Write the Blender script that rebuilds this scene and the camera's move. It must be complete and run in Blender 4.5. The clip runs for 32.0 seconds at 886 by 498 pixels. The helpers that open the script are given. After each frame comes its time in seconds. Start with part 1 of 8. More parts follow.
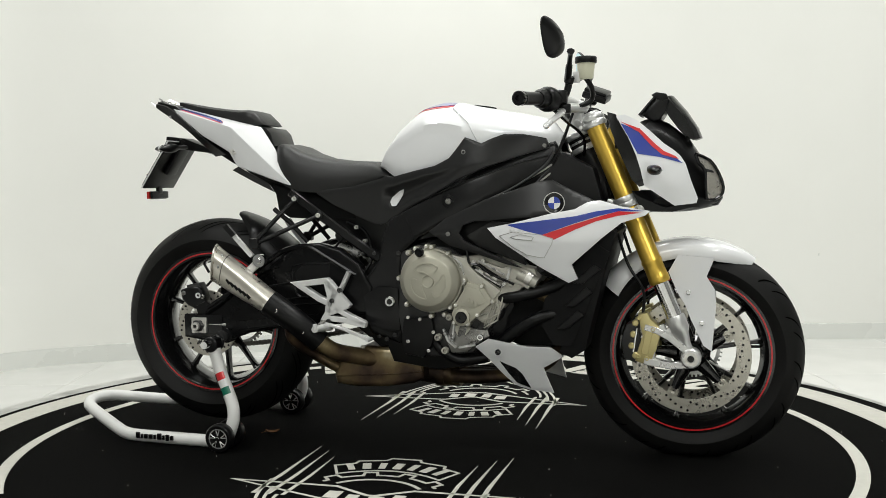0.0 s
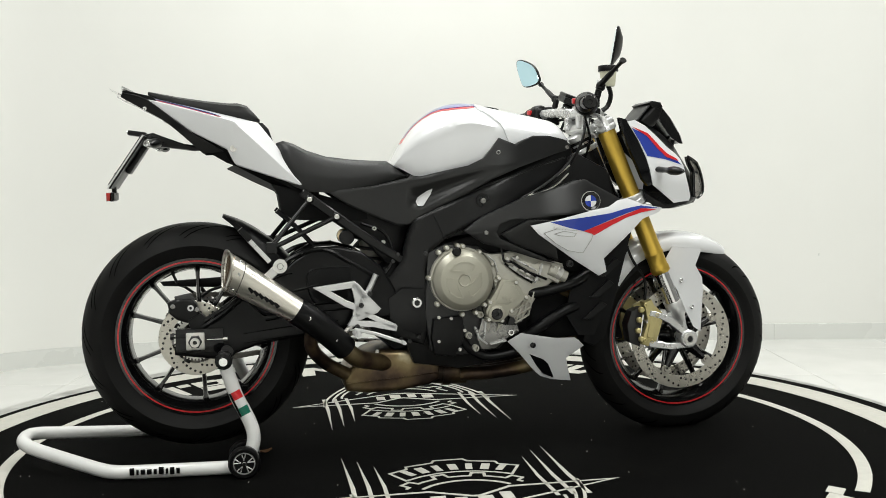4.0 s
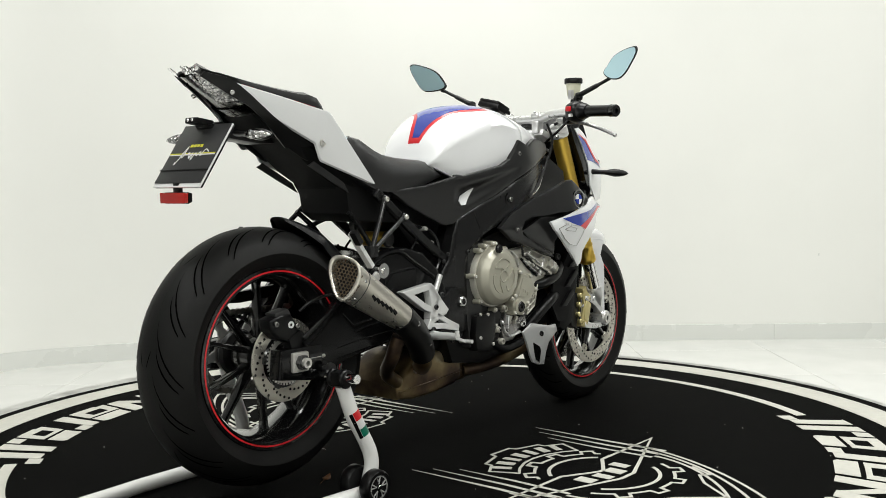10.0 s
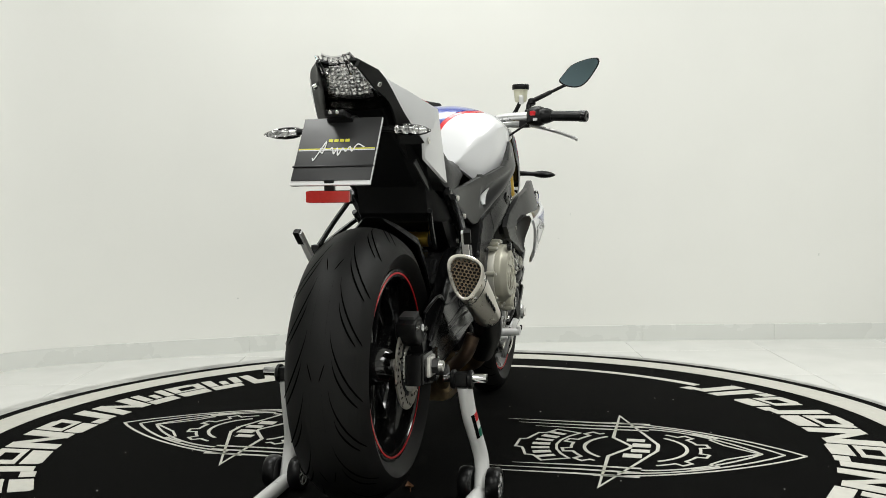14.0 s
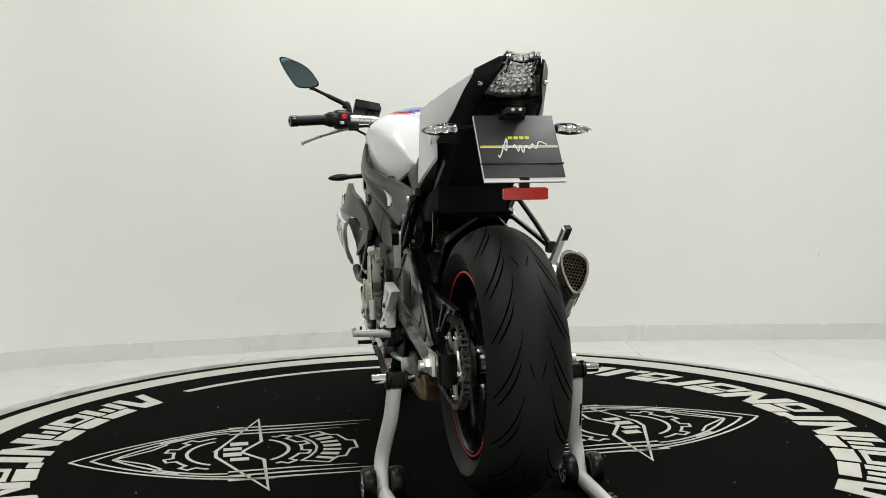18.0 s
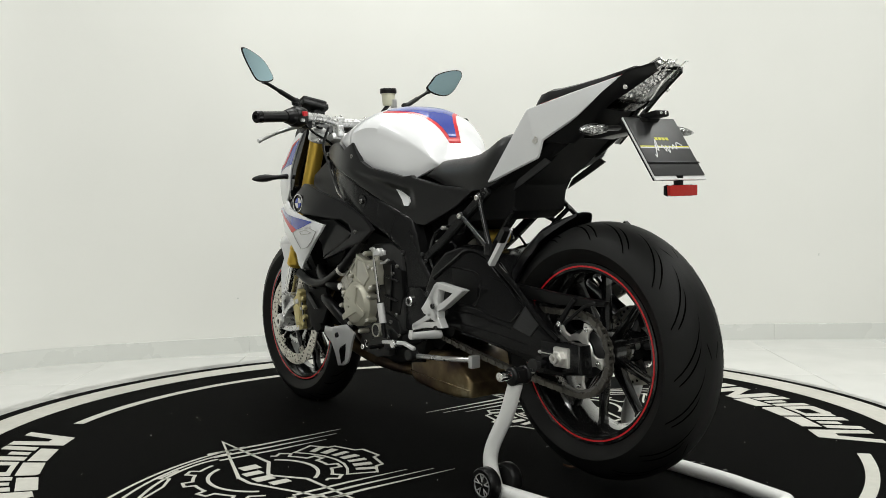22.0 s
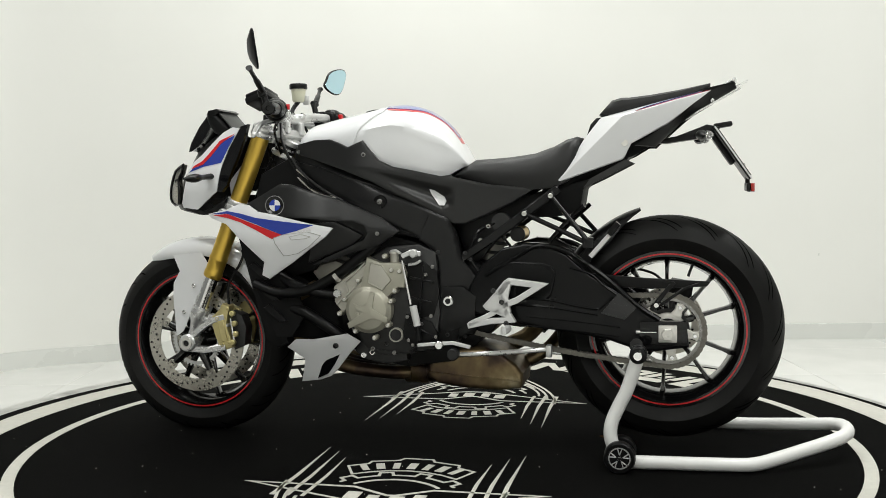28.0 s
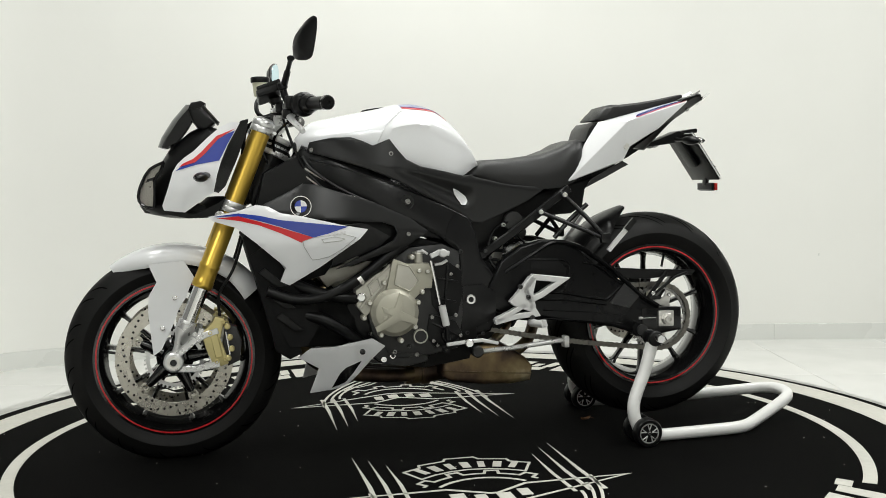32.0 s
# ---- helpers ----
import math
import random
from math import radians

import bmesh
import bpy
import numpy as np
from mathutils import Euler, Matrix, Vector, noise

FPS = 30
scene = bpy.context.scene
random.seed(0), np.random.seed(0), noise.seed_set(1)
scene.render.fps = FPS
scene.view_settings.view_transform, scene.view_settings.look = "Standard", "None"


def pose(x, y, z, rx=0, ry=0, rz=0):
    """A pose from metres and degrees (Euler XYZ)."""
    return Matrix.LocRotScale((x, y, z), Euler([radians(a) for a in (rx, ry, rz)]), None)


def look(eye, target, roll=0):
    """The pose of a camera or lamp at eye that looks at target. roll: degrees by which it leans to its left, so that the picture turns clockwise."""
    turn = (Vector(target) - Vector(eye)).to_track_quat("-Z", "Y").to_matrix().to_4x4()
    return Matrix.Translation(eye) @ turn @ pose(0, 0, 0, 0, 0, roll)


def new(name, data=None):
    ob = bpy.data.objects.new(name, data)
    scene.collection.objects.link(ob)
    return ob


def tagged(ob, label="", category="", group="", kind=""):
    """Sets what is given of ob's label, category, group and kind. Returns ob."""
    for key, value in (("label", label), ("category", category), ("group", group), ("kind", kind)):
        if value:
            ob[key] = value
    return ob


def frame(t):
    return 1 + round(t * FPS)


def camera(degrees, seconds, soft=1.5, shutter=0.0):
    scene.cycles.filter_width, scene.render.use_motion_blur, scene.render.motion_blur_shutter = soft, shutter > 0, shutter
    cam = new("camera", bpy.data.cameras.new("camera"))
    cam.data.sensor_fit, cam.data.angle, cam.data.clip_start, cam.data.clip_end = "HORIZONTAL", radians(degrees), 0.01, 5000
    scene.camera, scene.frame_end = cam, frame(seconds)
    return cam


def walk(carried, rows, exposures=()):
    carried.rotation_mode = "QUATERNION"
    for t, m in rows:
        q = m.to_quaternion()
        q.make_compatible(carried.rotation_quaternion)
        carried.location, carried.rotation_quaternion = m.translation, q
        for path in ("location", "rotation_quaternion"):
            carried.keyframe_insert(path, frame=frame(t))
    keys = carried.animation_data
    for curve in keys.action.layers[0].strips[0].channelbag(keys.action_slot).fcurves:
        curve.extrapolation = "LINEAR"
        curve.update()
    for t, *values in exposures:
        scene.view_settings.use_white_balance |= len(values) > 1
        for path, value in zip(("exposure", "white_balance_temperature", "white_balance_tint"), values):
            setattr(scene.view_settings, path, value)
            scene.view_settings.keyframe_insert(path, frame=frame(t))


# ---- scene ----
# A motorcycle on a rear stand, carried round on a turntable before a fixed camera.
# The turntable's axis is the world's z axis; its top is z = 0.
EYE = (0.0, -2.989, 0.771)
AIM = (0.0104, -1.9912, 0.7047)
cam = camera(47.81, 32.0, soft=0.7)
walk(cam, [(0.0, look(EYE, AIM, -0.87)), (32.0, look(EYE, AIM, -0.87))], exposures=[(0.0, 0.02), (6.0, 0.14), (9.0, 0.14), (13.0, 0.02), (16.5, -0.15), (19.5, -0.15), (23.0, -0.02), (28.0, 0.03), (32.0, 0.02)])

TURN_START, TURN_RATE = -16.236, 6.5247   # degrees, degrees a second
FLOOR_Z = -0.05

# ---- light: the showroom's white ceiling panels ----
world = bpy.data.worlds.new("showroom_world")
world.use_nodes = True
world.node_tree.nodes["Background"].inputs[0].default_value = (0.9, 0.95, 1.0, 1)
world.node_tree.nodes["Background"].inputs[1].default_value = 0.05
scene.world = world


def area_lamp(x, y, z, sx, sy, watts, target=None, color=(0.988, 1.0, 0.968)):
    d = bpy.data.lights.new("ceiling_panel_lamp", "AREA")
    d.shape, d.size, d.size_y, d.energy, d.color = "RECTANGLE", sx, sy, watts, color
    ob = new("ceiling_panel_lamp", d)
    ob.matrix_world = look((x, y, z), target or (x, y + 0.001, 0))
    return ob


LAMPS = [(-1.3, -0.6, 2.96, 0.6, 1.2, 31), (1.3, -0.6, 2.96, 0.6, 1.2, 34), (-1.4, -3.7, 2.96, 1.0, 2.0, 50),
         (1.5, -3.7, 2.96, 1.0, 2.0, 56), (0.0, 0.9, 2.96, 1.2, 0.6, 30), (2.6, 0.4, 2.96, 0.6, 1.2, 28)]
for lamp in LAMPS:
    area_lamp(*lamp)

# ---- materials ----
def mat(name, color, rough=0.5, metal=0.0, coat=0.0, var=0.06, scale=30.0, bump=0.0, bscale=200.0, rvar=0.08, spec=0.5, stretch=(1, 1, 1)):
    m = bpy.data.materials.new(name)
    m.use_nodes = True
    nt = m.node_tree
    b = nt.nodes["Principled BSDF"]
    b.inputs["Metallic"].default_value = metal
    b.inputs["Coat Weight"].default_value = coat
    b.inputs["Coat Roughness"].default_value = 0.04
    b.inputs["Specular IOR Level"].default_value = spec
    tc = nt.nodes.new("ShaderNodeTexCoord")
    mp = nt.nodes.new("ShaderNodeMapping")
    mp.inputs["Scale"].default_value = stretch
    nt.links.new(tc.outputs["Object"], mp.inputs["Vector"])
    n1 = nt.nodes.new("ShaderNodeTexNoise")
    n1.inputs["Scale"].default_value = scale
    n1.inputs["Detail"].default_value = 6.0
    nt.links.new(mp.outputs[0], n1.inputs["Vector"])
    n2 = nt.nodes.new("ShaderNodeTexNoise")
    n2.inputs["Scale"].default_value = scale * 0.13
    n2.inputs["Detail"].default_value = 3.0
    nt.links.new(mp.outputs[0], n2.inputs["Vector"])
    add = nt.nodes.new("ShaderNodeMath")
    add.operation = "ADD"
    nt.links.new(n1.outputs["Fac"], add.inputs[0])
    nt.links.new(n2.outputs["Fac"], add.inputs[1])
    rmp = nt.nodes.new("ShaderNodeMapRange")
    rmp.inputs["From Min"].default_value, rmp.inputs["From Max"].default_value = 0.6, 1.4
    rmp.inputs["To Min"].default_value, rmp.inputs["To Max"].default_value = 1 - var, 1 + var
    nt.links.new(add.outputs[0], rmp.inputs["Value"])
    hsv = nt.nodes.new("ShaderNodeHueSaturation")
    hsv.inputs["Color"].default_value = (*color, 1)
    nt.links.new(rmp.outputs[0], hsv.inputs["Value"])
    nt.links.new(hsv.outputs[0], b.inputs["Base Color"])
    rr = nt.nodes.new("ShaderNodeMapRange")
    rr.inputs["From Min"].default_value, rr.inputs["From Max"].default_value = 0.6, 1.4
    rr.inputs["To Min"].default_value, rr.inputs["To Max"].default_value = max(0.01, rough - rvar), min(1, rough + rvar)
    nt.links.new(add.outputs[0], rr.inputs["Value"])
    nt.links.new(rr.outputs[0], b.inputs["Roughness"])
    if bump:
        n3 = nt.nodes.new("ShaderNodeTexNoise")
        n3.inputs["Scale"].default_value = bscale
        n3.inputs["Detail"].default_value = 4.0
        nt.links.new(mp.outputs[0], n3.inputs["Vector"])
        bp = nt.nodes.new("ShaderNodeBump")
        bp.inputs["Strength"].default_value = min(1.0, bump)
        bp.inputs["Distance"].default_value = 0.002
        nt.links.new(n3.outputs["Fac"], bp.inputs["Height"])
        nt.links.new(bp.outputs[0], b.inputs["Normal"])
    return m


M_WALL = mat("wall_paint", (0.80, 0.80, 0.765), 0.6, var=0.02, scale=3, bump=0.08, bscale=120)
M_TILE = mat("floor_tile", (0.70, 0.70, 0.675), 0.22, var=0.025, scale=4, rvar=0.06)
M_JOINT = mat("tile_joint", (0.62, 0.62, 0.58), 0.8, var=0.1, scale=20)
M_BASE = mat("baseboard_tile", (0.70, 0.71, 0.68), 0.28, var=0.03, scale=5)
# dark grey for the unseen side walls, so that black parts reflect less light
M_WALL_DIM = mat("dim_side_wall", (0.2, 0.2, 0.195), 0.7, var=0.03, scale=3, bump=0.08, bscale=120)
M_CEIL = mat("ceiling_paint", (0.8, 0.8, 0.78), 0.8, var=0.02, scale=3)
M_MAT = mat("black_mat", (0.0036, 0.0036, 0.0034), 0.8, var=0.4, scale=60, bump=0.4, bscale=900, spec=0.012, rvar=0.06)
M_MATW = mat("mat_white_print", (0.53, 0.52, 0.47), 0.62, var=0.1, scale=45, bump=0.2, bscale=900, spec=0.3)
M_RIMEDGE = mat("worn_edge", (0.42, 0.42, 0.40), 0.45, metal=0.2, var=0.75, scale=9)
M_WHITE = mat("white_paint", (0.80, 0.805, 0.82), 0.3, coat=0.8, var=0.006, scale=60, rvar=0.01)
M_SILVERW = mat("pearl_white_paint", (0.72, 0.725, 0.735), 0.3, coat=0.8, var=0.012, scale=300, rvar=0.02)
M_BLUE = mat("blue_decal", (0.018, 0.045, 0.33), 0.25, coat=0.8, var=0.04, scale=20, rvar=0.03)
M_RED = mat("red_decal", (0.58, 0.010, 0.016), 0.30, coat=0.35, var=0.04, scale=20, rvar=0.03)
M_BLACK = mat("satin_black_plastic", (0.0042, 0.0042, 0.0044), 0.33, var=0.15, scale=40, bump=0.05, bscale=900, rvar=0.05, spec=0.24)
M_PANELB = mat("matt_black_panel", (0.0125, 0.0125, 0.0127), 0.29, var=0.05, scale=40, bump=0.015, bscale=900, rvar=0.015, spec=0.36)
M_UNDER = mat("raw_black_plastic", (0.0042, 0.0042, 0.0043), 0.6, var=0.15, scale=40, bump=0.1, bscale=900, rvar=0.05, spec=0.16)
M_FRAME = mat("satin_black_frame", (0.0095, 0.0095, 0.0098), 0.24, var=0.06, scale=25, rvar=0.02, bump=0.012, bscale=600, spec=0.25)
M_GLOSSB = mat("gloss_black", (0.0045, 0.0045, 0.005), 0.12, spec=0.3, coat=0.15, var=0.1, scale=20, rvar=0.04)
M_SEAT = mat("seat_vinyl", (0.013, 0.013, 0.013), 0.42, var=0.15, scale=30, bump=0.2, bscale=700, rvar=0.06, spec=0.3)
M_RUBBER = mat("tyre_rubber", (0.0060, 0.0059, 0.0056), 0.55, var=0.35, scale=18, bump=0.15, bscale=400, rvar=0.08, spec=0.19)
M_GROOVE = mat("tyre_groove", (0.0015, 0.0015, 0.0015), 0.9, var=0.1, spec=0.0)
M_RIM = mat("rim_black", (0.0048, 0.0048, 0.005), 0.14, coat=0.5, var=0.1, scale=30, rvar=0.05)
M_GOLD = mat("gold_anodised", (0.66, 0.44, 0.075), 0.3, metal=0.8, var=0.01, scale=50, rvar=0.005)
M_BRASS = mat("caliper_brass", (0.58, 0.50, 0.24), 0.38, metal=0.6, var=0.08, scale=40)
M_CHROME = mat("chrome", (0.78, 0.78, 0.78), 0.08, metal=1.0, var=0.03, scale=40, rvar=0.03)
M_ALU = mat("cast_aluminium", (0.66, 0.66, 0.655), 0.30, metal=0.72, var=0.06, scale=60, bump=0.1, bscale=500)
M_ALUW = mat("silver_lacquer", (0.66, 0.66, 0.655), 0.32, metal=0.2, coat=0.3, var=0.04, scale=60)
M_ENGINE = mat("engine_casting", (0.50, 0.485, 0.43), 0.42, metal=0.45, var=0.08, scale=50, bump=0.15, bscale=500)
M_COVER = mat("magnesium_cover", (0.43, 0.415, 0.345), 0.40, metal=0.45, var=0.06, scale=40, bump=0.08, bscale=500)
M_STEEL = mat("brushed_steel", (0.64, 0.61, 0.55), 0.3, metal=0.9, var=0.08, scale=160, stretch=(0.12, 1, 1), rvar=0.07)
M_ROTOR = mat("rotor_steel", (0.53, 0.505, 0.45), 0.30, metal=0.85, var=0.12, scale=90)
M_DISC = mat("disc_steel", (0.74, 0.725, 0.69), 0.33, metal=0.75, var=0.1, scale=90)
M_BOLT = mat("dark_bolt_steel", (0.30, 0.295, 0.285), 0.28, metal=1.0, var=0.15, scale=60)
M_DARKM = mat("dark_metal", (0.05, 0.05, 0.05), 0.45, metal=0.7, var=0.2, scale=50)
M_CHAIN = mat("chain_steel", (0.20, 0.19, 0.17), 0.42, metal=0.9, var=0.3, scale=80)
M_STAND = mat("stand_white_powder", (0.77, 0.77, 0.755), 0.34, coat=0.3, var=0.025, scale=30)
M_RESERV = mat("reservoir_plastic", (0.62, 0.61, 0.47), 0.4, var=0.06, scale=30)
M_LENSRED = mat("red_reflector", (0.42, 0.015, 0.01), 0.18, coat=0.6, var=0.15, scale=140, bump=0.3, bscale=300)
M_LAMPIN = mat("lamp_reflector", (0.93, 0.93, 0.93), 0.16, metal=0.85, var=0.06, scale=60)
M_PLATE = mat("plate_cover_dark", (0.020, 0.020, 0.021), 0.4, var=0.1, scale=20)
M_PLATEW = mat("plate_white", (0.7, 0.7, 0.7), 0.35, var=0.03)
M_YELLOW = mat("yellow_print", (0.62, 0.6, 0.03), 0.4, var=0.05)
M_HONEY = mat("scorched_mesh", (0.20, 0.15, 0.10), 0.45, metal=0.9, var=0.3, scale=60)
M_GREEN = mat("green_decal", (0.0, 0.13, 0.08), 0.3, var=0.05)
M_SWING = mat("gloss_black_casting", (0.0050, 0.0050, 0.0053), 0.19, var=0.06, scale=25, rvar=0.02, bump=0.012, bscale=500, spec=0.18)
M_SHOCK = mat("red_spring", (0.28, 0.01, 0.012), 0.35, coat=0.3, var=0.05)
M_LEAF = mat("dry_leaf", (0.14, 0.06, 0.02), 0.7, var=0.4, scale=40)


def glass(name, color, rough=0.03):
    m = bpy.data.materials.new(name)
    m.use_nodes = True
    b = m.node_tree.nodes["Principled BSDF"]
    b.inputs["Base Color"].default_value = (*color, 1)
    b.inputs["Transmission Weight"].default_value = 1.0
    b.inputs["Roughness"].default_value = rough
    b.inputs["IOR"].default_value = 1.2
    return m


M_CLEAR = glass("clear_lens", (0.95, 0.95, 0.95))
M_TINT = glass("tinted_lens", (0.62, 0.62, 0.62))
M_SMOKE = glass("smoked_lens", (0.30, 0.30, 0.31), 0.06)
M_MIRROR = mat("blue_mirror_glass", (0.60, 0.85, 0.97), 0.02, metal=1.0, var=0.01, rvar=0.01)


def burnt(name):
    """Heat-stained steel: straw, brown and purple bands."""
    m = mat(name, (0.3, 0.22, 0.13), 0.36, metal=0.7, var=0.2, scale=20, bump=0.1, bscale=200)
    nt = m.node_tree
    hsv = [n for n in nt.nodes if n.type == "HUE_SAT"][0]
    tc = [n for n in nt.nodes if n.type == "TEX_COORD"][0]
    n = nt.nodes.new("ShaderNodeTexNoise")
    n.inputs["Scale"].default_value = 7.0
    n.inputs["Detail"].default_value = 5.0
    ramp = nt.nodes.new("ShaderNodeValToRGB")
    e = ramp.color_ramp.elements
    e[0].position, e[0].color = 0.34, (0.035, 0.022, 0.016, 1)
    e[1].position, e[1].color = 0.66, (0.48, 0.41, 0.27, 1)
    for p, c in ((0.42, (0.085, 0.055, 0.038, 1)), (0.52, (0.19, 0.135, 0.07, 1)), (0.6, (0.29, 0.225, 0.12, 1))):
        k = ramp.color_ramp.elements.new(p)
        k.color = c
    nt.links.new(tc.outputs["Object"], n.inputs["Vector"])
    nt.links.new(n.outputs["Fac"], ramp.inputs[0])
    nt.links.new(ramp.outputs[0], hsv.inputs["Color"])
    return m


M_BURNT = burnt("burnt_exhaust_steel")

# ---- building helpers ----
def finish(bm, name, material, sharp=38):
    bmesh.ops.recalc_face_normals(bm, faces=bm.faces)
    for f in bm.faces:
        f.smooth = True
    lim = radians(sharp)
    for e in bm.edges:
        e.smooth = not (len(e.link_faces) == 2 and e.calc_face_angle(0) > lim)
    me = bpy.data.meshes.new(name)
    bm.to_mesh(me)
    bm.free()
    me.materials.append(material)
    return me


def part(name, bm, material, parent, label="", sharp=38):
    """Links a bmesh as one mesh object under a thing or a part."""
    ob = new(name, finish(bm, name, material, sharp))
    ob.parent = parent
    if label:
        tagged(ob, label)
    return ob


def thing(name, label, category, group="", kind=""):
    ob = new(name)
    ob.empty_display_size = 0.1
    return tagged(ob, label, category, group, kind)


def bevel(bm, r, seg=2, ang=30):
    ed = [e for e in bm.edges if len(e.link_faces) == 2 and e.calc_face_angle(0) > radians(ang)]
    if ed and r:
        bmesh.ops.bevel(bm, geom=ed, offset=r, segments=seg, profile=0.6, affect="EDGES", clamp_overlap=True)
    return bm


def box(cx, cy, cz, sx, sy, sz, r=0.003, m=None, seg=2, bm=None):
    b = bmesh.new()
    bmesh.ops.create_cube(b, size=1.0, matrix=Matrix.Diagonal((sx, sy, sz, 1)))
    bevel(b, r, seg)
    b.transform(Matrix.Translation((cx, cy, cz)) @ (m or Matrix()))
    return join(bm, b)


def join(bm, other):
    if bm is None:
        return other
    me = bpy.data.meshes.new("tmp")
    other.to_mesh(me)
    other.free()
    bm.from_mesh(me)
    bpy.data.meshes.remove(me)
    return bm


def prism(outline, y0, y1, r=0.003, seg=2, bm=None, sharp_only=True):
    """An outline in the x-z plane, drawn out from y0 to y1."""
    b = bmesh.new()
    va = [b.verts.new((x, y0, z)) for x, z in outline]
    vb = [b.verts.new((x, y1, z)) for x, z in outline]
    n = len(outline)
    b.faces.new(va)
    b.faces.new(vb[::-1])
    for i in range(n):
        b.faces.new((va[i], va[(i + 1) % n], vb[(i + 1) % n], vb[i]))
    bmesh.ops.recalc_face_normals(b, faces=b.faces)
    if r:
        ed = [e for e in b.edges if abs(e.verts[0].co.y - e.verts[1].co.y) < 1e-6]
        bmesh.ops.bevel(b, geom=ed, offset=r, segments=seg, profile=0.6, affect="EDGES", clamp_overlap=True)
    return join(bm, b)


def rim_distance(x, z, outline):
    best = 9.0
    n = len(outline)
    for i in range(n):
        ax, az = outline[i]
        bx, bz = outline[(i + 1) % n]
        dx, dz = bx - ax, bz - az
        t = max(0.0, min(1.0, ((x - ax) * dx + (z - az) * dz) / (dx * dx + dz * dz + 1e-12)))
        best = min(best, math.hypot(x - ax - t * dx, z - az - t * dz))
    return best


def panel(outline, yfun, thick=0.004, step=0.025, side=1, bm=None, rim=0.0, drop=0.0):
    """A curved shell: an outline in the x-z plane laid on the surface y = side * yfun(x, z), its rim rolled in by drop over the width rim."""
    b = bmesh.new()
    b.faces.new([b.verts.new((x, 0, z)) for x, z in outline])
    if rim:
        for w in (rim * 0.35, rim * 0.65):
            inner = [f for f in b.faces if not f.tag]
            bmesh.ops.inset_region(b, faces=inner, thickness=w, use_even_offset=False)
            for f in b.faces:
                f.tag = f not in inner
    xs, zs = [p[0] for p in outline], [p[1] for p in outline]
    for lo, hi, ax in ((min(xs), max(xs), 0), (min(zs), max(zs), 2)):
        k = math.ceil(lo / step)
        while k * step < hi:
            co, no = [0, 0, 0], [0, 0, 0]
            co[ax], no[ax] = k * step, 1
            bmesh.ops.bisect_plane(b, geom=b.verts[:] + b.edges[:] + b.faces[:], plane_co=co, plane_no=no)
            k += 1
    bmesh.ops.triangulate(b, faces=[f for f in b.faces if len(f.verts) > 4])
    for v in b.verts:
        y = yfun(v.co.x, v.co.z)
        if rim:
            d = min(1.0, rim_distance(v.co.x, v.co.z, outline) / rim)
            y -= drop * (1 - d) ** 2
        v.co.y = side * y
    outer = b.faces[:]
    ret = bmesh.ops.extrude_face_region(b, geom=outer)
    for g in ret["geom"]:
        if isinstance(g, bmesh.types.BMVert):
            g.co.y -= side * thick
    return join(bm, b)


def smooth_line(pts, n=6):
    """Catmull-Rom through the points."""
    p = [Vector(q) for q in pts]
    p = [2 * p[0] - p[1]] + p + [2 * p[-1] - p[-2]]
    out = []
    for i in range(1, len(p) - 2):
        for k in range(n):
            t = k / n
            out.append(0.5 * (2 * p[i] + (p[i + 1] - p[i - 1]) * t + (2 * p[i - 1] - 5 * p[i] + 4 * p[i + 1] - p[i + 2]) * t * t
                              + (3 * p[i] - p[i - 1] - 3 * p[i + 1] + p[i + 2]) * t ** 3))
    out.append(p[-2])
    return out


def sweep(line, sections, caps=True, bm=None, closed=False):
    """Rings along a line; sections(i) gives the ring's 2D points (side, up)."""
    b = bmesh.new()
    line = [Vector(q) for q in line]
    rings = []
    up = None
    n = len(line)
    for i, p in enumerate(line):
        if closed:
            d = (line[(i + 1) % n] - line[i - 1]).normalized()
        else:
            d = (line[min(i + 1, n - 1)] - line[max(i - 1, 0)]).normalized()
        if up is None:
            up = Vector((0, 0, 1)) if abs(d.z) < 0.9 else Vector((1, 0, 0))
        side = d.cross(up).normalized()
        up = side.cross(d).normalized()
        rings.append([b.verts.new(p + side * u + up * w) for u, w in sections(i)])
    k = len(rings[0])
    for i in range(n if closed else n - 1):
        a, c = rings[i], rings[(i + 1) % n]
        for j in range(k):
            b.faces.new((a[j], a[(j + 1) % k], c[(j + 1) % k], c[j]))
    if caps and not closed:
        b.faces.new(rings[0][::-1])
        b.faces.new(rings[-1])
    return join(bm, b)


def circle2(r, k=12, r2=None):
    return [(r * math.cos(2 * math.pi * j / k), (r2 or r) * math.sin(2 * math.pi * j / k)) for j in range(k)]


def tube(pts, r, k=10, n=5, bm=None, caps=True):
    line = smooth_line(pts, n) if len(pts) > 2 else [Vector(p) for p in pts]
    if isinstance(r, (tuple, list)):
        m = len(line) - 1
        rad = [r[0] + (r[1] - r[0]) * i / m for i in range(m + 1)]
    else:
        rad = [r] * len(line)
    return sweep(line, lambda i: circle2(rad[i], k), caps, bm)


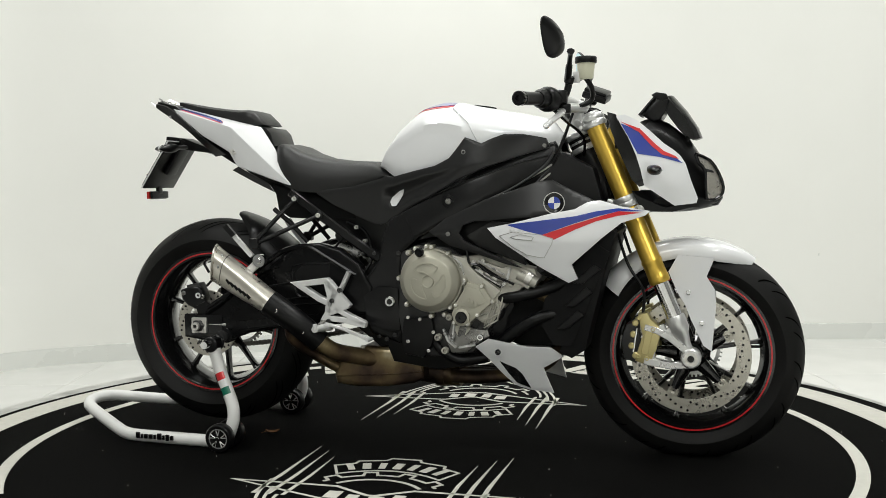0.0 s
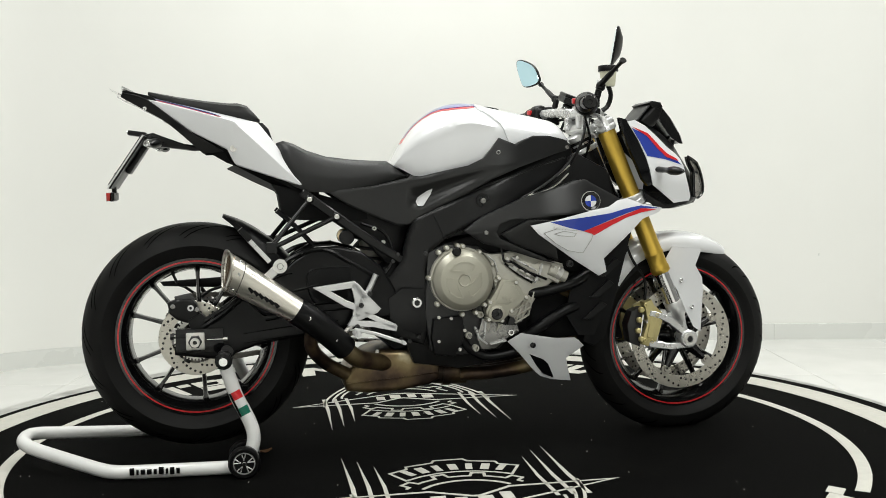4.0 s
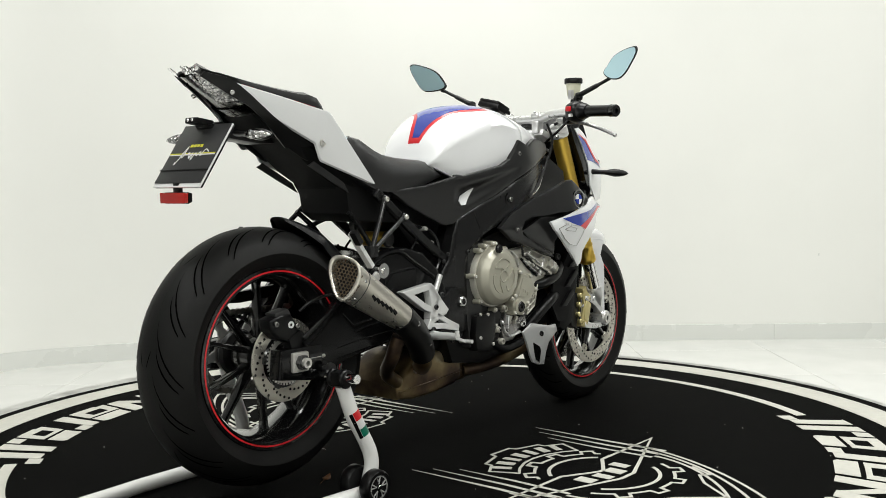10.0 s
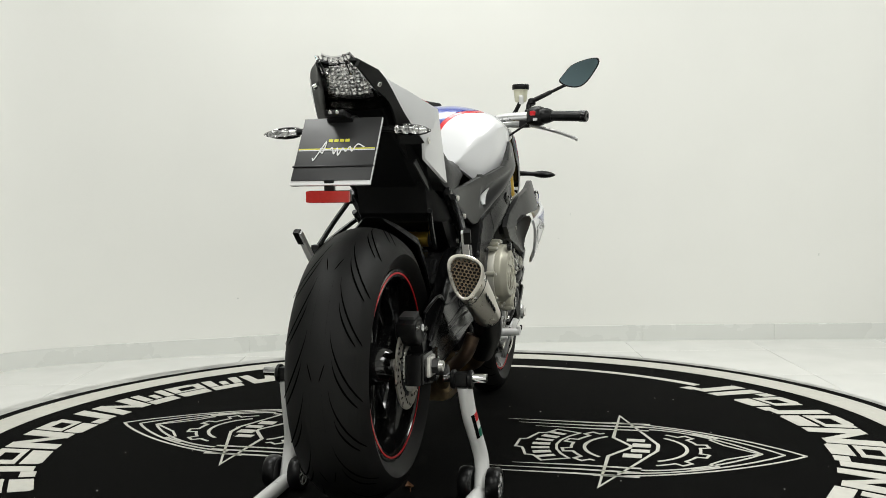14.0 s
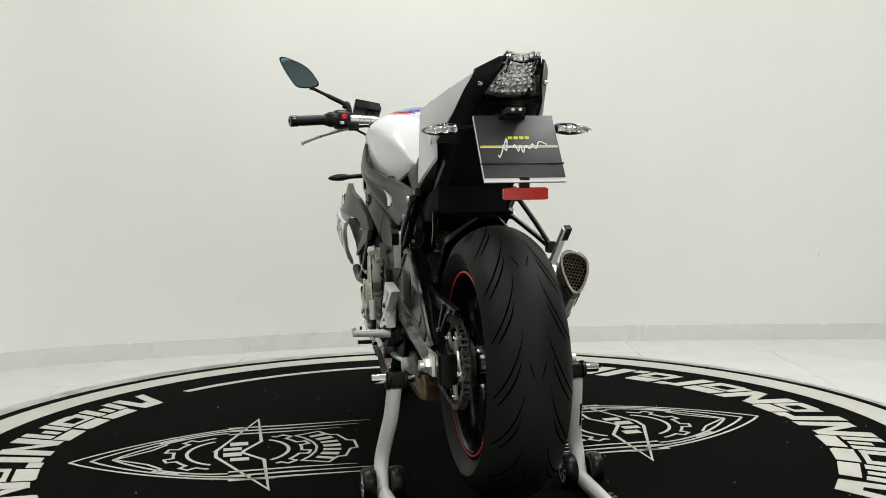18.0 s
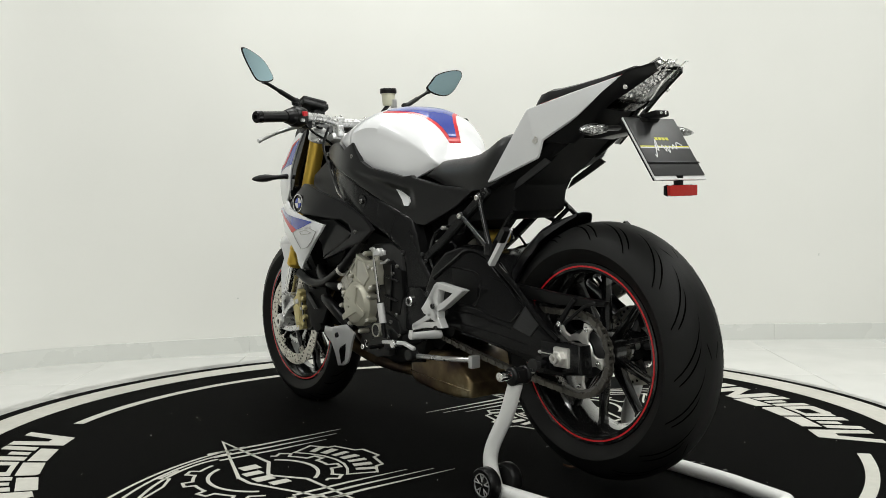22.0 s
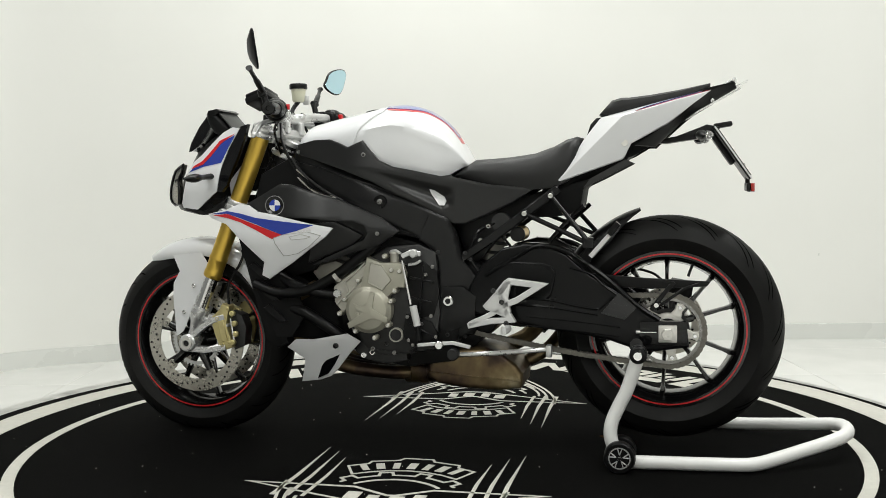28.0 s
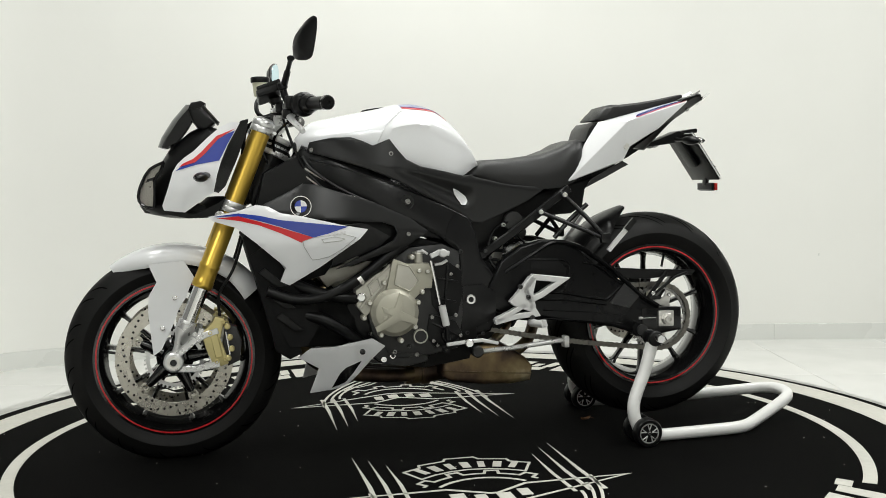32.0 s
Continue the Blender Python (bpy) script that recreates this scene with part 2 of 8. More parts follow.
def lathe(profile, c, axis=(0, 1, 0), seg=48, bm=None, closed=True, start=0.0, arc=360.0):
    """Turns a profile of (radius, along) about an axis through c."""
    b = bmesh.new()
    ax = Vector(axis).normalized()
    u = ax.orthogonal().normalized() if abs(ax.y) < 0.99 else Vector((1, 0, 0))
    w = ax.cross(u)
    full = arc >= 359.9
    rings = []
    for i in range(seg if full else seg + 1):
        a = radians(start + arc * i / seg)
        d = u * math.cos(a) + w * math.sin(a)
        rings.append([b.verts.new(Vector(c) + d * r + ax * h) for r, h in profile])
    k = len(profile)
    for i in range(seg):
        p, q = rings[i], rings[(i + 1) % len(rings)]
        for j in range(k if closed else k - 1):
            b.faces.new((p[j], p[(j + 1) % k], q[(j + 1) % k], q[j]))
    if not full and closed:
        b.faces.new(rings[0])
        b.faces.new(rings[-1][::-1])
    bmesh.ops.remove_doubles(b, verts=b.verts, dist=1e-5)
    return join(bm, b)


def disc_solid(c, axis, r, h, bev=0.001, seg=24, bm=None):
    """A short cylinder with softened rims, centred on c."""
    e = min(bev, h / 3, r / 3)
    return lathe([(0, -h / 2), (r - e, -h / 2), (r, -h / 2 + e), (r, h / 2 - e), (r - e, h / 2), (0, h / 2)], c, axis, seg, bm, closed=False)


def hex_bolt(c, axis, r, h, bm=None):
    b = lathe([(0, -h * 0.1), (r * 0.5, -h * 0.1), (r * 0.56, h * 0.5), (r * 0.85, h * 0.5), (r, h * 0.36), (r, -h * 0.5), (0, -h * 0.5)], c, axis, 18, closed=False)
    return join(bm, b)


def loft(rings, caps=True, bm=None, closed_ring=True):
    b = bmesh.new()
    vs = [[b.verts.new(p) for p in r] for r in rings]
    k = len(vs[0])
    for a, c in zip(vs, vs[1:]):
        for j in range(k if closed_ring else k - 1):
            b.faces.new((a[j], a[(j + 1) % k], c[(j + 1) % k], c[j]))
    if caps:
        b.faces.new(vs[0][::-1])
        b.faces.new(vs[-1])
    return join(bm, b)


def lerp_table(t, table):
    """Piecewise linear value from rows (key, value)."""
    if t <= table[0][0]:
        return table[0][1]
    for (a, u), (b, v) in zip(table, table[1:]):
        if t <= b:
            s = (t - a) / (b - a)
            return u + (v - u) * s
    return table[-1][1]


def smooth_table(t, table):
    """Piecewise value from rows (key, value), eased with Catmull-Rom."""
    n = len(table)
    if t <= table[0][0]:
        return table[0][1]
    if t >= table[-1][0]:
        return table[-1][1]
    for i in range(n - 1):
        if t <= table[i + 1][0]:
            break
    x0, y0 = table[i]
    x1, y1 = table[i + 1]
    m0 = (y1 - table[i - 1][1]) / (x1 - table[i - 1][0]) if i else (y1 - y0) / (x1 - x0)
    m1 = (table[i + 2][1] - y0) / (table[i + 2][0] - x0) if i + 2 < n else (y1 - y0) / (x1 - x0)
    h = x1 - x0
    s = (t - x0) / h
    return ((2 * s ** 3 - 3 * s * s + 1) * y0 + (s ** 3 - 2 * s * s + s) * h * m0 + (-2 * s ** 3 + 3 * s * s) * y1 + (s ** 3 - s * s) * h * m1)


def ribbon(pts, w, z0, z1, closed=False, bm=None):
    """A flat stroke of width w along 2D points, from z0 to z1. w may be a list."""
    b = bmesh.new()
    n = len(pts)
    p = [Vector(q) for q in pts]
    rows = []
    for i in range(n):
        a = p[i - 1] if (i or closed) else p[i]
        c = p[(i + 1) % n] if (i < n - 1 or closed) else p[i]
        d1 = (p[i] - a).normalized() if (p[i] - a).length > 1e-9 else (c - p[i]).normalized()
        d2 = (c - p[i]).normalized() if (c - p[i]).length > 1e-9 else d1
        n1, n2 = Vector((-d1.y, d1.x)), Vector((-d2.y, d2.x))
        m = (n1 + n2)
        m = m.normalized() if m.length > 1e-6 else n1
        k = 1 / max(0.35, m.dot(n1))
        hw = (w[i] if isinstance(w, (list, tuple)) else w) / 2 * k
        l, r = p[i] + m * hw, p[i] - m * hw
        rows.append([b.verts.new((l.x, l.y, z1)), b.verts.new((r.x, r.y, z1)), b.verts.new((r.x, r.y, z0)), b.verts.new((l.x, l.y, z0))])
    for i in range(n if closed else n - 1):
        a, c = rows[i], rows[(i + 1) % n]
        for j in range(4):
            b.faces.new((a[j], a[(j + 1) % 4], c[(j + 1) % 4], c[j]))
    if not closed:
        b.faces.new(rows[0])
        b.faces.new(rows[-1][::-1])
    return join(bm, b)


def flat_poly(pts, z0, z1, bm=None):
    b = bmesh.new()
    va = [b.verts.new((x, y, z0)) for x, y in pts]
    vb = [b.verts.new((x, y, z1)) for x, y in pts]
    n = len(pts)
    b.faces.new(va[::-1])
    b.faces.new(vb)
    for i in range(n):
        b.faces.new((va[i], va[(i + 1) % n], vb[(i + 1) % n], vb[i]))
    return join(bm, b)


def rail_patch(rails, n, m, thick, side=1):
    """A shell stretched over rails (each a list of 3D points, run from one end to the other), m steps between rails."""
    rows = []
    samp = []
    for r in rails:
        p = smooth_line(r, 8) if len(r) > 2 else [Vector(q) for q in r]
        d = [0.0]
        for a, b in zip(p, p[1:]):
            d.append(d[-1] + (b - a).length)
        out = []
        for i in range(n + 1):
            t = d[-1] * i / n
            k = 0
            while k < len(d) - 2 and d[k + 1] < t:
                k += 1
            out.append(p[k].lerp(p[k + 1], (t - d[k]) / (d[k + 1] - d[k] + 1e-9)))
        samp.append(out)
    lines = []
    for a, b in zip(samp, samp[1:]):
        for j in range(m):
            lines.append([p.lerp(q, j / m) for p, q in zip(a, b)])
    lines.append(samp[-1])
    bm = bmesh.new()
    va = [[bm.verts.new((p.x, side * p.y, p.z)) for p in l] for l in lines]
    vb = [[bm.verts.new((p.x, side * (p.y - thick), p.z - thick * 0.3)) for p in l] for l in lines]
    h, w = len(lines), n + 1
    for i in range(h - 1):
        for j in range(w - 1):
            bm.faces.new((va[i][j], va[i][j + 1], va[i + 1][j + 1], va[i + 1][j]))
            bm.faces.new((vb[i][j], vb[i + 1][j], vb[i + 1][j + 1], vb[i][j + 1]))
    for i in range(h - 1):
        for j in (0, w - 1):
            bm.faces.new((va[i][j], va[i + 1][j], vb[i + 1][j], vb[i][j]))
    for j in range(w - 1):
        for i in (0, h - 1):
            bm.faces.new((va[i][j], va[i][j + 1], vb[i][j + 1], vb[i][j]))
    return bm


def chaikin(pts, n=3):
    for _ in range(n):
        out = []
        for i in range(len(pts)):
            a, b = Vector(pts[i]), Vector(pts[(i + 1) % len(pts)])
            out += [a.lerp(b, 0.25), a.lerp(b, 0.75)]
        pts = out
    return [(p[0], p[1]) for p in pts]

# ---- the showroom ----
def room():
    # plan of the walls, clockwise: the back wall curves towards the camera on one side
    top, th = 3.0, 0.12
    bend = [(p.x, p.y) for p in smooth_line([Vector((x, y, 0)) for x, y in ((-2.6, 0.85), (-2.10, 1.34), (-1.79, 1.63), (-1.02, 1.88), (-0.34, 2.035), (1.25, 2.06), (3.8, 1.90))], 14)]

    def wall(name, line, material, label):
        bm = bmesh.new()
        rows = []
        p = [Vector(q) for q in line]
        for i in range(len(p)):
            d = (p[min(i + 1, len(p) - 1)] - p[max(i - 1, 0)]).normalized()
            o = Vector((-d.y, d.x)) * th
            rows.append([bm.verts.new((q.x, q.y, z)) for q, z in ((p[i], FLOOR_Z - 0.02), (p[i], top), (p[i] + o, top), (p[i] + o, FLOOR_Z - 0.02))])
        for a, b in zip(rows, rows[1:]):
            for k in range(4):
                bm.faces.new((a[k], a[(k + 1) % 4], b[(k + 1) % 4], b[k]))
        bm.faces.new(rows[0])
        bm.faces.new(rows[-1][::-1])
        tagged(new(name, finish(bm, name, material)), label, "wall", kind="structure")
    wall("wall_north", bend, M_WALL, "plain matt off-white painted showroom wall")
    # west and east stay out of view; their dark grey is added to dim reflections
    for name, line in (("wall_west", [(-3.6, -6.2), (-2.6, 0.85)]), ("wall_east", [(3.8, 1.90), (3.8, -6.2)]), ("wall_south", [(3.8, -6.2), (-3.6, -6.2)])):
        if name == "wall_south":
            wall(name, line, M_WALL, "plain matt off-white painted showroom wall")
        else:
            wall(name, line, M_WALL_DIM, "unseen side wall, made dark grey to dim reflections")
    # three faint scuffs on the paint
    def wall_y(x):
        for (x0, y0), (x1, y1) in zip(bend, bend[1:]):
            if x0 <= x <= x1:
                return y0 + (y1 - y0) * (x - x0) / (x1 - x0)
        return bend[-1][1]
    north = bpy.data.objects["wall_north"]
    for x, z, w, h in ((-0.96, 0.22, 0.012, 0.006), (1.95, 0.38, 0.007, 0.012), (0.64, 0.48, 0.009, 0.004), (0.70, 0.60, 0.004, 0.010)):
        part("paint_scuff", box(x, wall_y(x) - 0.0006, z, w, 0.0012, h, 0.0004), M_BASE, north)
    # baseboard tiles along the wall's foot
    base = tagged(new("baseboard", None), "pale grey glossy skirting tiles along the white wall", "baseboard", kind="structure")
    run = [Vector(q) for q in bend]
    far = [0.0]
    for p, q in zip(run, run[1:]):
        far.append(far[-1] + (q - p).length)

    def at(d):
        k = max(i for i in range(len(far) - 1) if far[i] <= max(0.0, d))
        return run[k].lerp(run[k + 1], min(1.0, (d - far[k]) / (far[k + 1] - far[k])))
    step, first = 0.665, 0.055
    cuts = [0.0] + [first + step * k for k in range(1 + int((far[-1] - first) / step))] + [far[-1] - 0.002]
    for d0, d1 in zip(cuts, cuts[1:]):
        bm = bmesh.new()
        rows = []
        for j in range(9):
            d = d0 + 0.0008 + (d1 - d0 - 0.0008) * j / 8
            p = at(d)
            n = (at(min(far[-1] - 0.001, d + 0.02)) - at(max(0.0, d - 0.02))).normalized()
            inn = Vector((n.y, -n.x)) * 0.010
            rows.append([bm.verts.new((q.x, q.y, z)) for q, z in ((p, FLOOR_Z), (p, FLOOR_Z + 0.080), (p + inn, FLOOR_Z + 0.080), (p + inn, FLOOR_Z))])
        for a, b in zip(rows, rows[1:]):
            for k in range(4):
                bm.faces.new((a[k], a[(k + 1) % 4], b[(k + 1) % 4], b[k]))
        bm.faces.new(rows[0])
        bm.faces.new(rows[-1][::-1])
        part("skirting_tile", bm, M_BASE, base)
    # floor: a screed with large glossy tiles on it
    bm = box(0.1, -2.1, FLOOR_Z - 0.06, 8.0, 8.6, 0.1, 0)
    floor = tagged(new("floor", finish(bm, "floor", M_JOINT)), "glossy white large-format tiled showroom floor", "floor", kind="structure")
    tile = box(0, 0, 0, 0.6235, 0.6235, 0.012, 0.0008, seg=1)
    me = finish(tile, "floor_tile", M_TILE)
    turn = Matrix.Rotation(radians(-1.0), 4, "Z")
    for i in range(-6, 7):
        for j in range(-10, 5):
            ob = new("floor_tile", me)
            ob.parent = floor
            ob.matrix_basis = turn @ Matrix.Translation((1.56 - 0.3125 + 0.625 * i, 1.14 - 0.3125 + 0.625 * j, FLOOR_Z - 0.006))
    bm = box(0.1, -2.1, 3.06, 8.0, 8.6, 0.1, 0)
    tagged(new("ceiling", finish(bm, "ceiling", M_CEIL)), "plain white showroom ceiling", "ceiling", kind="structure")


def ring2(r0, r1, a0, a1, z0, z1, n=64):
    bm = bmesh.new()
    full = abs(a1 - a0) >= 359.9
    m = n if full else n + 1
    rows = []
    for i in range(m):
        a = radians(a0 + (a1 - a0) * i / n)
        c, s = math.cos(a), math.sin(a)
        rows.append([bm.verts.new(p) for p in ((r0 * c, r0 * s, z1), (r1 * c, r1 * s, z1), (r1 * c, r1 * s, z0), (r0 * c, r0 * s, z0))])
    for i in range(n):
        p, q = rows[i], rows[(i + 1) % m]
        for j in range(4):
            bm.faces.new((p[j], p[(j + 1) % 4], q[(j + 1) % 4], q[j]))
    if not full:
        bm.faces.new(rows[0])
        bm.faces.new(rows[-1][::-1])
    return bm


MAT_SHIFT = Vector((-0.011, -0.005, 0.0))   # the mat lies a little off the table's axis


def turntable():
    t = thing("turntable", "round black rubber turntable mat with white printed rings and emblems", "turntable")
    part("platform", lathe([(0, FLOOR_Z + 0.004), (1.53, FLOOR_Z + 0.004), (1.535, FLOOR_Z + 0.010), (1.535, -0.010), (1.530, -0.004), (0, -0.004)], (0, 0, 0), (0, 0, 1), 128, closed=False), M_GLOSSB, t, "black platform edge")
    ob = part("rubber_mat", lathe([(0, -0.003), (1.539, -0.003), (1.539, -0.001), (1.537, 0.0), (0, 0.0)], (0, 0, 0), (0, 0, 1), 160, closed=False), M_MAT, t)
    zb, zt = 0.0003, 0.0014
    printed = [part("white_band", ring2(1.387, 1.496, 0, 360, zb, zt, 160), M_MATW, t, "broad white printed ring")]
    for a0 in (-39.2, 140.8):
        printed.append(part("arc_line", ring2(1.190, 1.225, a0, a0 + 79.5, zb, zt, 48), M_MATW, t, "white printed arc"))
    # two arcs of slanted stencil blocks between the printed arcs: each one's kind and the angle at which it ends
    blocks = [("bar", -40.6, -45.9), ("slim", -46.9, -49.8), ("dot", -50.2, -52.7), ("frame", -53.4, -59.4), ("bar", -60.2, -65.4), ("frame", -66.6, -73.9), ("wave", -74.6, -83.6), ("frame", -84.2, -90.2),
              ("bar", -90.6, -95.8), ("wave", -97.0, -105.0), ("comb", -105.6, -112.2), ("frame", -112.8, -119.4), ("comb", -120.0, -127.0), ("wedge", -127.6, -134.2)]
    for side in (0, 180):
        for kind, a0, a1 in blocks:
            printed.append(stencil_block(t, kind, side + a0, side + a1, zb, zt))
    before = set(t.children)
    for side in (-1, 1):
        emblem(t, side, zb, zt)
    printed += [o for o in t.children if o not in before]
    for o in printed:
        o.data.transform(Matrix.Translation(MAT_SHIFT))
    # lint and grit that the mat has picked up
    rnd = random.Random(11)
    bm = None
    for k in range(70):
        a, r = rnd.uniform(0, 2 * math.pi), 1.45 * math.sqrt(rnd.uniform(0.02, 1))
        w = rnd.uniform(0.0012, 0.0032)
        bm = box(r * math.cos(a), r * math.sin(a), 0.0012, w, w * rnd.uniform(0.4, 1), 0.0016, 0, Matrix.Rotation(rnd.uniform(0, 3), 4, "Z"), bm=bm)
    tagged(part("lint", bm, M_MATW, t, "small pale specks of lint"), kind="stuff")
    return t


def table_frame():
    """The fixed, scuffed metal edge that the table turns in; it is broader on one side."""
    bm = bmesh.new()
    n, cx, cy, ro = 128, -0.022, 0.030, 1.590
    rows = []
    for i in range(n):
        a = 2 * math.pi * i / n
        c, q = math.cos(a), math.sin(a)
        rows.append([bm.verts.new(p) for p in ((1.5445 * c, 1.5445 * q, FLOOR_Z), (1.5445 * c, 1.5445 * q, -0.002), (cx + (ro - 0.006) * c, cy + (ro - 0.006) * q, -0.003),
                                              (cx + ro * c, cy + ro * q, -0.010), (cx + ro * c, cy + ro * q, FLOOR_Z))])
    for i in range(n):
        p, q = rows[i], rows[(i + 1) % n]
        for j in range(4):
            bm.faces.new((p[j], q[j], q[j + 1], p[j + 1]))
    bmesh.ops.recalc_face_normals(bm, faces=bm.faces)
    tagged(new("trim_table_edge", finish(bm, "trim_table_edge", M_RIMEDGE)), "scuffed pale metal edge round the turntable", "edge trim", kind="structure")


def stencil_block(t, kind, a0, a1, zb, zt):
    """One slanted printed stencil block along an arc of the mat, between the angles a0 and a1 at its outer end."""
    r0, r1 = 1.128, 1.303
    lean = 2.1

    def shape(pts, bm):
        out = []
        for x, y in pts:
            a = radians(a0 + (a1 - a0) * x + lean * (1 - y))
            r = r0 + (r1 - r0) * y
            out.append((r * math.cos(a), r * math.sin(a)))
        return flat_poly(out, zb, zt, bm)

    def bar(x0, x1, y0, y1, bm):
        return shape([(x0, y0), (x1, y0), (x1, y1), (x0, y1)], bm)
    bm = None
    if kind == "bar":
        bm = bar(0.52, 1.0, 0.06, 1.0, bm)
        bm = bar(0.0, 0.50, 0.0, 0.24, bm)
    elif kind == "slim":
        bm = bar(0.1, 1.0, 0.0, 1.0, bm)
    elif kind == "dot":
        bm = bar(0.1, 1.0, 0.74, 1.0, bm)
    elif kind == "frame":
        bm = shape([(0.0, 0.06), (0.1, 0.0), (0.95, 0.0), (0.95, 0.36), (0.0, 0.36)], bm)
        bm = bar(0.0, 0.26, 0.43, 1.0, bm)
        bm = bar(0.76, 1.0, 0.43, 0.95, bm)
        bm = shape([(0.26, 0.80), (0.76, 0.80), (0.76, 0.97), (0.70, 1.0), (0.26, 1.0)], bm)
        bm = bar(0.26, 0.76, 0.43, 0.52, bm)
    elif kind == "wave":
        bm = bar(0.0, 0.30, 0.0, 0.94, bm)
        bm = shape([(0.30, 0.62), (0.70, 0.12), (0.70, 0.38), (0.30, 0.90)], bm)
        bm = bar(0.70, 1.0, 0.08, 1.0, bm)
    elif kind == "comb":
        bm = bar(0.0, 0.92, 0.0, 0.32, bm)
        bm = bar(0.02, 0.28, 0.38, 1.0, bm)
        bm = bar(0.42, 0.62, 0.40, 0.76, bm)
        bm = bar(0.76, 1.0, 0.38, 1.0, bm)
    else:
        bm = shape([(0.15, 0.0), (0.85, 0.0), (1.0, 1.0), (0.74, 1.0), (0.62, 0.36), (0.40, 0.36), (0.26, 1.0), (0.0, 1.0)], bm)
    return part("printed_block", bm, M_MATW, t)


def emblem(t, side, zb, zt):
    """A printed bullet-shaped emblem that points outwards: u runs outwards, v along the table's x axis."""
    def P(u, v):
        return (v, -u) if side < 0 else (-v, u)

    def S(pts, w, closed=False, bm=None):
        return ribbon([P(u, v) for u, v in pts], w, zb, zt, closed, bm)
    cu = 0.592
    up = [(cu + 0.145 * math.cos(radians(a)), 0.145 * math.sin(radians(a))) for a in range(-62, 60, 6)]
    dn = [(cu + 0.145 * math.cos(radians(a)), 0.145 * math.sin(radians(a))) for a in range(128, 236, 6)]
    part("emblem_ring", S(dn, 0.010), M_MATW, t, "white printed emblem ring")
    part("emblem_ring", S(up, 0.010), M_MATW, t, "white printed emblem ring")
    teeth, n = [], 12
    for k in range(n):
        for a, r in ((-11, 0.183), (-6, 0.183), (-4.5, 0.21), (4.5, 0.21), (6, 0.183), (11, 0.183)):
            g = radians(k * 360 / n + 15 + a)
            teeth.append((cu + r * math.cos(g), r * math.sin(g)))
    runs, run = [], []
    for p in teeth + teeth[:1]:
        ang = math.degrees(math.atan2(p[1], p[0] - cu)) % 360
        blocked = 66 < ang < 118 or 243 < ang < 290
        if blocked:
            if len(run) > 1:
                runs.append(run)
            run = []
        else:
            run.append(p)
    if len(run) > 1:
        runs.append(run)
    for r in runs:
        part("emblem_gear", S(r, 0.0085), M_MATW, t)
    star = [(0.519, 0.388), (0.655, 0.045), (0.655, -0.02), (0.524, -0.388), (0.523, -0.10), (0.578, 0.0), (0.578, 0.02), (0.521, 0.107)]
    part("emblem_star", S(star, 0.0105, True), M_MATW, t)
    # four plain blocks inside the star
    bm = None
    for k, v in enumerate((-0.085, -0.03, 0.03, 0.085)):
        u0, u1 = 0.588 - 0.0 * k, 0.640
        lean = 0.012 - abs(v) * 0.35
        part("emblem_block", S([(u0 + lean - 0.008, v), (u1 + lean - 0.007, v)], 0.030 if k % 2 else 0.038), M_MATW, t)
    # nested bullet outlines and the tapered speed lines behind them
    bm = None
    for tip, wd, back in ((1.058, 0.292, 0.50), (1.0, 0.258, 0.56), (0.94, 0.222, 0.62)):
        for s in (1, -1):
            line = []
            for i in range(17):
                f = i / 16
                u = tip + (back - tip) * f
                line.append((u, s * wd * (1 - (1 - f) ** 1.75) ** 0.92))
            part("emblem_bullet", S(line, 0.0085), M_MATW, t)
    for s in (1, -1):
        part("emblem_bullet", S([(0.935, 0.0), (0.84, s * 0.075), (0.80, s * 0.13), (0.82, s * 0.15), (0.75, s * 0.19)], 0.0075), M_MATW, t)
    for v, end, w in ((0.283, 0.17, 0.013), (0.243, 0.21, 0.012), (0.203, 0.27, 0.011)):
        for s in (1, -1):
            part("speed_line", S([(0.62, s * (v + 0.004)), (0.45, s * v), (end, s * (v + 0.006))], [w, w * 0.9, 0.001]), M_MATW, t, "tapered white speed line")
    # stepped banner with seven plain blocks
    ban = []
    for a, r in ((-36, 0.215), (-24, 0.22), (-12, 0.225), (0, 0.227), (12, 0.225), (24, 0.22), (36, 0.215)):
        ban.append((cu - r * math.cos(radians(a)), r * math.sin(radians(a)) * 1.12))
    for a, r in ((36, 0.305), (25, 0.305), (23, 0.325), (9, 0.325), (7, 0.345), (-7, 0.345), (-9, 0.325), (-23, 0.325), (-25, 0.305), (-36, 0.305)):
        ban.append((cu - r * math.cos(radians(a)), r * math.sin(radians(a)) * 0.98))
    part("emblem_banner", S(ban, 0.0075, True), M_MATW, t)
    for k in range(7):
        bm = None
        a = radians((k - 3) * 9.3)
        r0, r1 = 0.246, 0.298
        bm = S([(cu - r0 * math.cos(a), r0 * math.sin(a)), (cu - r1 * math.cos(a), r1 * math.sin(a))], 0.024 if k % 2 else 0.019, False, bm)
        part("banner_block", bm, M_MATW, t)


room()
table_frame()
TABLE = turntable()

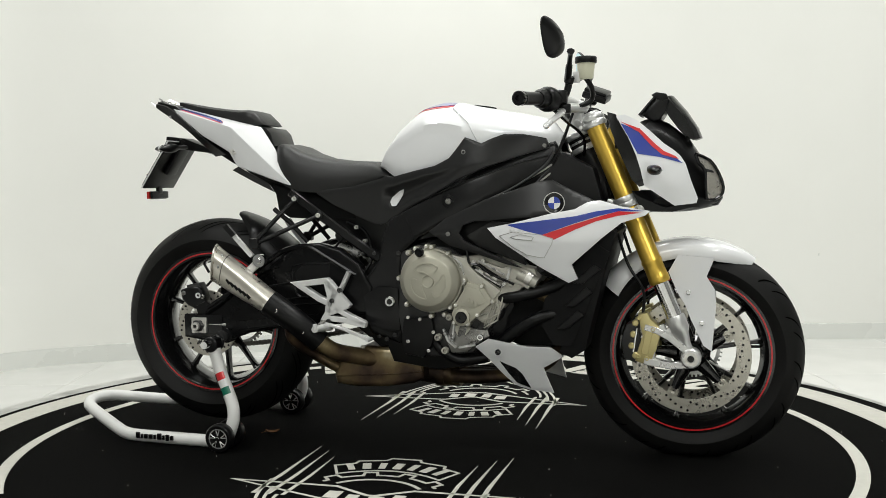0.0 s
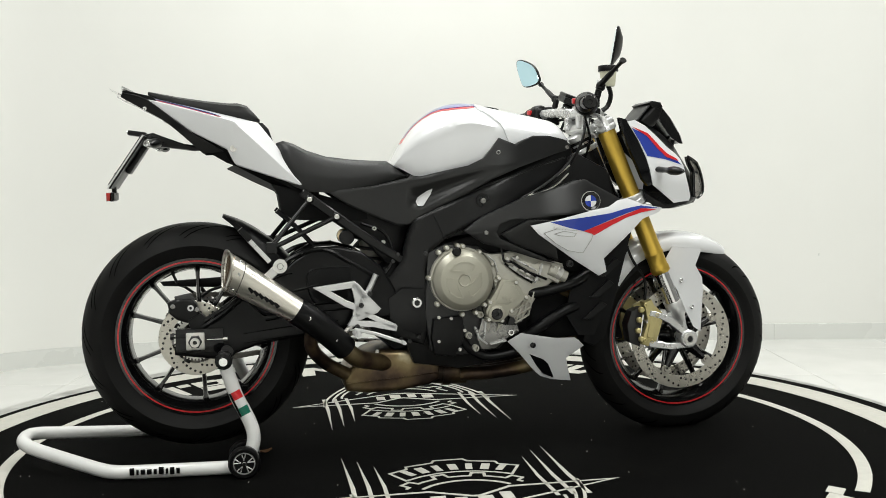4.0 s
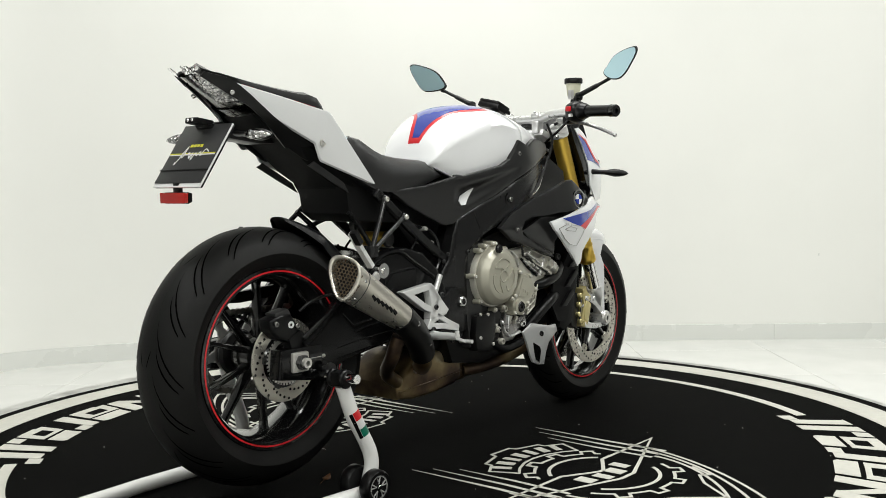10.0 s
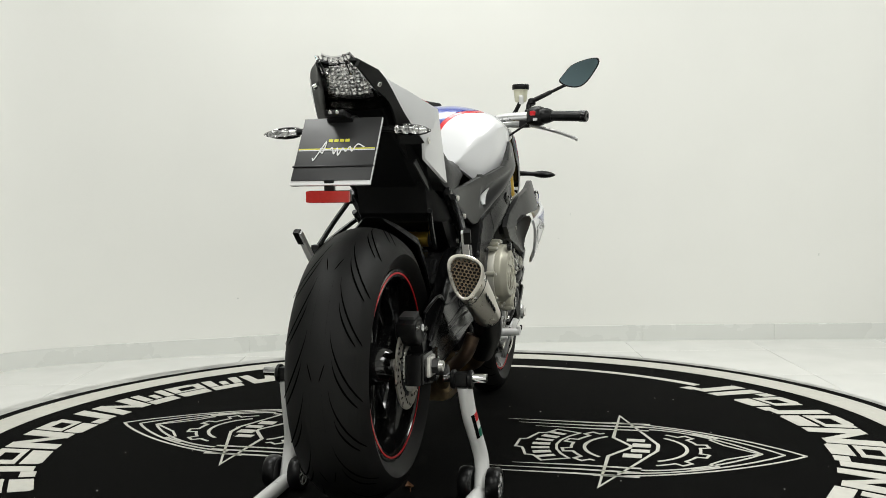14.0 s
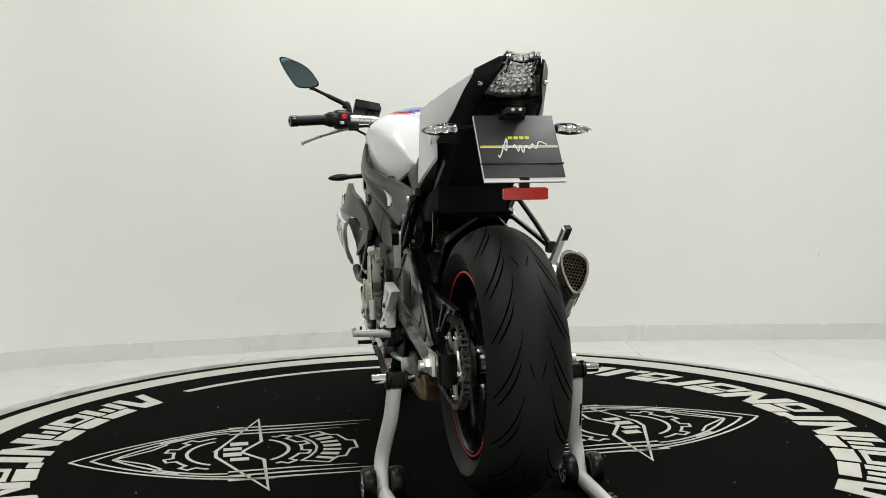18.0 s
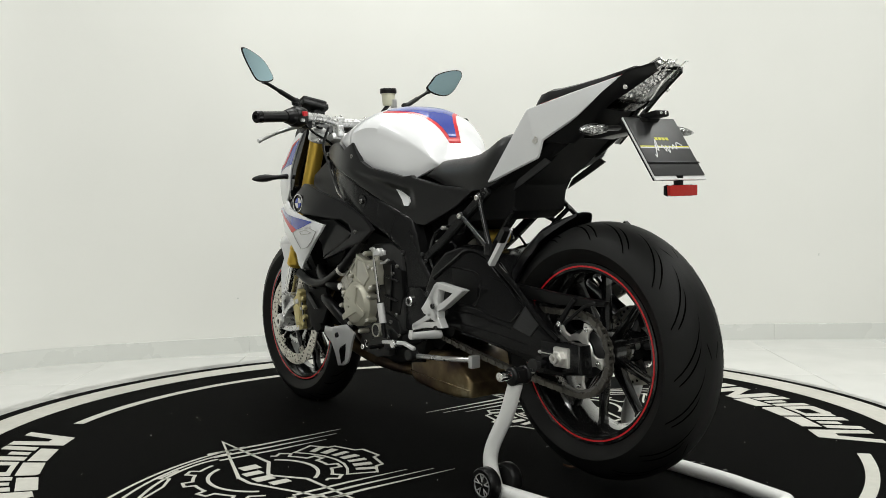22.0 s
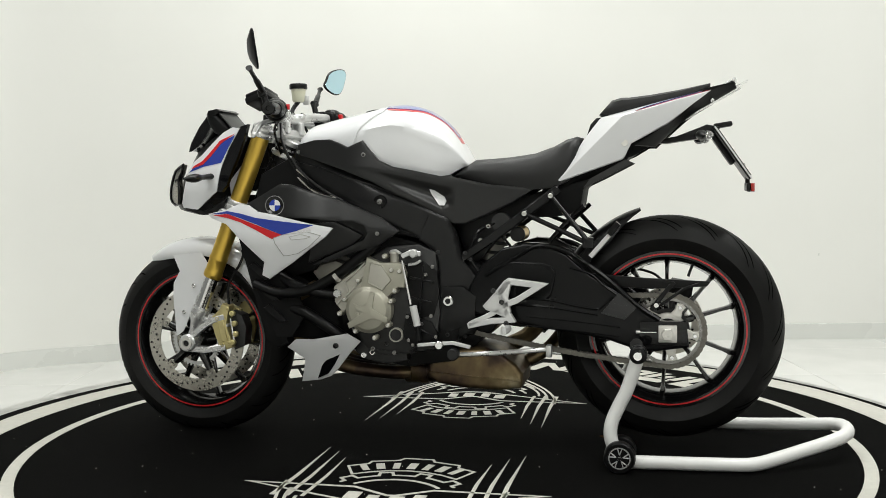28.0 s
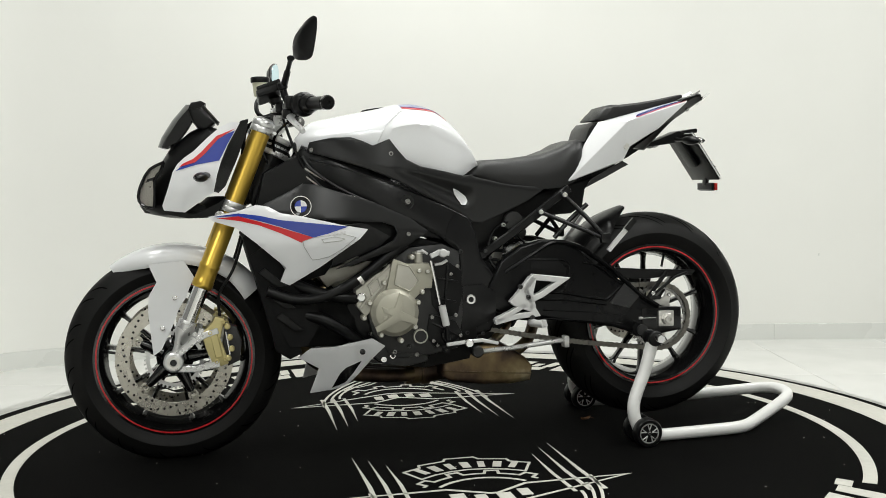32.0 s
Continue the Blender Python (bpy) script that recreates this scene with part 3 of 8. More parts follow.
# ---- the rear paddock stand ----
def paddock_stand():
    s = thing("paddock_stand", "white steel paddock stand under the motorcycle's rear wheel", "paddock stand")
    r = 0.0183
    zb = 0.021
    half = [(-0.565, 0.253, zb), (-0.88, 0.236, zb), (-0.93, 0.220, zb + 0.003), (-1.10, 0.112, 0.056), (-1.145, 0.080, 0.066), (-1.166, 0.048, 0.071), (-1.172, 0.016, 0.073)]
    base = [(x, -y, z) for x, y, z in half] + half[::-1]
    line = []
    p = [Vector(q) for q in base]
    # straight runs with short rounded corners
    for i in range(len(p) - 1):
        m = 6 if (p[i + 1] - p[i]).length < 0.12 else 3
        for k in range(m):
            line.append(p[i].lerp(p[i + 1], k / m))
    line.append(p[-1])
    for _ in range(2):
        line = [line[0]] + [(line[i - 1] + 2 * line[i] + line[i + 1]) / 4 for i in range(1, len(line) - 1)] + [line[-1]]
    part("base_tube", sweep(line, lambda i: circle2(r, 16)), M_STAND, s)
    for sd in (-1, 1):
        up = smooth_line([(-0.608, sd * 0.226, 0.290), (-0.583, sd * 0.232, 0.213), (-0.562, sd * 0.238, 0.170), (-0.545, sd * 0.244, 0.132), (-0.539, sd * 0.249, 0.105), (-0.541, sd * 0.252, 0.080), (-0.551, sd * 0.253, 0.052), (-0.565, sd * 0.253, 0.021)], 4)
        leg = part("upright_tube", sweep(up, lambda i: circle2(r, 16)), M_STAND, s)
        # plain bands of red, white and green on the outer face, with a black label beside them
        if sd < 0:
            p, q = Vector((-0.5862, -0.2312, 0.222)), Vector((-0.5575, -0.2393, 0.160))
            dd = (q - p).normalized()
            e1 = (Vector((-0.35, -1, 0)) - dd * Vector((-0.35, -1, 0)).dot(dd)).normalized()
            e2 = dd.cross(e1)
            for k, (m, lo, hi) in enumerate(((M_RED, -70, 15), (M_PLATEW, -70, 15), (M_GREEN, -70, 15), (M_GLOSSB, 18, 45))):
                f0, f1 = (k / 3, (k + 1) / 3 - 0.01) if k < 3 else (0.0, 1.0)
                rings = []
                for rr in (r * 0.995, r * 1.03):
                    rings.append([[p.lerp(q, f) + (e1 * math.cos(radians(a)) + e2 * math.sin(radians(a))) * rr for a in [lo + (hi - lo) * i / 8 for i in range(9)]] for f in (f0, f1)])
                ring0 = rings[0][0] + rings[1][0][::-1]
                ring1 = rings[0][1] + rings[1][1][::-1]
                part("flag_band" if k < 3 else "black_label", loft([ring0, ring1]), m, leg, "narrow black printed label" if k == 3 else "")
        for off in (-0.034, 0.034):
            w = part("castor_wheel", lathe([(0.0, -0.013), (0.030, -0.013), (0.031, -0.016), (0.038, -0.016), (0.042, -0.010), (0.042, 0.010), (0.038, 0.016), (0.031, 0.016), (0.030, 0.013), (0.0, 0.013)], (-0.565, sd * 0.253 + off, 0.042), (0, 1, 0), 40, closed=False), M_BLACK, s, "black rubber castor with spoked hub")
            fy = sd * 0.253 + off + (0.0135 if off > 0 else -0.0135)
            bm = lathe([(0.026, -0.001), (0.029, -0.001), (0.029, 0.0015), (0.026, 0.0015)], (-0.565, fy, 0.042), (0, 1, 0), 32)
            for k in range(5):
                a = radians(72 * k + 20)
                for da in (-0.22, 0.22):
                    part("hub_spoke", tube([(-0.565 + 0.009 * math.cos(a), fy, 0.042 + 0.009 * math.sin(a)), (-0.565 + 0.027 * math.cos(a + da), fy, 0.042 + 0.027 * math.sin(a + da))], 0.0017, 6), M_ALU, w)
            part("hub_ring", bm, M_ALU, w)
            part("hub_nut", disc_solid((-0.565, fy, 0.042), (0, 1, 0), 0.006, 0.008, 0.001, 6), M_CHROME, w)
        # rubber saddle and bobbin pin
        part("saddle", box(-0.612, sd * 0.222, 0.306, 0.034, 0.055, 0.034, 0.006), M_BLACK, s, "black rubber saddle block")
        bm = lathe([(0, -0.052), (0.011, -0.052), (0.0115, -0.05), (0.0115, 0.05), (0.011, 0.052), (0, 0.052)], (-0.612, sd * 0.230, 0.310), (0, 1, 0), 16, closed=False)
        part("bobbin_pin", bm, M_CHROME, s, "polished steel pin")
        for o in (-0.02, 0.02):
            part("clamp", disc_solid((-0.612, sd * 0.222 + o, 0.306), (0, 1, 0), 0.023, 0.012, 0.003, 20), M_BLACK, s)
    # plain dark bars of print on the base tube
    bm = None
    x = -0.86
    for k in range(9):
        wd = (0.012, 0.006, 0.011, 0.012, 0.008, 0.013, 0.006, 0.011, 0.009)[k]
        bm = box(x + wd / 2, -0.2585 + 0.054 * (x + 0.86) * -1, 0.026 + (0.002 if k in (0, 5) else 0), wd, 0.006, 0.018 if k in (0, 5, 7) else 0.013, 0.0008, bm=bm)
        x += wd + 0.005
    part("print_bars", bm, M_GLOSSB, s, "black printed bars on the white tube")
    return s


STAND = paddock_stand()

# ---- the motorcycle: x forwards, y to its left, z up; the origin lies on the mat at the table's axis ----
BIKE = thing("motorcycle", "white naked sport motorcycle with blue and red stripes on a stand", "motorcycle")
FC, FR = (0.754, 0.0, 0.290), 0.300     # front wheel
RC, RR = (-0.688, 0.0, 0.351), 0.319    # rear wheel


def tyre_profile(R, w, rim):
    h = w / 2
    pts = []
    for i in range(17):
        a = -1 + i / 8
        y = h * a
        pts.append((R - (R - rim) * 0.46 * abs(a) ** 2.2, y * 0.985))
    side = [(rim + (R - rim) * 0.40, h * 1.0), (rim + (R - rim) * 0.25, h * 0.93), (rim + 0.006, h * 0.74), (rim - 0.004, h * 0.70)]
    return pts[1:-1] + side + [(rim - 0.004, -h * 0.70), (rim + 0.006, -h * 0.74), (rim + (R - rim) * 0.25, -h * 0.93), (rim + (R - rim) * 0.40, -h * 1.0)]


def tread(parent, c, R, w, rim, n, kind):
    """Curved tread grooves laid flush on the crown, as thin dark strips."""
    h = w / 2

    def crown(y):
        return R - (R - rim) * 0.46 * (abs(y) / h) ** 2.2 + 0.0007

    def strip(ya, yb, a0, a1, wd, bow, bend=1.0):
        rows = []
        m = 8
        for i in range(m + 1):
            f = i / m
            y = ya + (yb - ya) * f ** bend
            a = a0 + (a1 - a0) * f + bow * math.sin(math.pi * f)
            ww = wd * 1.45 * (0.25 + 0.75 * math.sin(math.pi * min(1, 0.12 + f * 0.8)))
            r = crown(y)
            da = ww / r / 2
            rows.append([(c[0] + (r) * math.cos(a + s * da), y, c[2] + r * math.sin(a + s * da)) for s in (-1, 1)])
        b = bmesh.new()
        v = [[b.verts.new(p) for p in q] for q in rows]
        for p, q in zip(v, v[1:]):
            b.faces.new((p[0], p[1], q[1], q[0]))
        part("tread_groove", settle(b), M_GROOVE, parent)
    for k in range(n):
        a = 2 * math.pi * k / n
        st = 2 * math.pi / n
        for s in (-1, 1):
            if kind == "rear":
                strip(s * 0.013, s * 0.017, a, a + st * 0.62, 0.0046, 0.0)
                strip(s * 0.008, s * 0.019, a + st * 0.92, a + st * 0.78, 0.0056, 0.0)
                for k2, (y0, y1, da) in enumerate(((0.027, 0.085, 0.60), (0.035, 0.073, 0.36), (0.025, 0.087, 0.62), (0.033, 0.078, 0.42))):
                    strip(s * y0, s * y1, a + st * k2 * 0.25, a + st * (k2 * 0.25 + da), 0.0056, 0.0, 1.5)
            else:
                for k2, (y0, y1, da) in enumerate(((0.010, 0.050, 0.55), (0.022, 0.056, 0.42))):
                    strip(s * y0, s * y1, a + st * k2 * 0.5, a + st * (k2 * 0.5 + da), 0.0045, 0.03)


def settle(bm):
    """Flattens a loaded tyre where it meets the mat."""
    for v in bm.verts:
        v.co.z = max(v.co.z, 0.003)
    return bm


def spoked_rim(name, c, w, hub_r, hub_w, n_pairs, ang0, label):
    h = w / 2
    Rr = 0.2175
    prof = [(Rr + 0.004, -h), (Rr + 0.006, -h + 0.004), (Rr - 0.006, -h + 0.012), (0.196, -h * 0.45), (0.192, 0), (0.196, h * 0.45), (Rr - 0.006, h - 0.012), (Rr + 0.006, h - 0.004), (Rr + 0.004, h),
            (0.205, h), (0.200, h - 0.006), (0.190, h * 0.4), (0.183, 0), (0.190, -h * 0.4), (0.200, -h + 0.006), (0.205, -h)]
    bm = lathe(prof, c, (0, 1, 0), 96)
    rim = part("rim", bm, M_RIM, BIKE, label)
    # pairs of straight cast spokes with flared feet
    for k in range(n_pairs):
        a = radians(ang0 + 360 * k / n_pairs)
        for s in (-1, 1):
            b = a + s * radians(15.5)
            p0 = Vector((c[0] + hub_r * 0.75 * math.cos(a + s * 0.16), c[1], c[2] + hub_r * 0.75 * math.sin(a + s * 0.16)))
            p1 = Vector((c[0] + 0.193 * math.cos(b), c[1], c[2] + 0.193 * math.sin(b)))
            line = [p0.lerp(p1, f) for f in (0, 0.3, 0.6, 0.8, 0.9, 0.96, 1.0)]
            wide = (0.0078, 0.0066, 0.0056, 0.0054, 0.0062, 0.0090, 0.0140)
            deep = (0.021, 0.018, 0.015, 0.014, 0.0145, 0.0165, 0.020)
            part("spoke", sweep(line, lambda i: [(deep[i] * u, wide[i] * v) for u, v in ((-1, -0.55), (-0.6, -1), (0.6, -1), (1, -0.55), (1, 0.55), (0.6, 1), (-0.6, 1), (-1, 0.55))]), M_RIM, rim)
    part("hub", lathe([(0, -hub_w), (hub_r * 0.6, -hub_w), (hub_r, -hub_w * 0.6), (hub_r, hub_w * 0.6), (hub_r * 0.6, hub_w), (0, hub_w)], c, (0, 1, 0), 32, closed=False), M_RIM, rim)
    for s in (-1, 1):
        part("rim_stripe", lathe([(0.2105, s * (h + 0.0002)), (0.2145, s * (h + 0.0002)), (0.2145, s * (h + 0.0012)), (0.2105, s * (h + 0.0012))], c, (0, 1, 0), 96), M_RED, rim, "thin red rim stripe")
    return rim


def brake_disc(parent, c, y, r, ri, n, thick=0.0045):
    ob = part("brake_disc", lathe([(ri, -thick / 2), (r - 0.0008, -thick / 2), (r, -thick / 2 + 0.0008), (r, thick / 2 - 0.0008), (r - 0.0008, thick / 2), (ri, thick / 2)], (c[0], y, c[2]), (0, 1, 0), 72), M_ROTOR, parent, "drilled steel brake disc")
    # drilled holes as dark plugs, in a slanted pattern
    bm = None
    for k in range(n):
        f = (k % 5) / 4
        q = ri + (r - ri) * (0.2 + 0.6 * f)
        a = 2 * math.pi * k / n + f * 0.05
        bm = disc_solid((c[0] + q * math.cos(a), y, c[2] + q * math.sin(a)), (0, 1, 0), 0.0036, thick + 0.0012, 0.0002, 8, bm)
    tagged(part("drill_hole", bm, M_GLOSSB, ob, "small drilled holes"), kind="stuff")
    return ob


def wheels():
    # front
    rim = spoked_rim("front", FC, 0.092, 0.052, 0.050, 5, 26, "gloss black forked-spoke front rim")
    ty = part("tyre", settle(lathe(tyre_profile(FR, 0.122, 0.214), FC, (0, 1, 0), 112)), M_RUBBER, rim, "black road tyre")
    tread(rim, FC, FR, 0.122, 0.214, 14, "front")
    for s in (-1, 1):
        d = brake_disc(rim, FC, s * 0.068, 0.160, 0.122, 60)
        for k in range(5):
            a = radians(72 * k + 29)
            ca, sa = math.cos(a), math.sin(a)
            ear = part("disc_ear", disc_solid((FC[0] + 0.113 * ca, s * 0.068, FC[2] + 0.113 * sa), (0, 1, 0), 0.0155, 0.0045, 0.001, 20), M_ROTOR, d, "rounded steel mounting ear")
            part("carrier_arm", tube([(FC[0] + 0.111 * ca, s * 0.064, FC[2] + 0.111 * sa), (FC[0] + 0.04 * ca, s * 0.054, FC[2] + 0.04 * sa)], (0.009, 0.020), 10), M_RIM, rim)
            part("carrier_bolt", lathe([(0.003, 0.002), (0.0075, 0.003), (0.0095, 0.0), (0.003, 0.0)], (FC[0] + 0.110 * ca, s * 0.0705, FC[2] + 0.110 * sa), (0, s, 0), 18), M_ROTOR, d)
    # toothed speed-sensor ring on the left
    bm = lathe([(0.068, -0.001), (0.078, -0.001), (0.078, 0.001), (0.068, 0.001)], (FC[0], 0.062, FC[2]), (0, 1, 0), 60)
    for k in range(44):
        a = 2 * math.pi * k / 44
        bm = box(FC[0] + 0.0812 * math.cos(a), 0.062, FC[2] + 0.0812 * math.sin(a), 0.006, 0.002, 0.005, 0, Matrix.Rotation(-a, 4, "Y"), bm=bm)
    part("sensor_ring", bm, M_ALU, rim, "toothed steel sensor ring")
    # valve stems
    part("valve_stem", tube([(FC[0] + 0.19 * math.cos(0.1), 0.0, FC[2] + 0.19 * math.sin(0.1)), (FC[0] + 0.155 * math.cos(0.1), 0.012, FC[2] + 0.155 * math.sin(0.1))], 0.004, 8), M_DARKM, rim)
    # rear
    rim = spoked_rim("rear", RC, 0.152, 0.05, 0.07, 5, 2, "gloss black forked-spoke rear rim")
    part("tyre", lathe(tyre_profile(RR, 0.188, 0.214), RC, (0, 1, 0), 128), M_RUBBER, rim, "wide black road tyre")
    tread(rim, RC, RR, 0.188, 0.214, 8, "rear")
    part("valve_stem", tube([(RC[0] - 0.19 * math.cos(1.2), 0.0, RC[2] + 0.19 * math.sin(1.2)), (RC[0] - 0.155 * math.cos(1.2), 0.012, RC[2] + 0.155 * math.sin(1.2))], 0.004, 8), M_DARKM, rim)
    brake_disc(rim, RC, -0.104, 0.102, 0.068, 45)
    for k in range(5):
        a = radians(72 * k + 30)
        part("carrier_arm", tube([(RC[0] + 0.072 * math.cos(a), -0.104, RC[2] + 0.072 * math.sin(a)), (RC[0] + 0.04 * math.cos(a), -0.096, RC[2] + 0.04 * math.sin(a))], (0.009, 0.012), 8), M_DARKM, rim)
    bm = lathe([(0.046, -0.001), (0.056, -0.001), (0.056, 0.001), (0.046, 0.001)], (RC[0], -0.110, RC[2]), (0, 1, 0), 48)
    for k in range(40):
        a = 2 * math.pi * k / 40
        bm = box(RC[0] + 0.0585 * math.cos(a), -0.110, RC[2] + 0.0585 * math.sin(a), 0.005, 0.002, 0.0045, 0, Matrix.Rotation(-a, 4, "Y"), bm=bm)
    part("sensor_ring", bm, M_DISC, rim, "toothed steel sensor ring")
    # sprocket on the left, with its carrier
    sp = (RC[0], 0.100, RC[2])
    bm = lathe([(0.085, -0.003), (0.094, -0.003), (0.094, 0.003), (0.085, 0.003)], sp, (0, 1, 0), 72)
    for k in range(45):
        a = 2 * math.pi * k / 45
        bm = box(sp[0] + 0.097 * math.cos(a), sp[1], sp[2] + 0.097 * math.sin(a), 0.009, 0.005, 0.006, 0, Matrix.Rotation(-a, 4, "Y"), bm=bm)
    s = part("sprocket", bm, M_BOLT, rim, "steel rear sprocket")
    ring = lathe([(0.034, -0.003), (0.050, -0.003), (0.052, 0.0), (0.050, 0.004), (0.036, 0.005)], (sp[0], sp[1] + 0.004, sp[2]), (0, 1, 0), 48)
    for k in range(5):
        a = radians(72 * k + 45)
        ca, sa = math.cos(a), math.sin(a)
        arm = [(u * ca - v * sa, u * sa + v * ca) for u, v in ((0.046, -0.017), (0.066, -0.010), (0.082, -0.014), (0.085, 0.0), (0.082, 0.014), (0.066, 0.010), (0.046, 0.017))]
        ring = prism([(sp[0] + x, sp[2] + z) for x, z in arm], sp[1] + 0.002, sp[1] + 0.009, 0.0012, 1, ring)
    part("sprocket_carrier", ring, M_DISC, s, "silver five-armed sprocket carrier")
    for k in range(5):
        a = radians(72 * k + 45)
        part("sprocket_nut", hex_bolt((sp[0] + 0.074 * math.cos(a), sp[1] + 0.011, sp[2] + 0.074 * math.sin(a)), (0, 1, 0), 0.0062, 0.009), M_CHROME, s)
    part("cush_drive", lathe([(0, -0.03), (0.055, -0.03), (0.06, -0.02), (0.05, 0.0), (0, 0.0)], (RC[0], 0.095, RC[2]), (0, 1, 0), 32, closed=False), M_DARKM, rim)


wheels()

# ---- bodywork ----
# tank along x: crown height and half width
TANK_TOP = [(-0.126, 0.826), (-0.122, 0.835), (-0.114, 0.848), (-0.099, 0.880), (-0.066, 0.929), (-0.025, 0.966), (0.016, 0.989), (0.066, 1.0), (0.112, 0.997), (0.164, 0.985), (0.231, 0.972), (0.315, 0.955), (0.37, 0.938), (0.40, 0.90)]
TANK_WID = [(-0.126, 0.080), (-0.114, 0.100), (-0.082, 0.128), (-0.03, 0.160), (0.03, 0.184), (0.10, 0.193), (0.16, 0.190), (0.22, 0.172), (0.30, 0.140), (0.36, 0.112), (0.40, 0.085)]


def tank_point(x, v, off=0.0):
    """v from -1 (right flank) to 1 (left flank) over the crown."""
    zt, w = smooth_table(x, TANK_TOP) + off, smooth_table(x, TANK_WID) + off
    s = 1 if v >= 0 else -1
    a = abs(v)
    shape = [(0.0, 0.0, 0.0), (0.15, 0.27, 0.002), (0.3, 0.53, 0.012), (0.45, 0.79, 0.030), (0.54, 0.93, 0.050), (0.60, 0.985, 0.066), (0.66, 0.982, 0.085), (0.82, 0.962, 0.135), (0.92, 0.920, 0.17), (1.0, 0.86, 0.21)]
    fy = smooth_table(a, [(k, y) for k, y, z in shape])
    dz = smooth_table(a, [(k, z) for k, y, z in shape])

    # hollow for the knee, with a crease along its upper edge
    def ease(q):
        q = max(0.0, min(1.0, q))
        return q * q * (3 - 2 * q)
    edge = 0.57 + 0.5 * max(0.0, -0.02 - x) + 0.25 * max(0.0, x - 0.04)
    fy *= 1 - 0.024 * ease((a - edge) / 0.09) * ease((x + 0.108) / 0.06) * (1 - ease((x - 0.10) / 0.10))
    sc = min(1.0, max(0.06, (zt - lerp_table(x, [(-0.136, 0.82), (-0.113, 0.815), (-0.072, 0.79), (-0.03, 0.765), (0.01, 0.765)])) / 0.21))
    return Vector((x, s * w * fy, zt - dz * sc))


def tank_half(x, z):
    """Half width of the tank's flank at a height, 0 below its foot."""
    if not -0.12 < x < 0.40:
        return 0.0
    last = None
    for i in range(13):
        p = tank_point(x, 0.4 + 0.6 * i / 12, 0.004 if x > 0.11 else 0.0)
        if last is not None and p.z <= z <= last.z:
            f = (last.z - z) / max(1e-6, last.z - p.z)
            return last.y + (p.y - last.y) * f
        last = p
    return 0.0


def tank():
    P = tank_point

    def surf(x0, x1, vf, nx, nv, off, thick, bm=None):
        b = bmesh.new()
        rows, low = [], []
        for i in range(nx + 1):
            x = x0 + (x1 - x0) * i / nx
            v0, v1 = vf(x)
            rows.append([b.verts.new(P(x, v0 + (v1 - v0) * j / nv, off)) for j in range(nv + 1)])
            low.append([b.verts.new(P(x, v0 + (v1 - v0) * j / nv, off - thick)) for j in range(nv + 1)])
        for i in range(nx):
            for j in range(nv):
                b.faces.new((rows[i][j], rows[i + 1][j], rows[i + 1][j + 1], rows[i][j + 1]))
                b.faces.new((low[i][j], low[i][j + 1], low[i + 1][j + 1], low[i + 1][j]))
        for i in range(nx):
            for j in (0, nv):
                b.faces.new((rows[i][j], rows[i + 1][j], low[i + 1][j], low[i][j]))
        for j in range(nv):
            for i in (0, nx):
                b.faces.new((rows[i][j], rows[i][j + 1], low[i][j + 1], low[i][j]))
        return join(bm, b)
    t = part("fuel_tank", surf(-0.126, 0.245, lambda x: (-1, 1), 44, 40, 0.0, 0.012), M_WHITE, BIKE, "glossy white fuel tank")

    def cover(x):
        e = lerp_table(x, [(0.10, 0.36), (0.125, 0.45), (0.165, 0.56), (0.19, 0.72), (0.235, 0.80), (0.28, 0.73), (0.34, 0.72), (0.40, 0.84)])
        return (-e, e)
    part("tank_cover", surf(0.11, 0.402, cover, 32, 30, 0.004, 0.010), M_WHITE, BIKE, "white front tank cover")
    def band(rows):
        return lambda x: (-lerp_table(x, rows), lerp_table(x, rows))
    part("tank_stripe", surf(-0.096, 0.105, band([(-0.096, 0.10), (-0.045, 0.17), (-0.01, 0.24), (0.03, 0.36), (0.06, 0.39), (0.085, 0.38), (0.105, 0.33)]), 24, 20, 0.0010, 0.0008), M_RED, t, "red edged blue crown stripe")
    part("tank_stripe_inner", surf(-0.086, 0.112, band([(-0.086, 0.055), (-0.045, 0.12), (-0.01, 0.19), (0.03, 0.31), (0.06, 0.345), (0.085, 0.33), (0.112, 0.27)]), 24, 20, 0.0020, 0.0010), M_BLUE, t)
    part("filler_cap", disc_solid((0.16, 0, 0.987), (0.12, 0, 1), 0.045, 0.008, 0.002, 32), M_GLOSSB, BIKE)


def y_side(x, z):
    """Half width of the black side covers, scooped round the intake behind the tank."""
    w = smooth_table(x, [(-0.42, 0.105), (-0.3, 0.125), (-0.2, 0.138), (-0.1, 0.158), (0.0, 0.182), (0.1, 0.200), (0.2, 0.202), (0.3, 0.174), (0.42, 0.127)])
    u = z - (0.775 + 0.16 * (x + 0.1))
    w -= 0.16 * max(0.0, u) + 0.13 * max(0.0, -u - 0.006)
    # a groove that opens backwards from the tank's knee into the intake
    f = max(0.0, min(1.0, (x + 0.062) / 0.215))
    zc, hw = 0.728 + 0.084 * f, 0.028 * (1 - f) + 0.010
    q = (z - zc) / hw
    if abs(q) < 1 and x < 0.153:
        w -= 0.016 * (1 - f) * (1 - q * q) ** 2 * max(0.0, min(1.0, (x + 0.10) / 0.035))
    h = tank_half(x, z) + 0.003 - w
    return w + 0.5 * (h + math.sqrt(h * h + 0.000016))


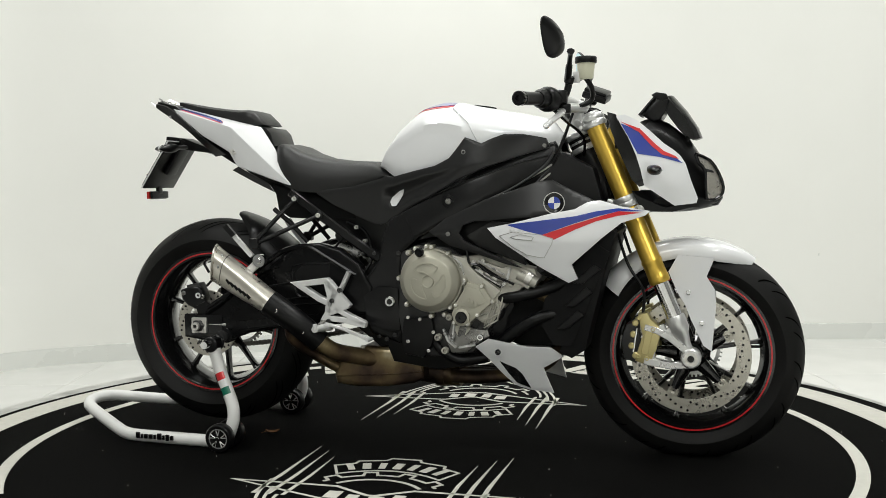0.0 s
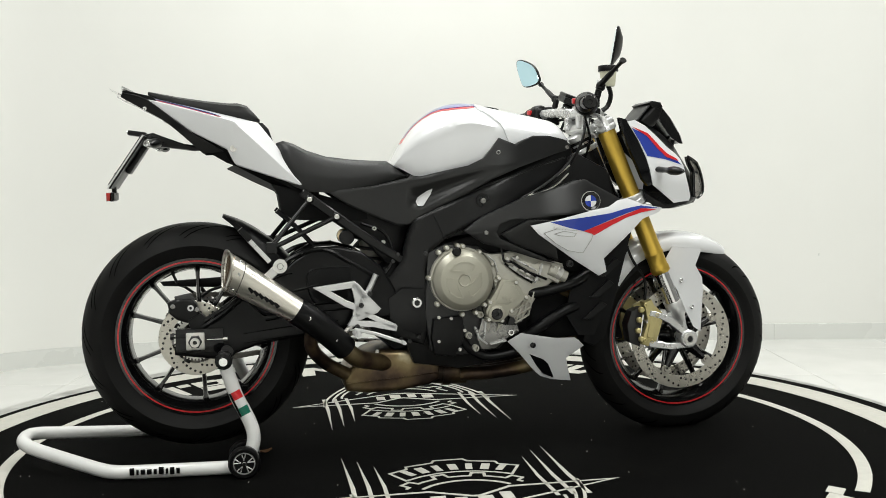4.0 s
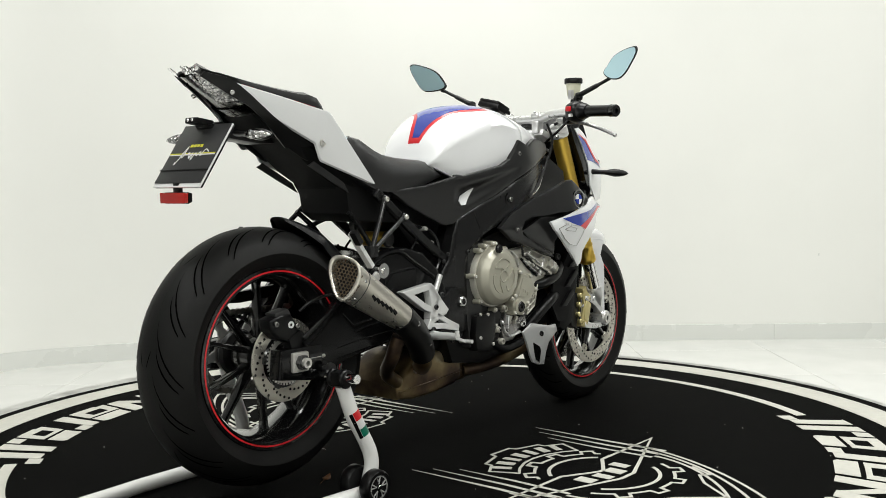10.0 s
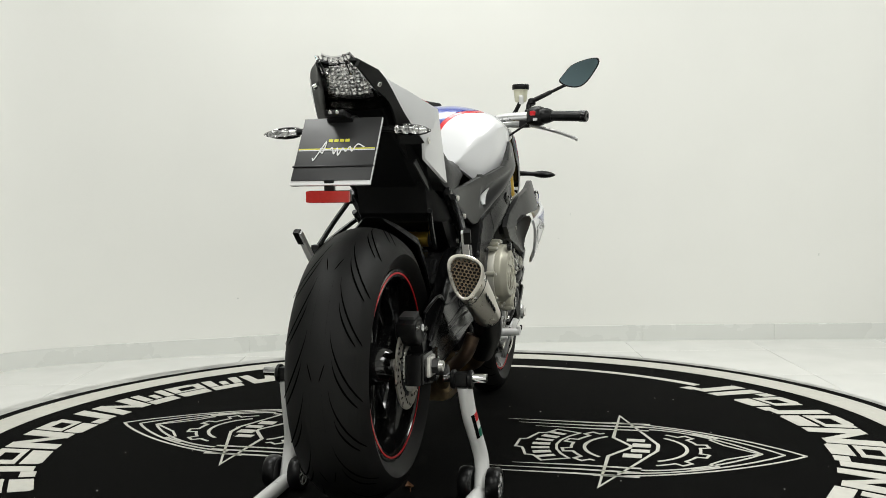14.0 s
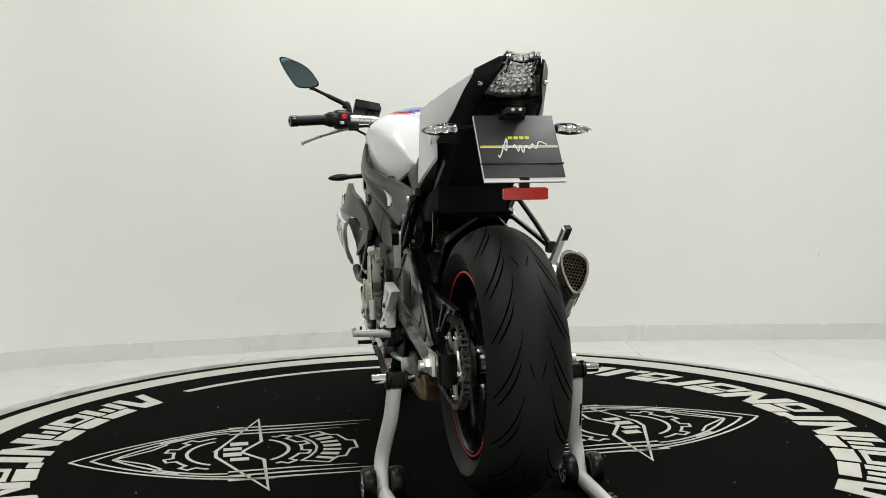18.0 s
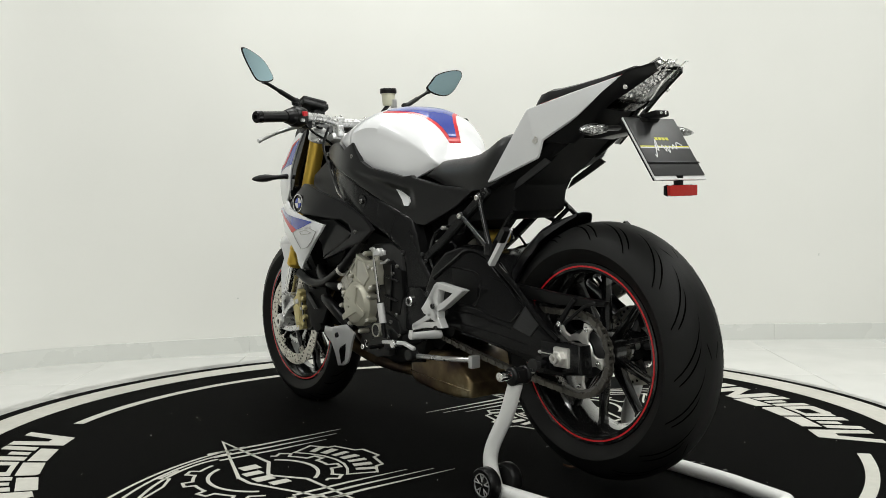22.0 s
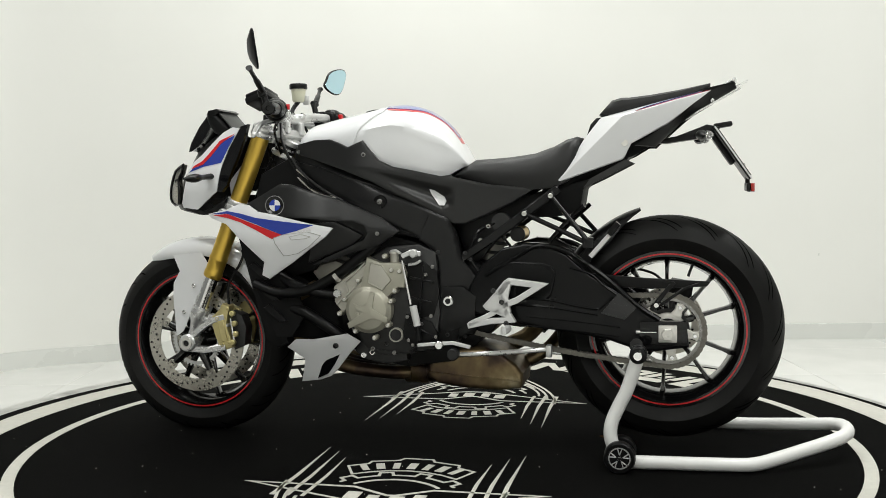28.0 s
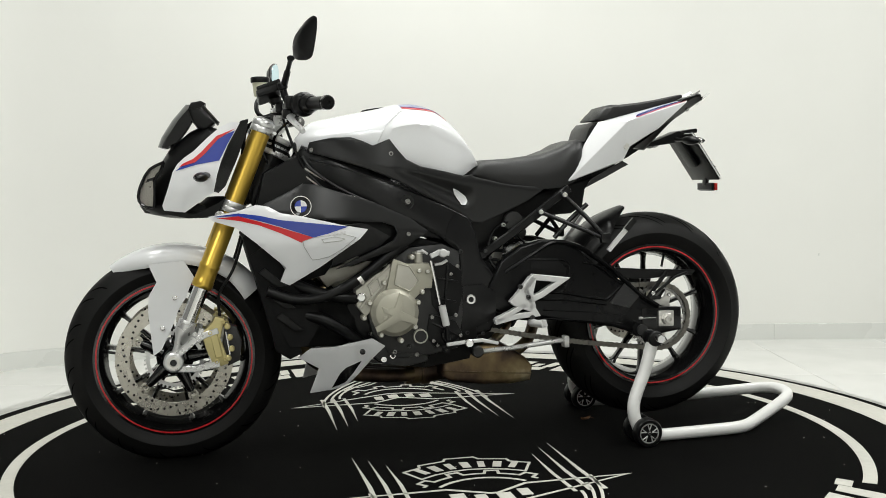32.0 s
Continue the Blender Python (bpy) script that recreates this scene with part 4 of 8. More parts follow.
def y_spar(x, z):
    w = smooth_table(x, [(-0.2, 0.148), (-0.08, 0.155), (0.05, 0.187), (0.15, 0.194), (0.25, 0.178), (0.35, 0.138), (0.45, 0.092)])
    zc = 0.655 + 0.42 * x
    k = max(0.0, min(1.0, (x + 0.02) / 0.1))
    u = max(0.0, min(1.0, (z - 0.654 - 0.447 * (x + 0.096)) / 0.028))
    w -= 0.014 * u * u * (3 - 2 * u)
    return w - 0.06 * max(0, 0.6 - z) - k * 0.22 * (math.sqrt((z - zc) ** 2 + 0.0004) - 0.02)


def y_shroud(x, z):
    w = smooth_table(x, [(0.0, 0.196), (0.1, 0.209), (0.2, 0.226), (0.3, 0.242), (0.4, 0.241), (0.5, 0.213), (0.58, 0.178)])
    zc = 0.640 + 0.16 * (x - 0.1)
    return w - 0.24 * max(0, z - zc) - 0.25 * max(0, zc - 0.006 - z)


def y_wing(x, z):
    w = smooth_table(x, [(0.2, 0.254), (0.3, 0.262), (0.4, 0.260), (0.5, 0.236), (0.6, 0.192), (0.68, 0.158)])
    return w - 0.32 * max(0, 0.62 - z) - 0.18 * max(0, z - 0.68)


SIDE_COVER = [(0.382, 0.863), (0.372, 0.888), (0.349, 0.893), (0.312, 0.900), (0.262, 0.900), (0.233, 0.890), (0.203, 0.876), (0.157, 0.894), (0.135, 0.865), (0.111, 0.837), (0.071, 0.818), (0.008, 0.805), (-0.063, 0.789), (-0.088, 0.793), (-0.096, 0.786), (-0.197, 0.763), (-0.323, 0.752), (-0.261, 0.712), (-0.183, 0.677), (-0.121, 0.651), (-0.092, 0.655), (-0.060, 0.677), (-0.009, 0.705), (0.054, 0.734), (0.134, 0.777), (0.213, 0.810), (0.309, 0.842)]
SPAR = [(0.391, 0.881), (0.309, 0.854), (0.213, 0.823), (0.134, 0.789), (0.054, 0.748), (-0.025, 0.705), (-0.079, 0.674), (-0.099, 0.624), (-0.116, 0.554), (-0.159, 0.495), (-0.186, 0.451), (-0.173, 0.396), (-0.146, 0.335), (-0.056, 0.310), (-0.040, 0.365), (-0.043, 0.461), (-0.050, 0.525), (-0.040, 0.575), (0.013, 0.619), (0.101, 0.662), (0.212, 0.679), (0.371, 0.732), (0.435, 0.802)]
SHROUD = [(0.052, 0.636), (0.102, 0.673), (0.149, 0.694), (0.217, 0.724), (0.303, 0.749), (0.366, 0.771), (0.400, 0.774), (0.444, 0.750), (0.499, 0.723), (0.530, 0.703), (0.459, 0.686), (0.365, 0.678), (0.287, 0.673), (0.233, 0.667), (0.185, 0.665), (0.152, 0.653), (0.142, 0.631), (0.154, 0.612), (0.207, 0.587), (0.270, 0.560), (0.314, 0.538), (0.270, 0.548), (0.196, 0.573), (0.110, 0.598)]
SHROUD_FIN = [(0.160, 0.624), (0.234, 0.664), (0.303, 0.660), (0.366, 0.646), (0.315, 0.584), (0.326, 0.544), (0.255, 0.572), (0.193, 0.596)]
WING = [(0.231, 0.648), (0.300, 0.661), (0.409, 0.687), (0.463, 0.696), (0.495, 0.714), (0.526, 0.719), (0.577, 0.702), (0.652, 0.688), (0.640, 0.676), (0.580, 0.658), (0.530, 0.618), (0.452, 0.549), (0.466, 0.510), (0.442, 0.499), (0.361, 0.548), (0.299, 0.591), (0.253, 0.623)]
WING_BLUE = [(0.284, 0.657), (0.362, 0.666), (0.465, 0.678), (0.518, 0.690), (0.573, 0.697), (0.640, 0.688), (0.573, 0.689), (0.518, 0.676), (0.465, 0.660), (0.380, 0.630), (0.338, 0.640)]
WING_RED = [(0.380, 0.630), (0.465, 0.658), (0.518, 0.674), (0.573, 0.689), (0.630, 0.684), (0.572, 0.677), (0.518, 0.664), (0.465, 0.643), (0.411, 0.617)]
BELLY = [(0.178, 0.316), (0.216, 0.340), (0.325, 0.319), (0.384, 0.316), (0.418, 0.289), (0.362, 0.256), (0.368, 0.232), (0.385, 0.181), (0.320, 0.192), (0.282, 0.206), (0.256, 0.231), (0.214, 0.280)]
BELLY_SHADE = [(0.244, 0.276), (0.288, 0.257), (0.304, 0.241), (0.326, 0.197), (0.288, 0.214), (0.266, 0.242)]
DUCT_LIP = [(-0.075, 0.718), (-0.069, 0.731), (-0.043, 0.749), (-0.029, 0.754), (-0.034, 0.738), (-0.055, 0.707), (-0.069, 0.706)]


def true_shading(ob, yf, side, outline, rim):
    """Shades a laid panel by the surface it lies on, so that its facets don't show."""
    me = ob.data
    fans = [Vector() for v in me.vertices]
    for p in me.polygons:
        if p.normal.y * side > 0.25:
            for k in p.vertices:
                fans[k] += p.normal * p.area
    known = {}

    def bent(k):
        if k not in known:
            x, y, z = me.vertices[k].co
            if rim and rim_distance(x, z, outline) < rim * 0.98:
                known[k] = fans[k].normalized()
            else:
                e = 0.003
                known[k] = Vector((-(yf(x + e, z) - yf(x - e, z)) / (2 * e), side, -(yf(x, z + e) - yf(x, z - e)) / (2 * e))).normalized()
        return known[k]
    normals = []
    for p in me.polygons:
        for k in p.vertices:
            normals.append(bent(k) if p.normal.y * side > 0.25 else p.normal.copy())
    me.normals_split_custom_set(normals)


def mirrored(name, outline, yf, material, label="", thick=0.004, step=0.025, off=0.0, parent=None, rim=0.0, drop=0.0):
    out = []
    for s in (-1, 1):
        bm = panel(outline, lambda x, z: yf(x, z) + off, thick, step, s, None, rim, drop)
        ob = part(name, bm, material, (parent[0 if s < 0 else 1] if isinstance(parent, list) else parent) or BIKE, label)
        true_shading(ob, yf, s, outline, rim)
        out.append(ob)
    return out


def bodywork():
    tank()
    sc = mirrored("side_cover", SIDE_COVER, y_side, M_PANELB, "satin black plastic side cover under the tank", 0.014, 0.0055, rim=0.005, drop=0.002)
    mirrored("intake_lip", DUCT_LIP, y_side, M_SILVERW, "", 0.003, 0.02, off=0.004, parent=sc)
    spars = mirrored("frame_spar", SPAR, y_spar, M_FRAME, "satin black aluminium frame spar", 0.03, 0.0075, rim=0.009, drop=0.007)
    # cast ribs at the head of the spar and along its upper edge
    ribs = [([(0.244, 0.730), (0.312, 0.771), (0.360, 0.804), (0.399, 0.835)], 0.0032), ([(0.257, 0.733), (0.331, 0.758), (0.363, 0.788), (0.400, 0.825)], 0.0032), ([(0.039, 0.728), (0.134, 0.766), (0.214, 0.791), (0.293, 0.818), (0.373, 0.839)], 0.0026)]
    for sd, sp in zip((-1, 1), spars):
        for line, r in ribs:
            part("cast_rib", tube([(x, sd * (y_spar(x, z) - 0.0008), z) for x, z in line], r, 8), M_PANELB, sp)
    for sd in (-1, 1):
        tri = [(0.244, 0.730), (0.304, 0.766), (0.360, 0.799), (0.407, 0.830), (0.397, 0.808), (0.352, 0.769), (0.308, 0.745)]
        part("intake_frame", tube([(x, sd * (y_spar(x, z) + 0.001), z) for x, z in tri + tri[:1]], 0.0028, 6, 3), M_DISC, BIKE, "thin silver edge round the intake in the frame")
        part("intake_mesh", panel(tri, lambda x, z: y_spar(x, z), 0.004, 0.03, sd), M_PLATE, BIKE, "dark intake grille")
        seam = [(-0.027, 0.683), (-0.019, 0.663), (-0.010, 0.643), (0.000, 0.606)]
        part("spar_seam", tube([(x, sd * (y_spar(x, z) - 0.0012), z) for x, z in seam], 0.0020, 6, 3), M_UNDER, BIKE)
    part("airbox_rear", prism([(-0.310, 0.733), (-0.220, 0.728), (-0.107, 0.694), (-0.081, 0.661), (-0.102, 0.599), (-0.119, 0.547), (-0.152, 0.541), (-0.206, 0.601), (-0.270, 0.664)], -0.085, 0.085, 0.008), M_BLACK, BIKE, "black plastic parts behind the side cover")
    sh = mirrored("radiator_shroud", SHROUD, y_shroud, M_PANELB, "matt black radiator shroud", 0.014, 0.011, rim=0.005, drop=0.002)
    mirrored("shroud_fin", SHROUD_FIN, lambda x, z: y_shroud(x, z) - 0.010, M_PANELB, "matt black inner duct fin", 0.012, 0.015, rim=0.005, drop=0.002)
    wg = mirrored("winglet_panel", WING, y_wing, M_WHITE, "white fairing wing with blue and red stripe", 0.008, 0.02, rim=0.006, drop=0.003)
    mirrored("blue_stripe", WING_BLUE, y_wing, M_BLUE, "", 0.001, off=0.0012, parent=wg)
    mirrored("red_stripe", WING_RED, y_wing, M_RED, "", 0.001, off=0.0012, parent=wg)

    def y_belly(x, z):
        return 0.205 - 0.35 * max(0, 0.36 - z) - 0.25 * max(0, x - 0.30)
    be = mirrored("belly_panel", BELLY, y_belly, M_SILVERW, "silver-white belly fairing", 0.007, 0.02, rim=0.006, drop=0.003)
    # the dark of the belly's opening, painted as a thin black sheet on the panel
    mirrored("belly_recess", BELLY_SHADE, y_belly, M_GLOSSB, "", 0.001, off=0.001, parent=be)
    # tail panels: an outer face, a top face under the pad and a front face towards the seat
    T, K, F, C, E = (-0.800, 0.080, 1.010), (-0.570, 0.156, 0.946), (-0.387, 0.130, 0.768), (-0.569, 0.119, 0.831), (-0.590, 0.124, 0.873)
    T2, M2, K2, P3 = (-0.812, 0.030, 1.022), (-0.655, 0.066, 0.983), (-0.505, 0.076, 0.946), (-0.458, 0.092, 0.884)
    M1, E1 = (-0.690, 0.119, 0.980), (-0.692, 0.104, 0.927)
    for s in (-1, 1):
        bm = bmesh.new()
        for tri in ((T, M1, E1), (M1, K, E), (M1, E, E1), (K, C, E), (K, F, C), (T, T2, M2), (T, M2, M1), (M1, M2, K), (M2, K2, K), (K, K2, P3), (K, P3, F)):
            va = [bm.verts.new((x, s * y, z)) for x, y, z in tri]
            bm.faces.new(va)
        bmesh.ops.remove_doubles(bm, verts=bm.verts, dist=1e-5)
        bmesh.ops.recalc_face_normals(bm, faces=bm.faces)
        bmesh.ops.bevel(bm, geom=[e for e in bm.edges if len(e.link_faces) == 2 and e.calc_face_angle(0) > radians(8)], offset=0.004, segments=2, profile=0.5, affect="EDGES", clamp_overlap=True)
        ret = bmesh.ops.extrude_face_region(bm, geom=bm.faces[:])
        for g in ret["geom"]:
            if isinstance(g, bmesh.types.BMVert):
                g.co += Vector((0, -s * 0.006, -0.003))
        tp = part("tail_panel", bm, M_SILVERW, BIKE, "white tail fairing panel", 30)
        def top_at(f, g):
            e = Vector(T).lerp(Vector(K), f)
            i = Vector(T2).lerp(Vector(M2), f / 0.55) if f < 0.55 else Vector(M2).lerp(Vector(K2), (f - 0.55) / 0.45)
            p = e.lerp(i, g)
            return (p.x, p.y + 0.0003, p.z + 0.0012)
        fs = (0.02, 0.15, 0.35, 0.55, 0.72, 0.84)
        red = [[top_at(f, g) for f, g in zip(fs, gg)] for gg in ((0.40, 0.62, 0.66, 0.58, 0.42, 0.10), (0.20, 0.20, 0.16, 0.10, 0.05, 0.02))]
        part("tail_stripe", rail_patch(red, 20, 4, 0.0006, s), M_RED, tp, "thin red tail stripe")
        blue = [[(x, y, z + 0.0007) for x, y, z in (top_at(f, g) for f, g in zip(fs, gg))] for gg in ((0.38, 0.60, 0.64, 0.55, 0.38, 0.10), (0.34, 0.36, 0.30, 0.22, 0.14, 0.08))]
        part("blue_stripe", rail_patch(blue, 20, 4, 0.0006, s), M_BLUE, tp, "blue tail stripe")
    # riders seat
    rings = []
    seat = [(-0.462, 0.872, 0.850, 0.050), (-0.456, 0.890, 0.822, 0.088), (-0.438, 0.895, 0.790, 0.116), (-0.412, 0.888, 0.768, 0.130), (-0.375, 0.869, 0.752, 0.136), (-0.32, 0.851, 0.748, 0.133), (-0.25, 0.842, 0.752, 0.127), (-0.19, 0.838, 0.762, 0.120), (-0.145, 0.836, 0.774, 0.112), (-0.118, 0.818, 0.782, 0.108), (-0.092, 0.797, 0.788, 0.104)]
    for x, zt, zb, w in seat:
        ring = []
        for y, f in ((-1, 0.0), (-0.99, 0.35), (-0.91, 0.68), (-0.76, 0.90), (-0.55, 0.985), (-0.28, 1.0), (0, 0.99), (0.28, 1.0), (0.55, 0.985), (0.76, 0.90), (0.91, 0.68), (0.99, 0.35), (1, 0.0)):
            full = lerp_table(x, [(-0.46, 0.45), (-0.41, 0.55), (-0.35, 0.85), (-0.30, 1.0)])
            ring.append((x, math.copysign(abs(y) ** full, y) * w * (0.94 if f == 0 else 1), zb + (zt - zb) * f))
        rings.append(ring)
    part("rider_seat", loft(rings), M_SEAT, BIKE, "black vinyl rider seat", 50)
    rings = []
    pad_top, pad_low = [(-0.803, 1.036), (-0.716, 1.019), (-0.642, 1.008), (-0.585, 1.002), (-0.560, 1.002), (-0.535, 0.995), (-0.516, 0.975), (-0.500, 0.956)], [(-0.804, 1.025), (-0.717, 0.992), (-0.643, 0.973), (-0.586, 0.962), (-0.561, 0.959), (-0.536, 0.955), (-0.516, 0.953), (-0.500, 0.953)]
    for (x, zt), (x2, zb), w in zip(pad_top, pad_low, (0.034, 0.052, 0.063, 0.070, 0.073, 0.074, 0.070, 0.060)):
        ring = []
        for y, f in ((-1, 0.0), (-1.04, 0.4), (-0.97, 0.8), (-0.7, 0.98), (0, 1.0), (0.7, 0.98), (0.97, 0.8), (1.04, 0.4), (1, 0.0)):
            ring.append((x, y * w, zb + (zt - zb) * f))
        rings.append(ring)
    part("pillion_seat", loft(rings), M_SEAT, BIKE, "small black pillion seat pad", 50)


bodywork()

# ---- front end ----
def stroke(pts, w, y0, y1, closed=False, bm=None, r=0.0015):
    """A flat bar of width w along points of the x-z plane, from y0 to y1."""
    b = ribbon(pts, w, min(y0, y1), max(y0, y1), closed)
    for v in b.verts:
        v.co = Vector((v.co.x, v.co.z, v.co.y))
    bmesh.ops.recalc_face_normals(b, faces=b.faces)
    if r:
        bevel(b, r, 1, 50)
    return join(bm, b)


def bolt(c, axis, r, h, parent=None, material=None, ring=0.0):
    ob = part("bolt", hex_bolt(c, axis, r, h), material or M_CHROME, parent or BIKE)
    return ob


FORK_TOP, FORK_END = Vector((0.486, 0, 0.958)), Vector((0.757, 0, 0.292))


def fork_at(s, y=0.0):
    p = FORK_TOP.lerp(FORK_END, s)
    return Vector((p.x, y, p.z))


def front_end():
    for s in (-1, 1):
        y = s * 0.104
        ax = (FORK_END - FORK_TOP).normalized()
        g0, g1 = fork_at(0.03, y), fork_at(0.70, y)
        ln = (g1 - g0).length
        prof = [(0, 0), (0.024, 0), (0.0265, 0.003), (0.0265, ln - 0.07), (0.0285, ln - 0.066), (0.0285, ln - 0.06), (0.0272, ln - 0.057), (0.0272, ln - 0.022), (0.0288, ln - 0.019), (0.0288, ln - 0.004), (0.026, ln), (0, ln)]
        leg = part("fork_tube", lathe(prof, g0, ax, 32, closed=False), M_GOLD, BIKE, "gold anodised upside-down fork tube")
        part("fork_slider", tube([fork_at(0.69, y), fork_at(0.86, y)], 0.0215, 24), M_CHROME, BIKE, "polished chrome fork slider")
        # fork bottom casting with the axle lug
        e0, e1 = fork_at(0.835, y), fork_at(0.975, y)
        ln = (e1 - e0).length
        bm = lathe([(0, 0), (0.0250, 0), (0.0265, 0.004), (0.0265, ln * 0.38), (0.019, ln * 0.52), (0.013, ln * 0.8), (0.013, ln), (0, ln)], e0, ax, 28, closed=False)
        bm = disc_solid((FC[0] + 0.002, y, FC[2]), (0, 1, 0), 0.027, 0.05, 0.004, 28, bm)
        bot = part("fork_bottom", bm, M_ALU, BIKE, "silver cast fork bottom")
        part("axle_nut", lathe([(0.009, -0.004), (0.017, -0.004), (0.018, 0.002), (0.018, 0.006), (0.010, 0.006), (0.009, 0.003)], (FC[0] + 0.002, s * 0.128, FC[2]), (0, s, 0), 24), M_DISC, bot)
        part("axle_bore", disc_solid((FC[0] + 0.002, s * 0.1285, FC[2]), (0, 1, 0), 0.011, 0.003, 0.0003, 6), M_GLOSSB, bot)
        # caliper bracket: two arms that meet the caliper
        yb0, yb1 = s * 0.092, s * 0.116
        bm = stroke([(0.688, 0.373), (0.644, 0.354), (0.628, 0.337)], 0.018, yb0, yb1)
        bm = stroke([(0.764, 0.271), (0.702, 0.266), (0.628, 0.287)], 0.017, yb0, yb1, bm=bm)
        bm = stroke([(0.731, 0.339), (0.711, 0.352), (0.664, 0.360)], 0.014, yb0, yb1, bm=bm)
        bm = stroke([(0.757, 0.285), (0.727, 0.332), (0.694, 0.369)], 0.018, yb0, yb1, bm=bm)
        bm = stroke([(0.748, 0.306), (0.700, 0.345), (0.668, 0.362), (0.634, 0.372)], 0.017, s * 0.096, s * 0.121, bm=bm)
        bm = stroke([(0.755, 0.272), (0.700, 0.268), (0.632, 0.279)], 0.018, s * 0.096, s * 0.121, bm=bm)
        bm = stroke([(0.664, 0.352), (0.654, 0.283)], 0.010, s * 0.098, s * 0.117, bm=bm)
        part("caliper_bracket", bm, M_ALU, bot)
        # caliper: two-piece body with bridge bolts
        cal = prism([(0.616, 0.405), (0.641, 0.412), (0.651, 0.393), (0.674, 0.373), (0.678, 0.356), (0.664, 0.307), (0.653, 0.277), (0.628, 0.271), (0.608, 0.278), (0.615, 0.308), (0.628, 0.349), (0.621, 0.380)], s * 0.078, s * 0.118, 0.006)
        cal = prism([(0.604, 0.389), (0.637, 0.405), (0.664, 0.381), (0.671, 0.300), (0.650, 0.267), (0.612, 0.271), (0.600, 0.318)], s * 0.042, s * 0.064, 0.005, bm=cal)
        cb = part("brake_caliper", cal, M_BRASS, BIKE, "brass-coloured radial brake caliper")
        bm = stroke([(0.648, 0.368), (0.633, 0.297)], 0.02, s * 0.1165, s * 0.1205)
        part("caliper_face", bm, M_BRASS, cb)
        for q in [(0.620, 0.396), (0.656, 0.366), (0.617, 0.291), (0.640, 0.286)]:
            part("caliper_bolt", hex_bolt((q[0], s * 0.119, q[1]), (0, s, 0), 0.006, 0.006), M_BRASS, cb)
        bm = prism([(0.584, 0.376), (0.614, 0.389), (0.624, 0.318), (0.610, 0.268), (0.577, 0.282), (0.570, 0.336)], s * 0.05, s * 0.1, 0.004)
        part("caliper_rear", bm, M_DARKM, cb)
        for q in [(0.609, 0.382), (0.603, 0.351), (0.599, 0.319), (0.609, 0.293)]:
            part("caliper_piston", disc_solid((q[0], s * 0.112, q[1]), (0, 1, 0), 0.009, 0.016, 0.003, 16), M_BRASS, cb)
        part("pad_pin", tube([(q[0] - 0.006, s * 0.116, q[1] + 0.01), (q[0] + 0.004, s * 0.116, q[1] + 0.075)], 0.003, 8), M_CHROME, cb)
        # brake hose
        pts = [fork_at(0.25, s * 0.06) + Vector((-0.03, 0, 0)), fork_at(0.45, s * 0.075) + Vector((-0.06, 0, 0.01)), (0.585, s * 0.085, 0.545), (0.628, s * 0.09, 0.47), (0.628, s * 0.092, 0.40)]
        part("brake_hose", tube(pts, 0.0042, 8, 8), M_BLACK, BIKE)
        # fender side leg
        leg_o = [(0.695, 0.520), (0.721, 0.566), (0.817, 0.558), (0.796, 0.508), (0.818, 0.471), (0.821, 0.428), (0.810, 0.305), (0.788, 0.320), (0.755, 0.389), (0.738, 0.433), (0.720, 0.461)]
        fl = part("fender_stay", panel(leg_o, lambda x, z: 0.080 + 0.06 * max(0, 0.42 - z), 0.004, 0.03, s), M_SILVERW, BIKE, "silver-white fender side leaf")
        for q in [(0.748, 0.464), (0.783, 0.381)]:
            bolt((q[0], s * 0.085, q[1]), (0, s, 0), 0.0065, 0.005, fl)
    # front fender: an arched shell over the tyre
    rings = []
    for i in range(25):
        f = i / 24
        a = radians(-141 + 84 * f)
        taper = 1 - max(0, (f - 0.72) / 0.28) ** 1.6 * 0.62 - max(0, (0.1 - f) / 0.1) * 0.12
        rise = 0.004 * math.sin(math.pi * f)
        ring = []
        sec = [(-1.0, -0.040), (-0.99, -0.020), (-0.85, -0.004), (-0.55, 0.006), (-0.2, 0.0095), (0.2, 0.0095), (0.55, 0.006), (0.85, -0.004), (0.99, -0.020), (1.0, -0.040)]
        sec = sec + [(u * 0.95, v - 0.005) for u, v in sec[::-1]]
        drop = -0.012 * max(0, (0.2 - f) / 0.2)
        for u, v in sec:
            k = (v + 0.030) * 1.0 - 0.030 if f < 0.8 else v * (1 - (f - 0.8) * 2.2)
            r = 0.3085 + rise + k + drop * abs(u)
            ring.append((FC[0] + r * math.cos(a), u * 0.075 * taper, FC[2] - r * math.sin(a)))
        rings.append(ring)
    part("front_fender", loft(rings), M_SILVERW, BIKE, "glossy silver-white front fender", 50)
    part("front_axle", tube([(FC[0], -0.09, FC[2]), (FC[0], 0.09, FC[2])], 0.014, 16), M_DISC, BIKE)
    # triple clamps and steering neck
    for sx, rr, hh in ((0.040, 0.033, 0.017), (0.37, 0.035, 0.016)):
        c = fork_at(sx)
        m = Matrix.Rotation(radians(22), 4, "Y")
        tc = part("triple_clamp", box(c.x - 0.03, 0, c.z - 0.012, 0.060, 0.17, 0.024, 0.006, m), M_ALU, BIKE, "silver machined triple clamp")
        for s in (-1, 1):
            f = fork_at(sx, s * 0.104)
            part("clamp_ring", lathe([(0.0268, -hh), (rr - 0.002, -hh), (rr, -hh + 0.003), (rr, -0.002), (rr - 0.0015, 0), (rr, 0.002), (rr, hh - 0.003), (rr - 0.002, hh), (0.0268, hh)], f, ax, 28), M_ALU, tc)
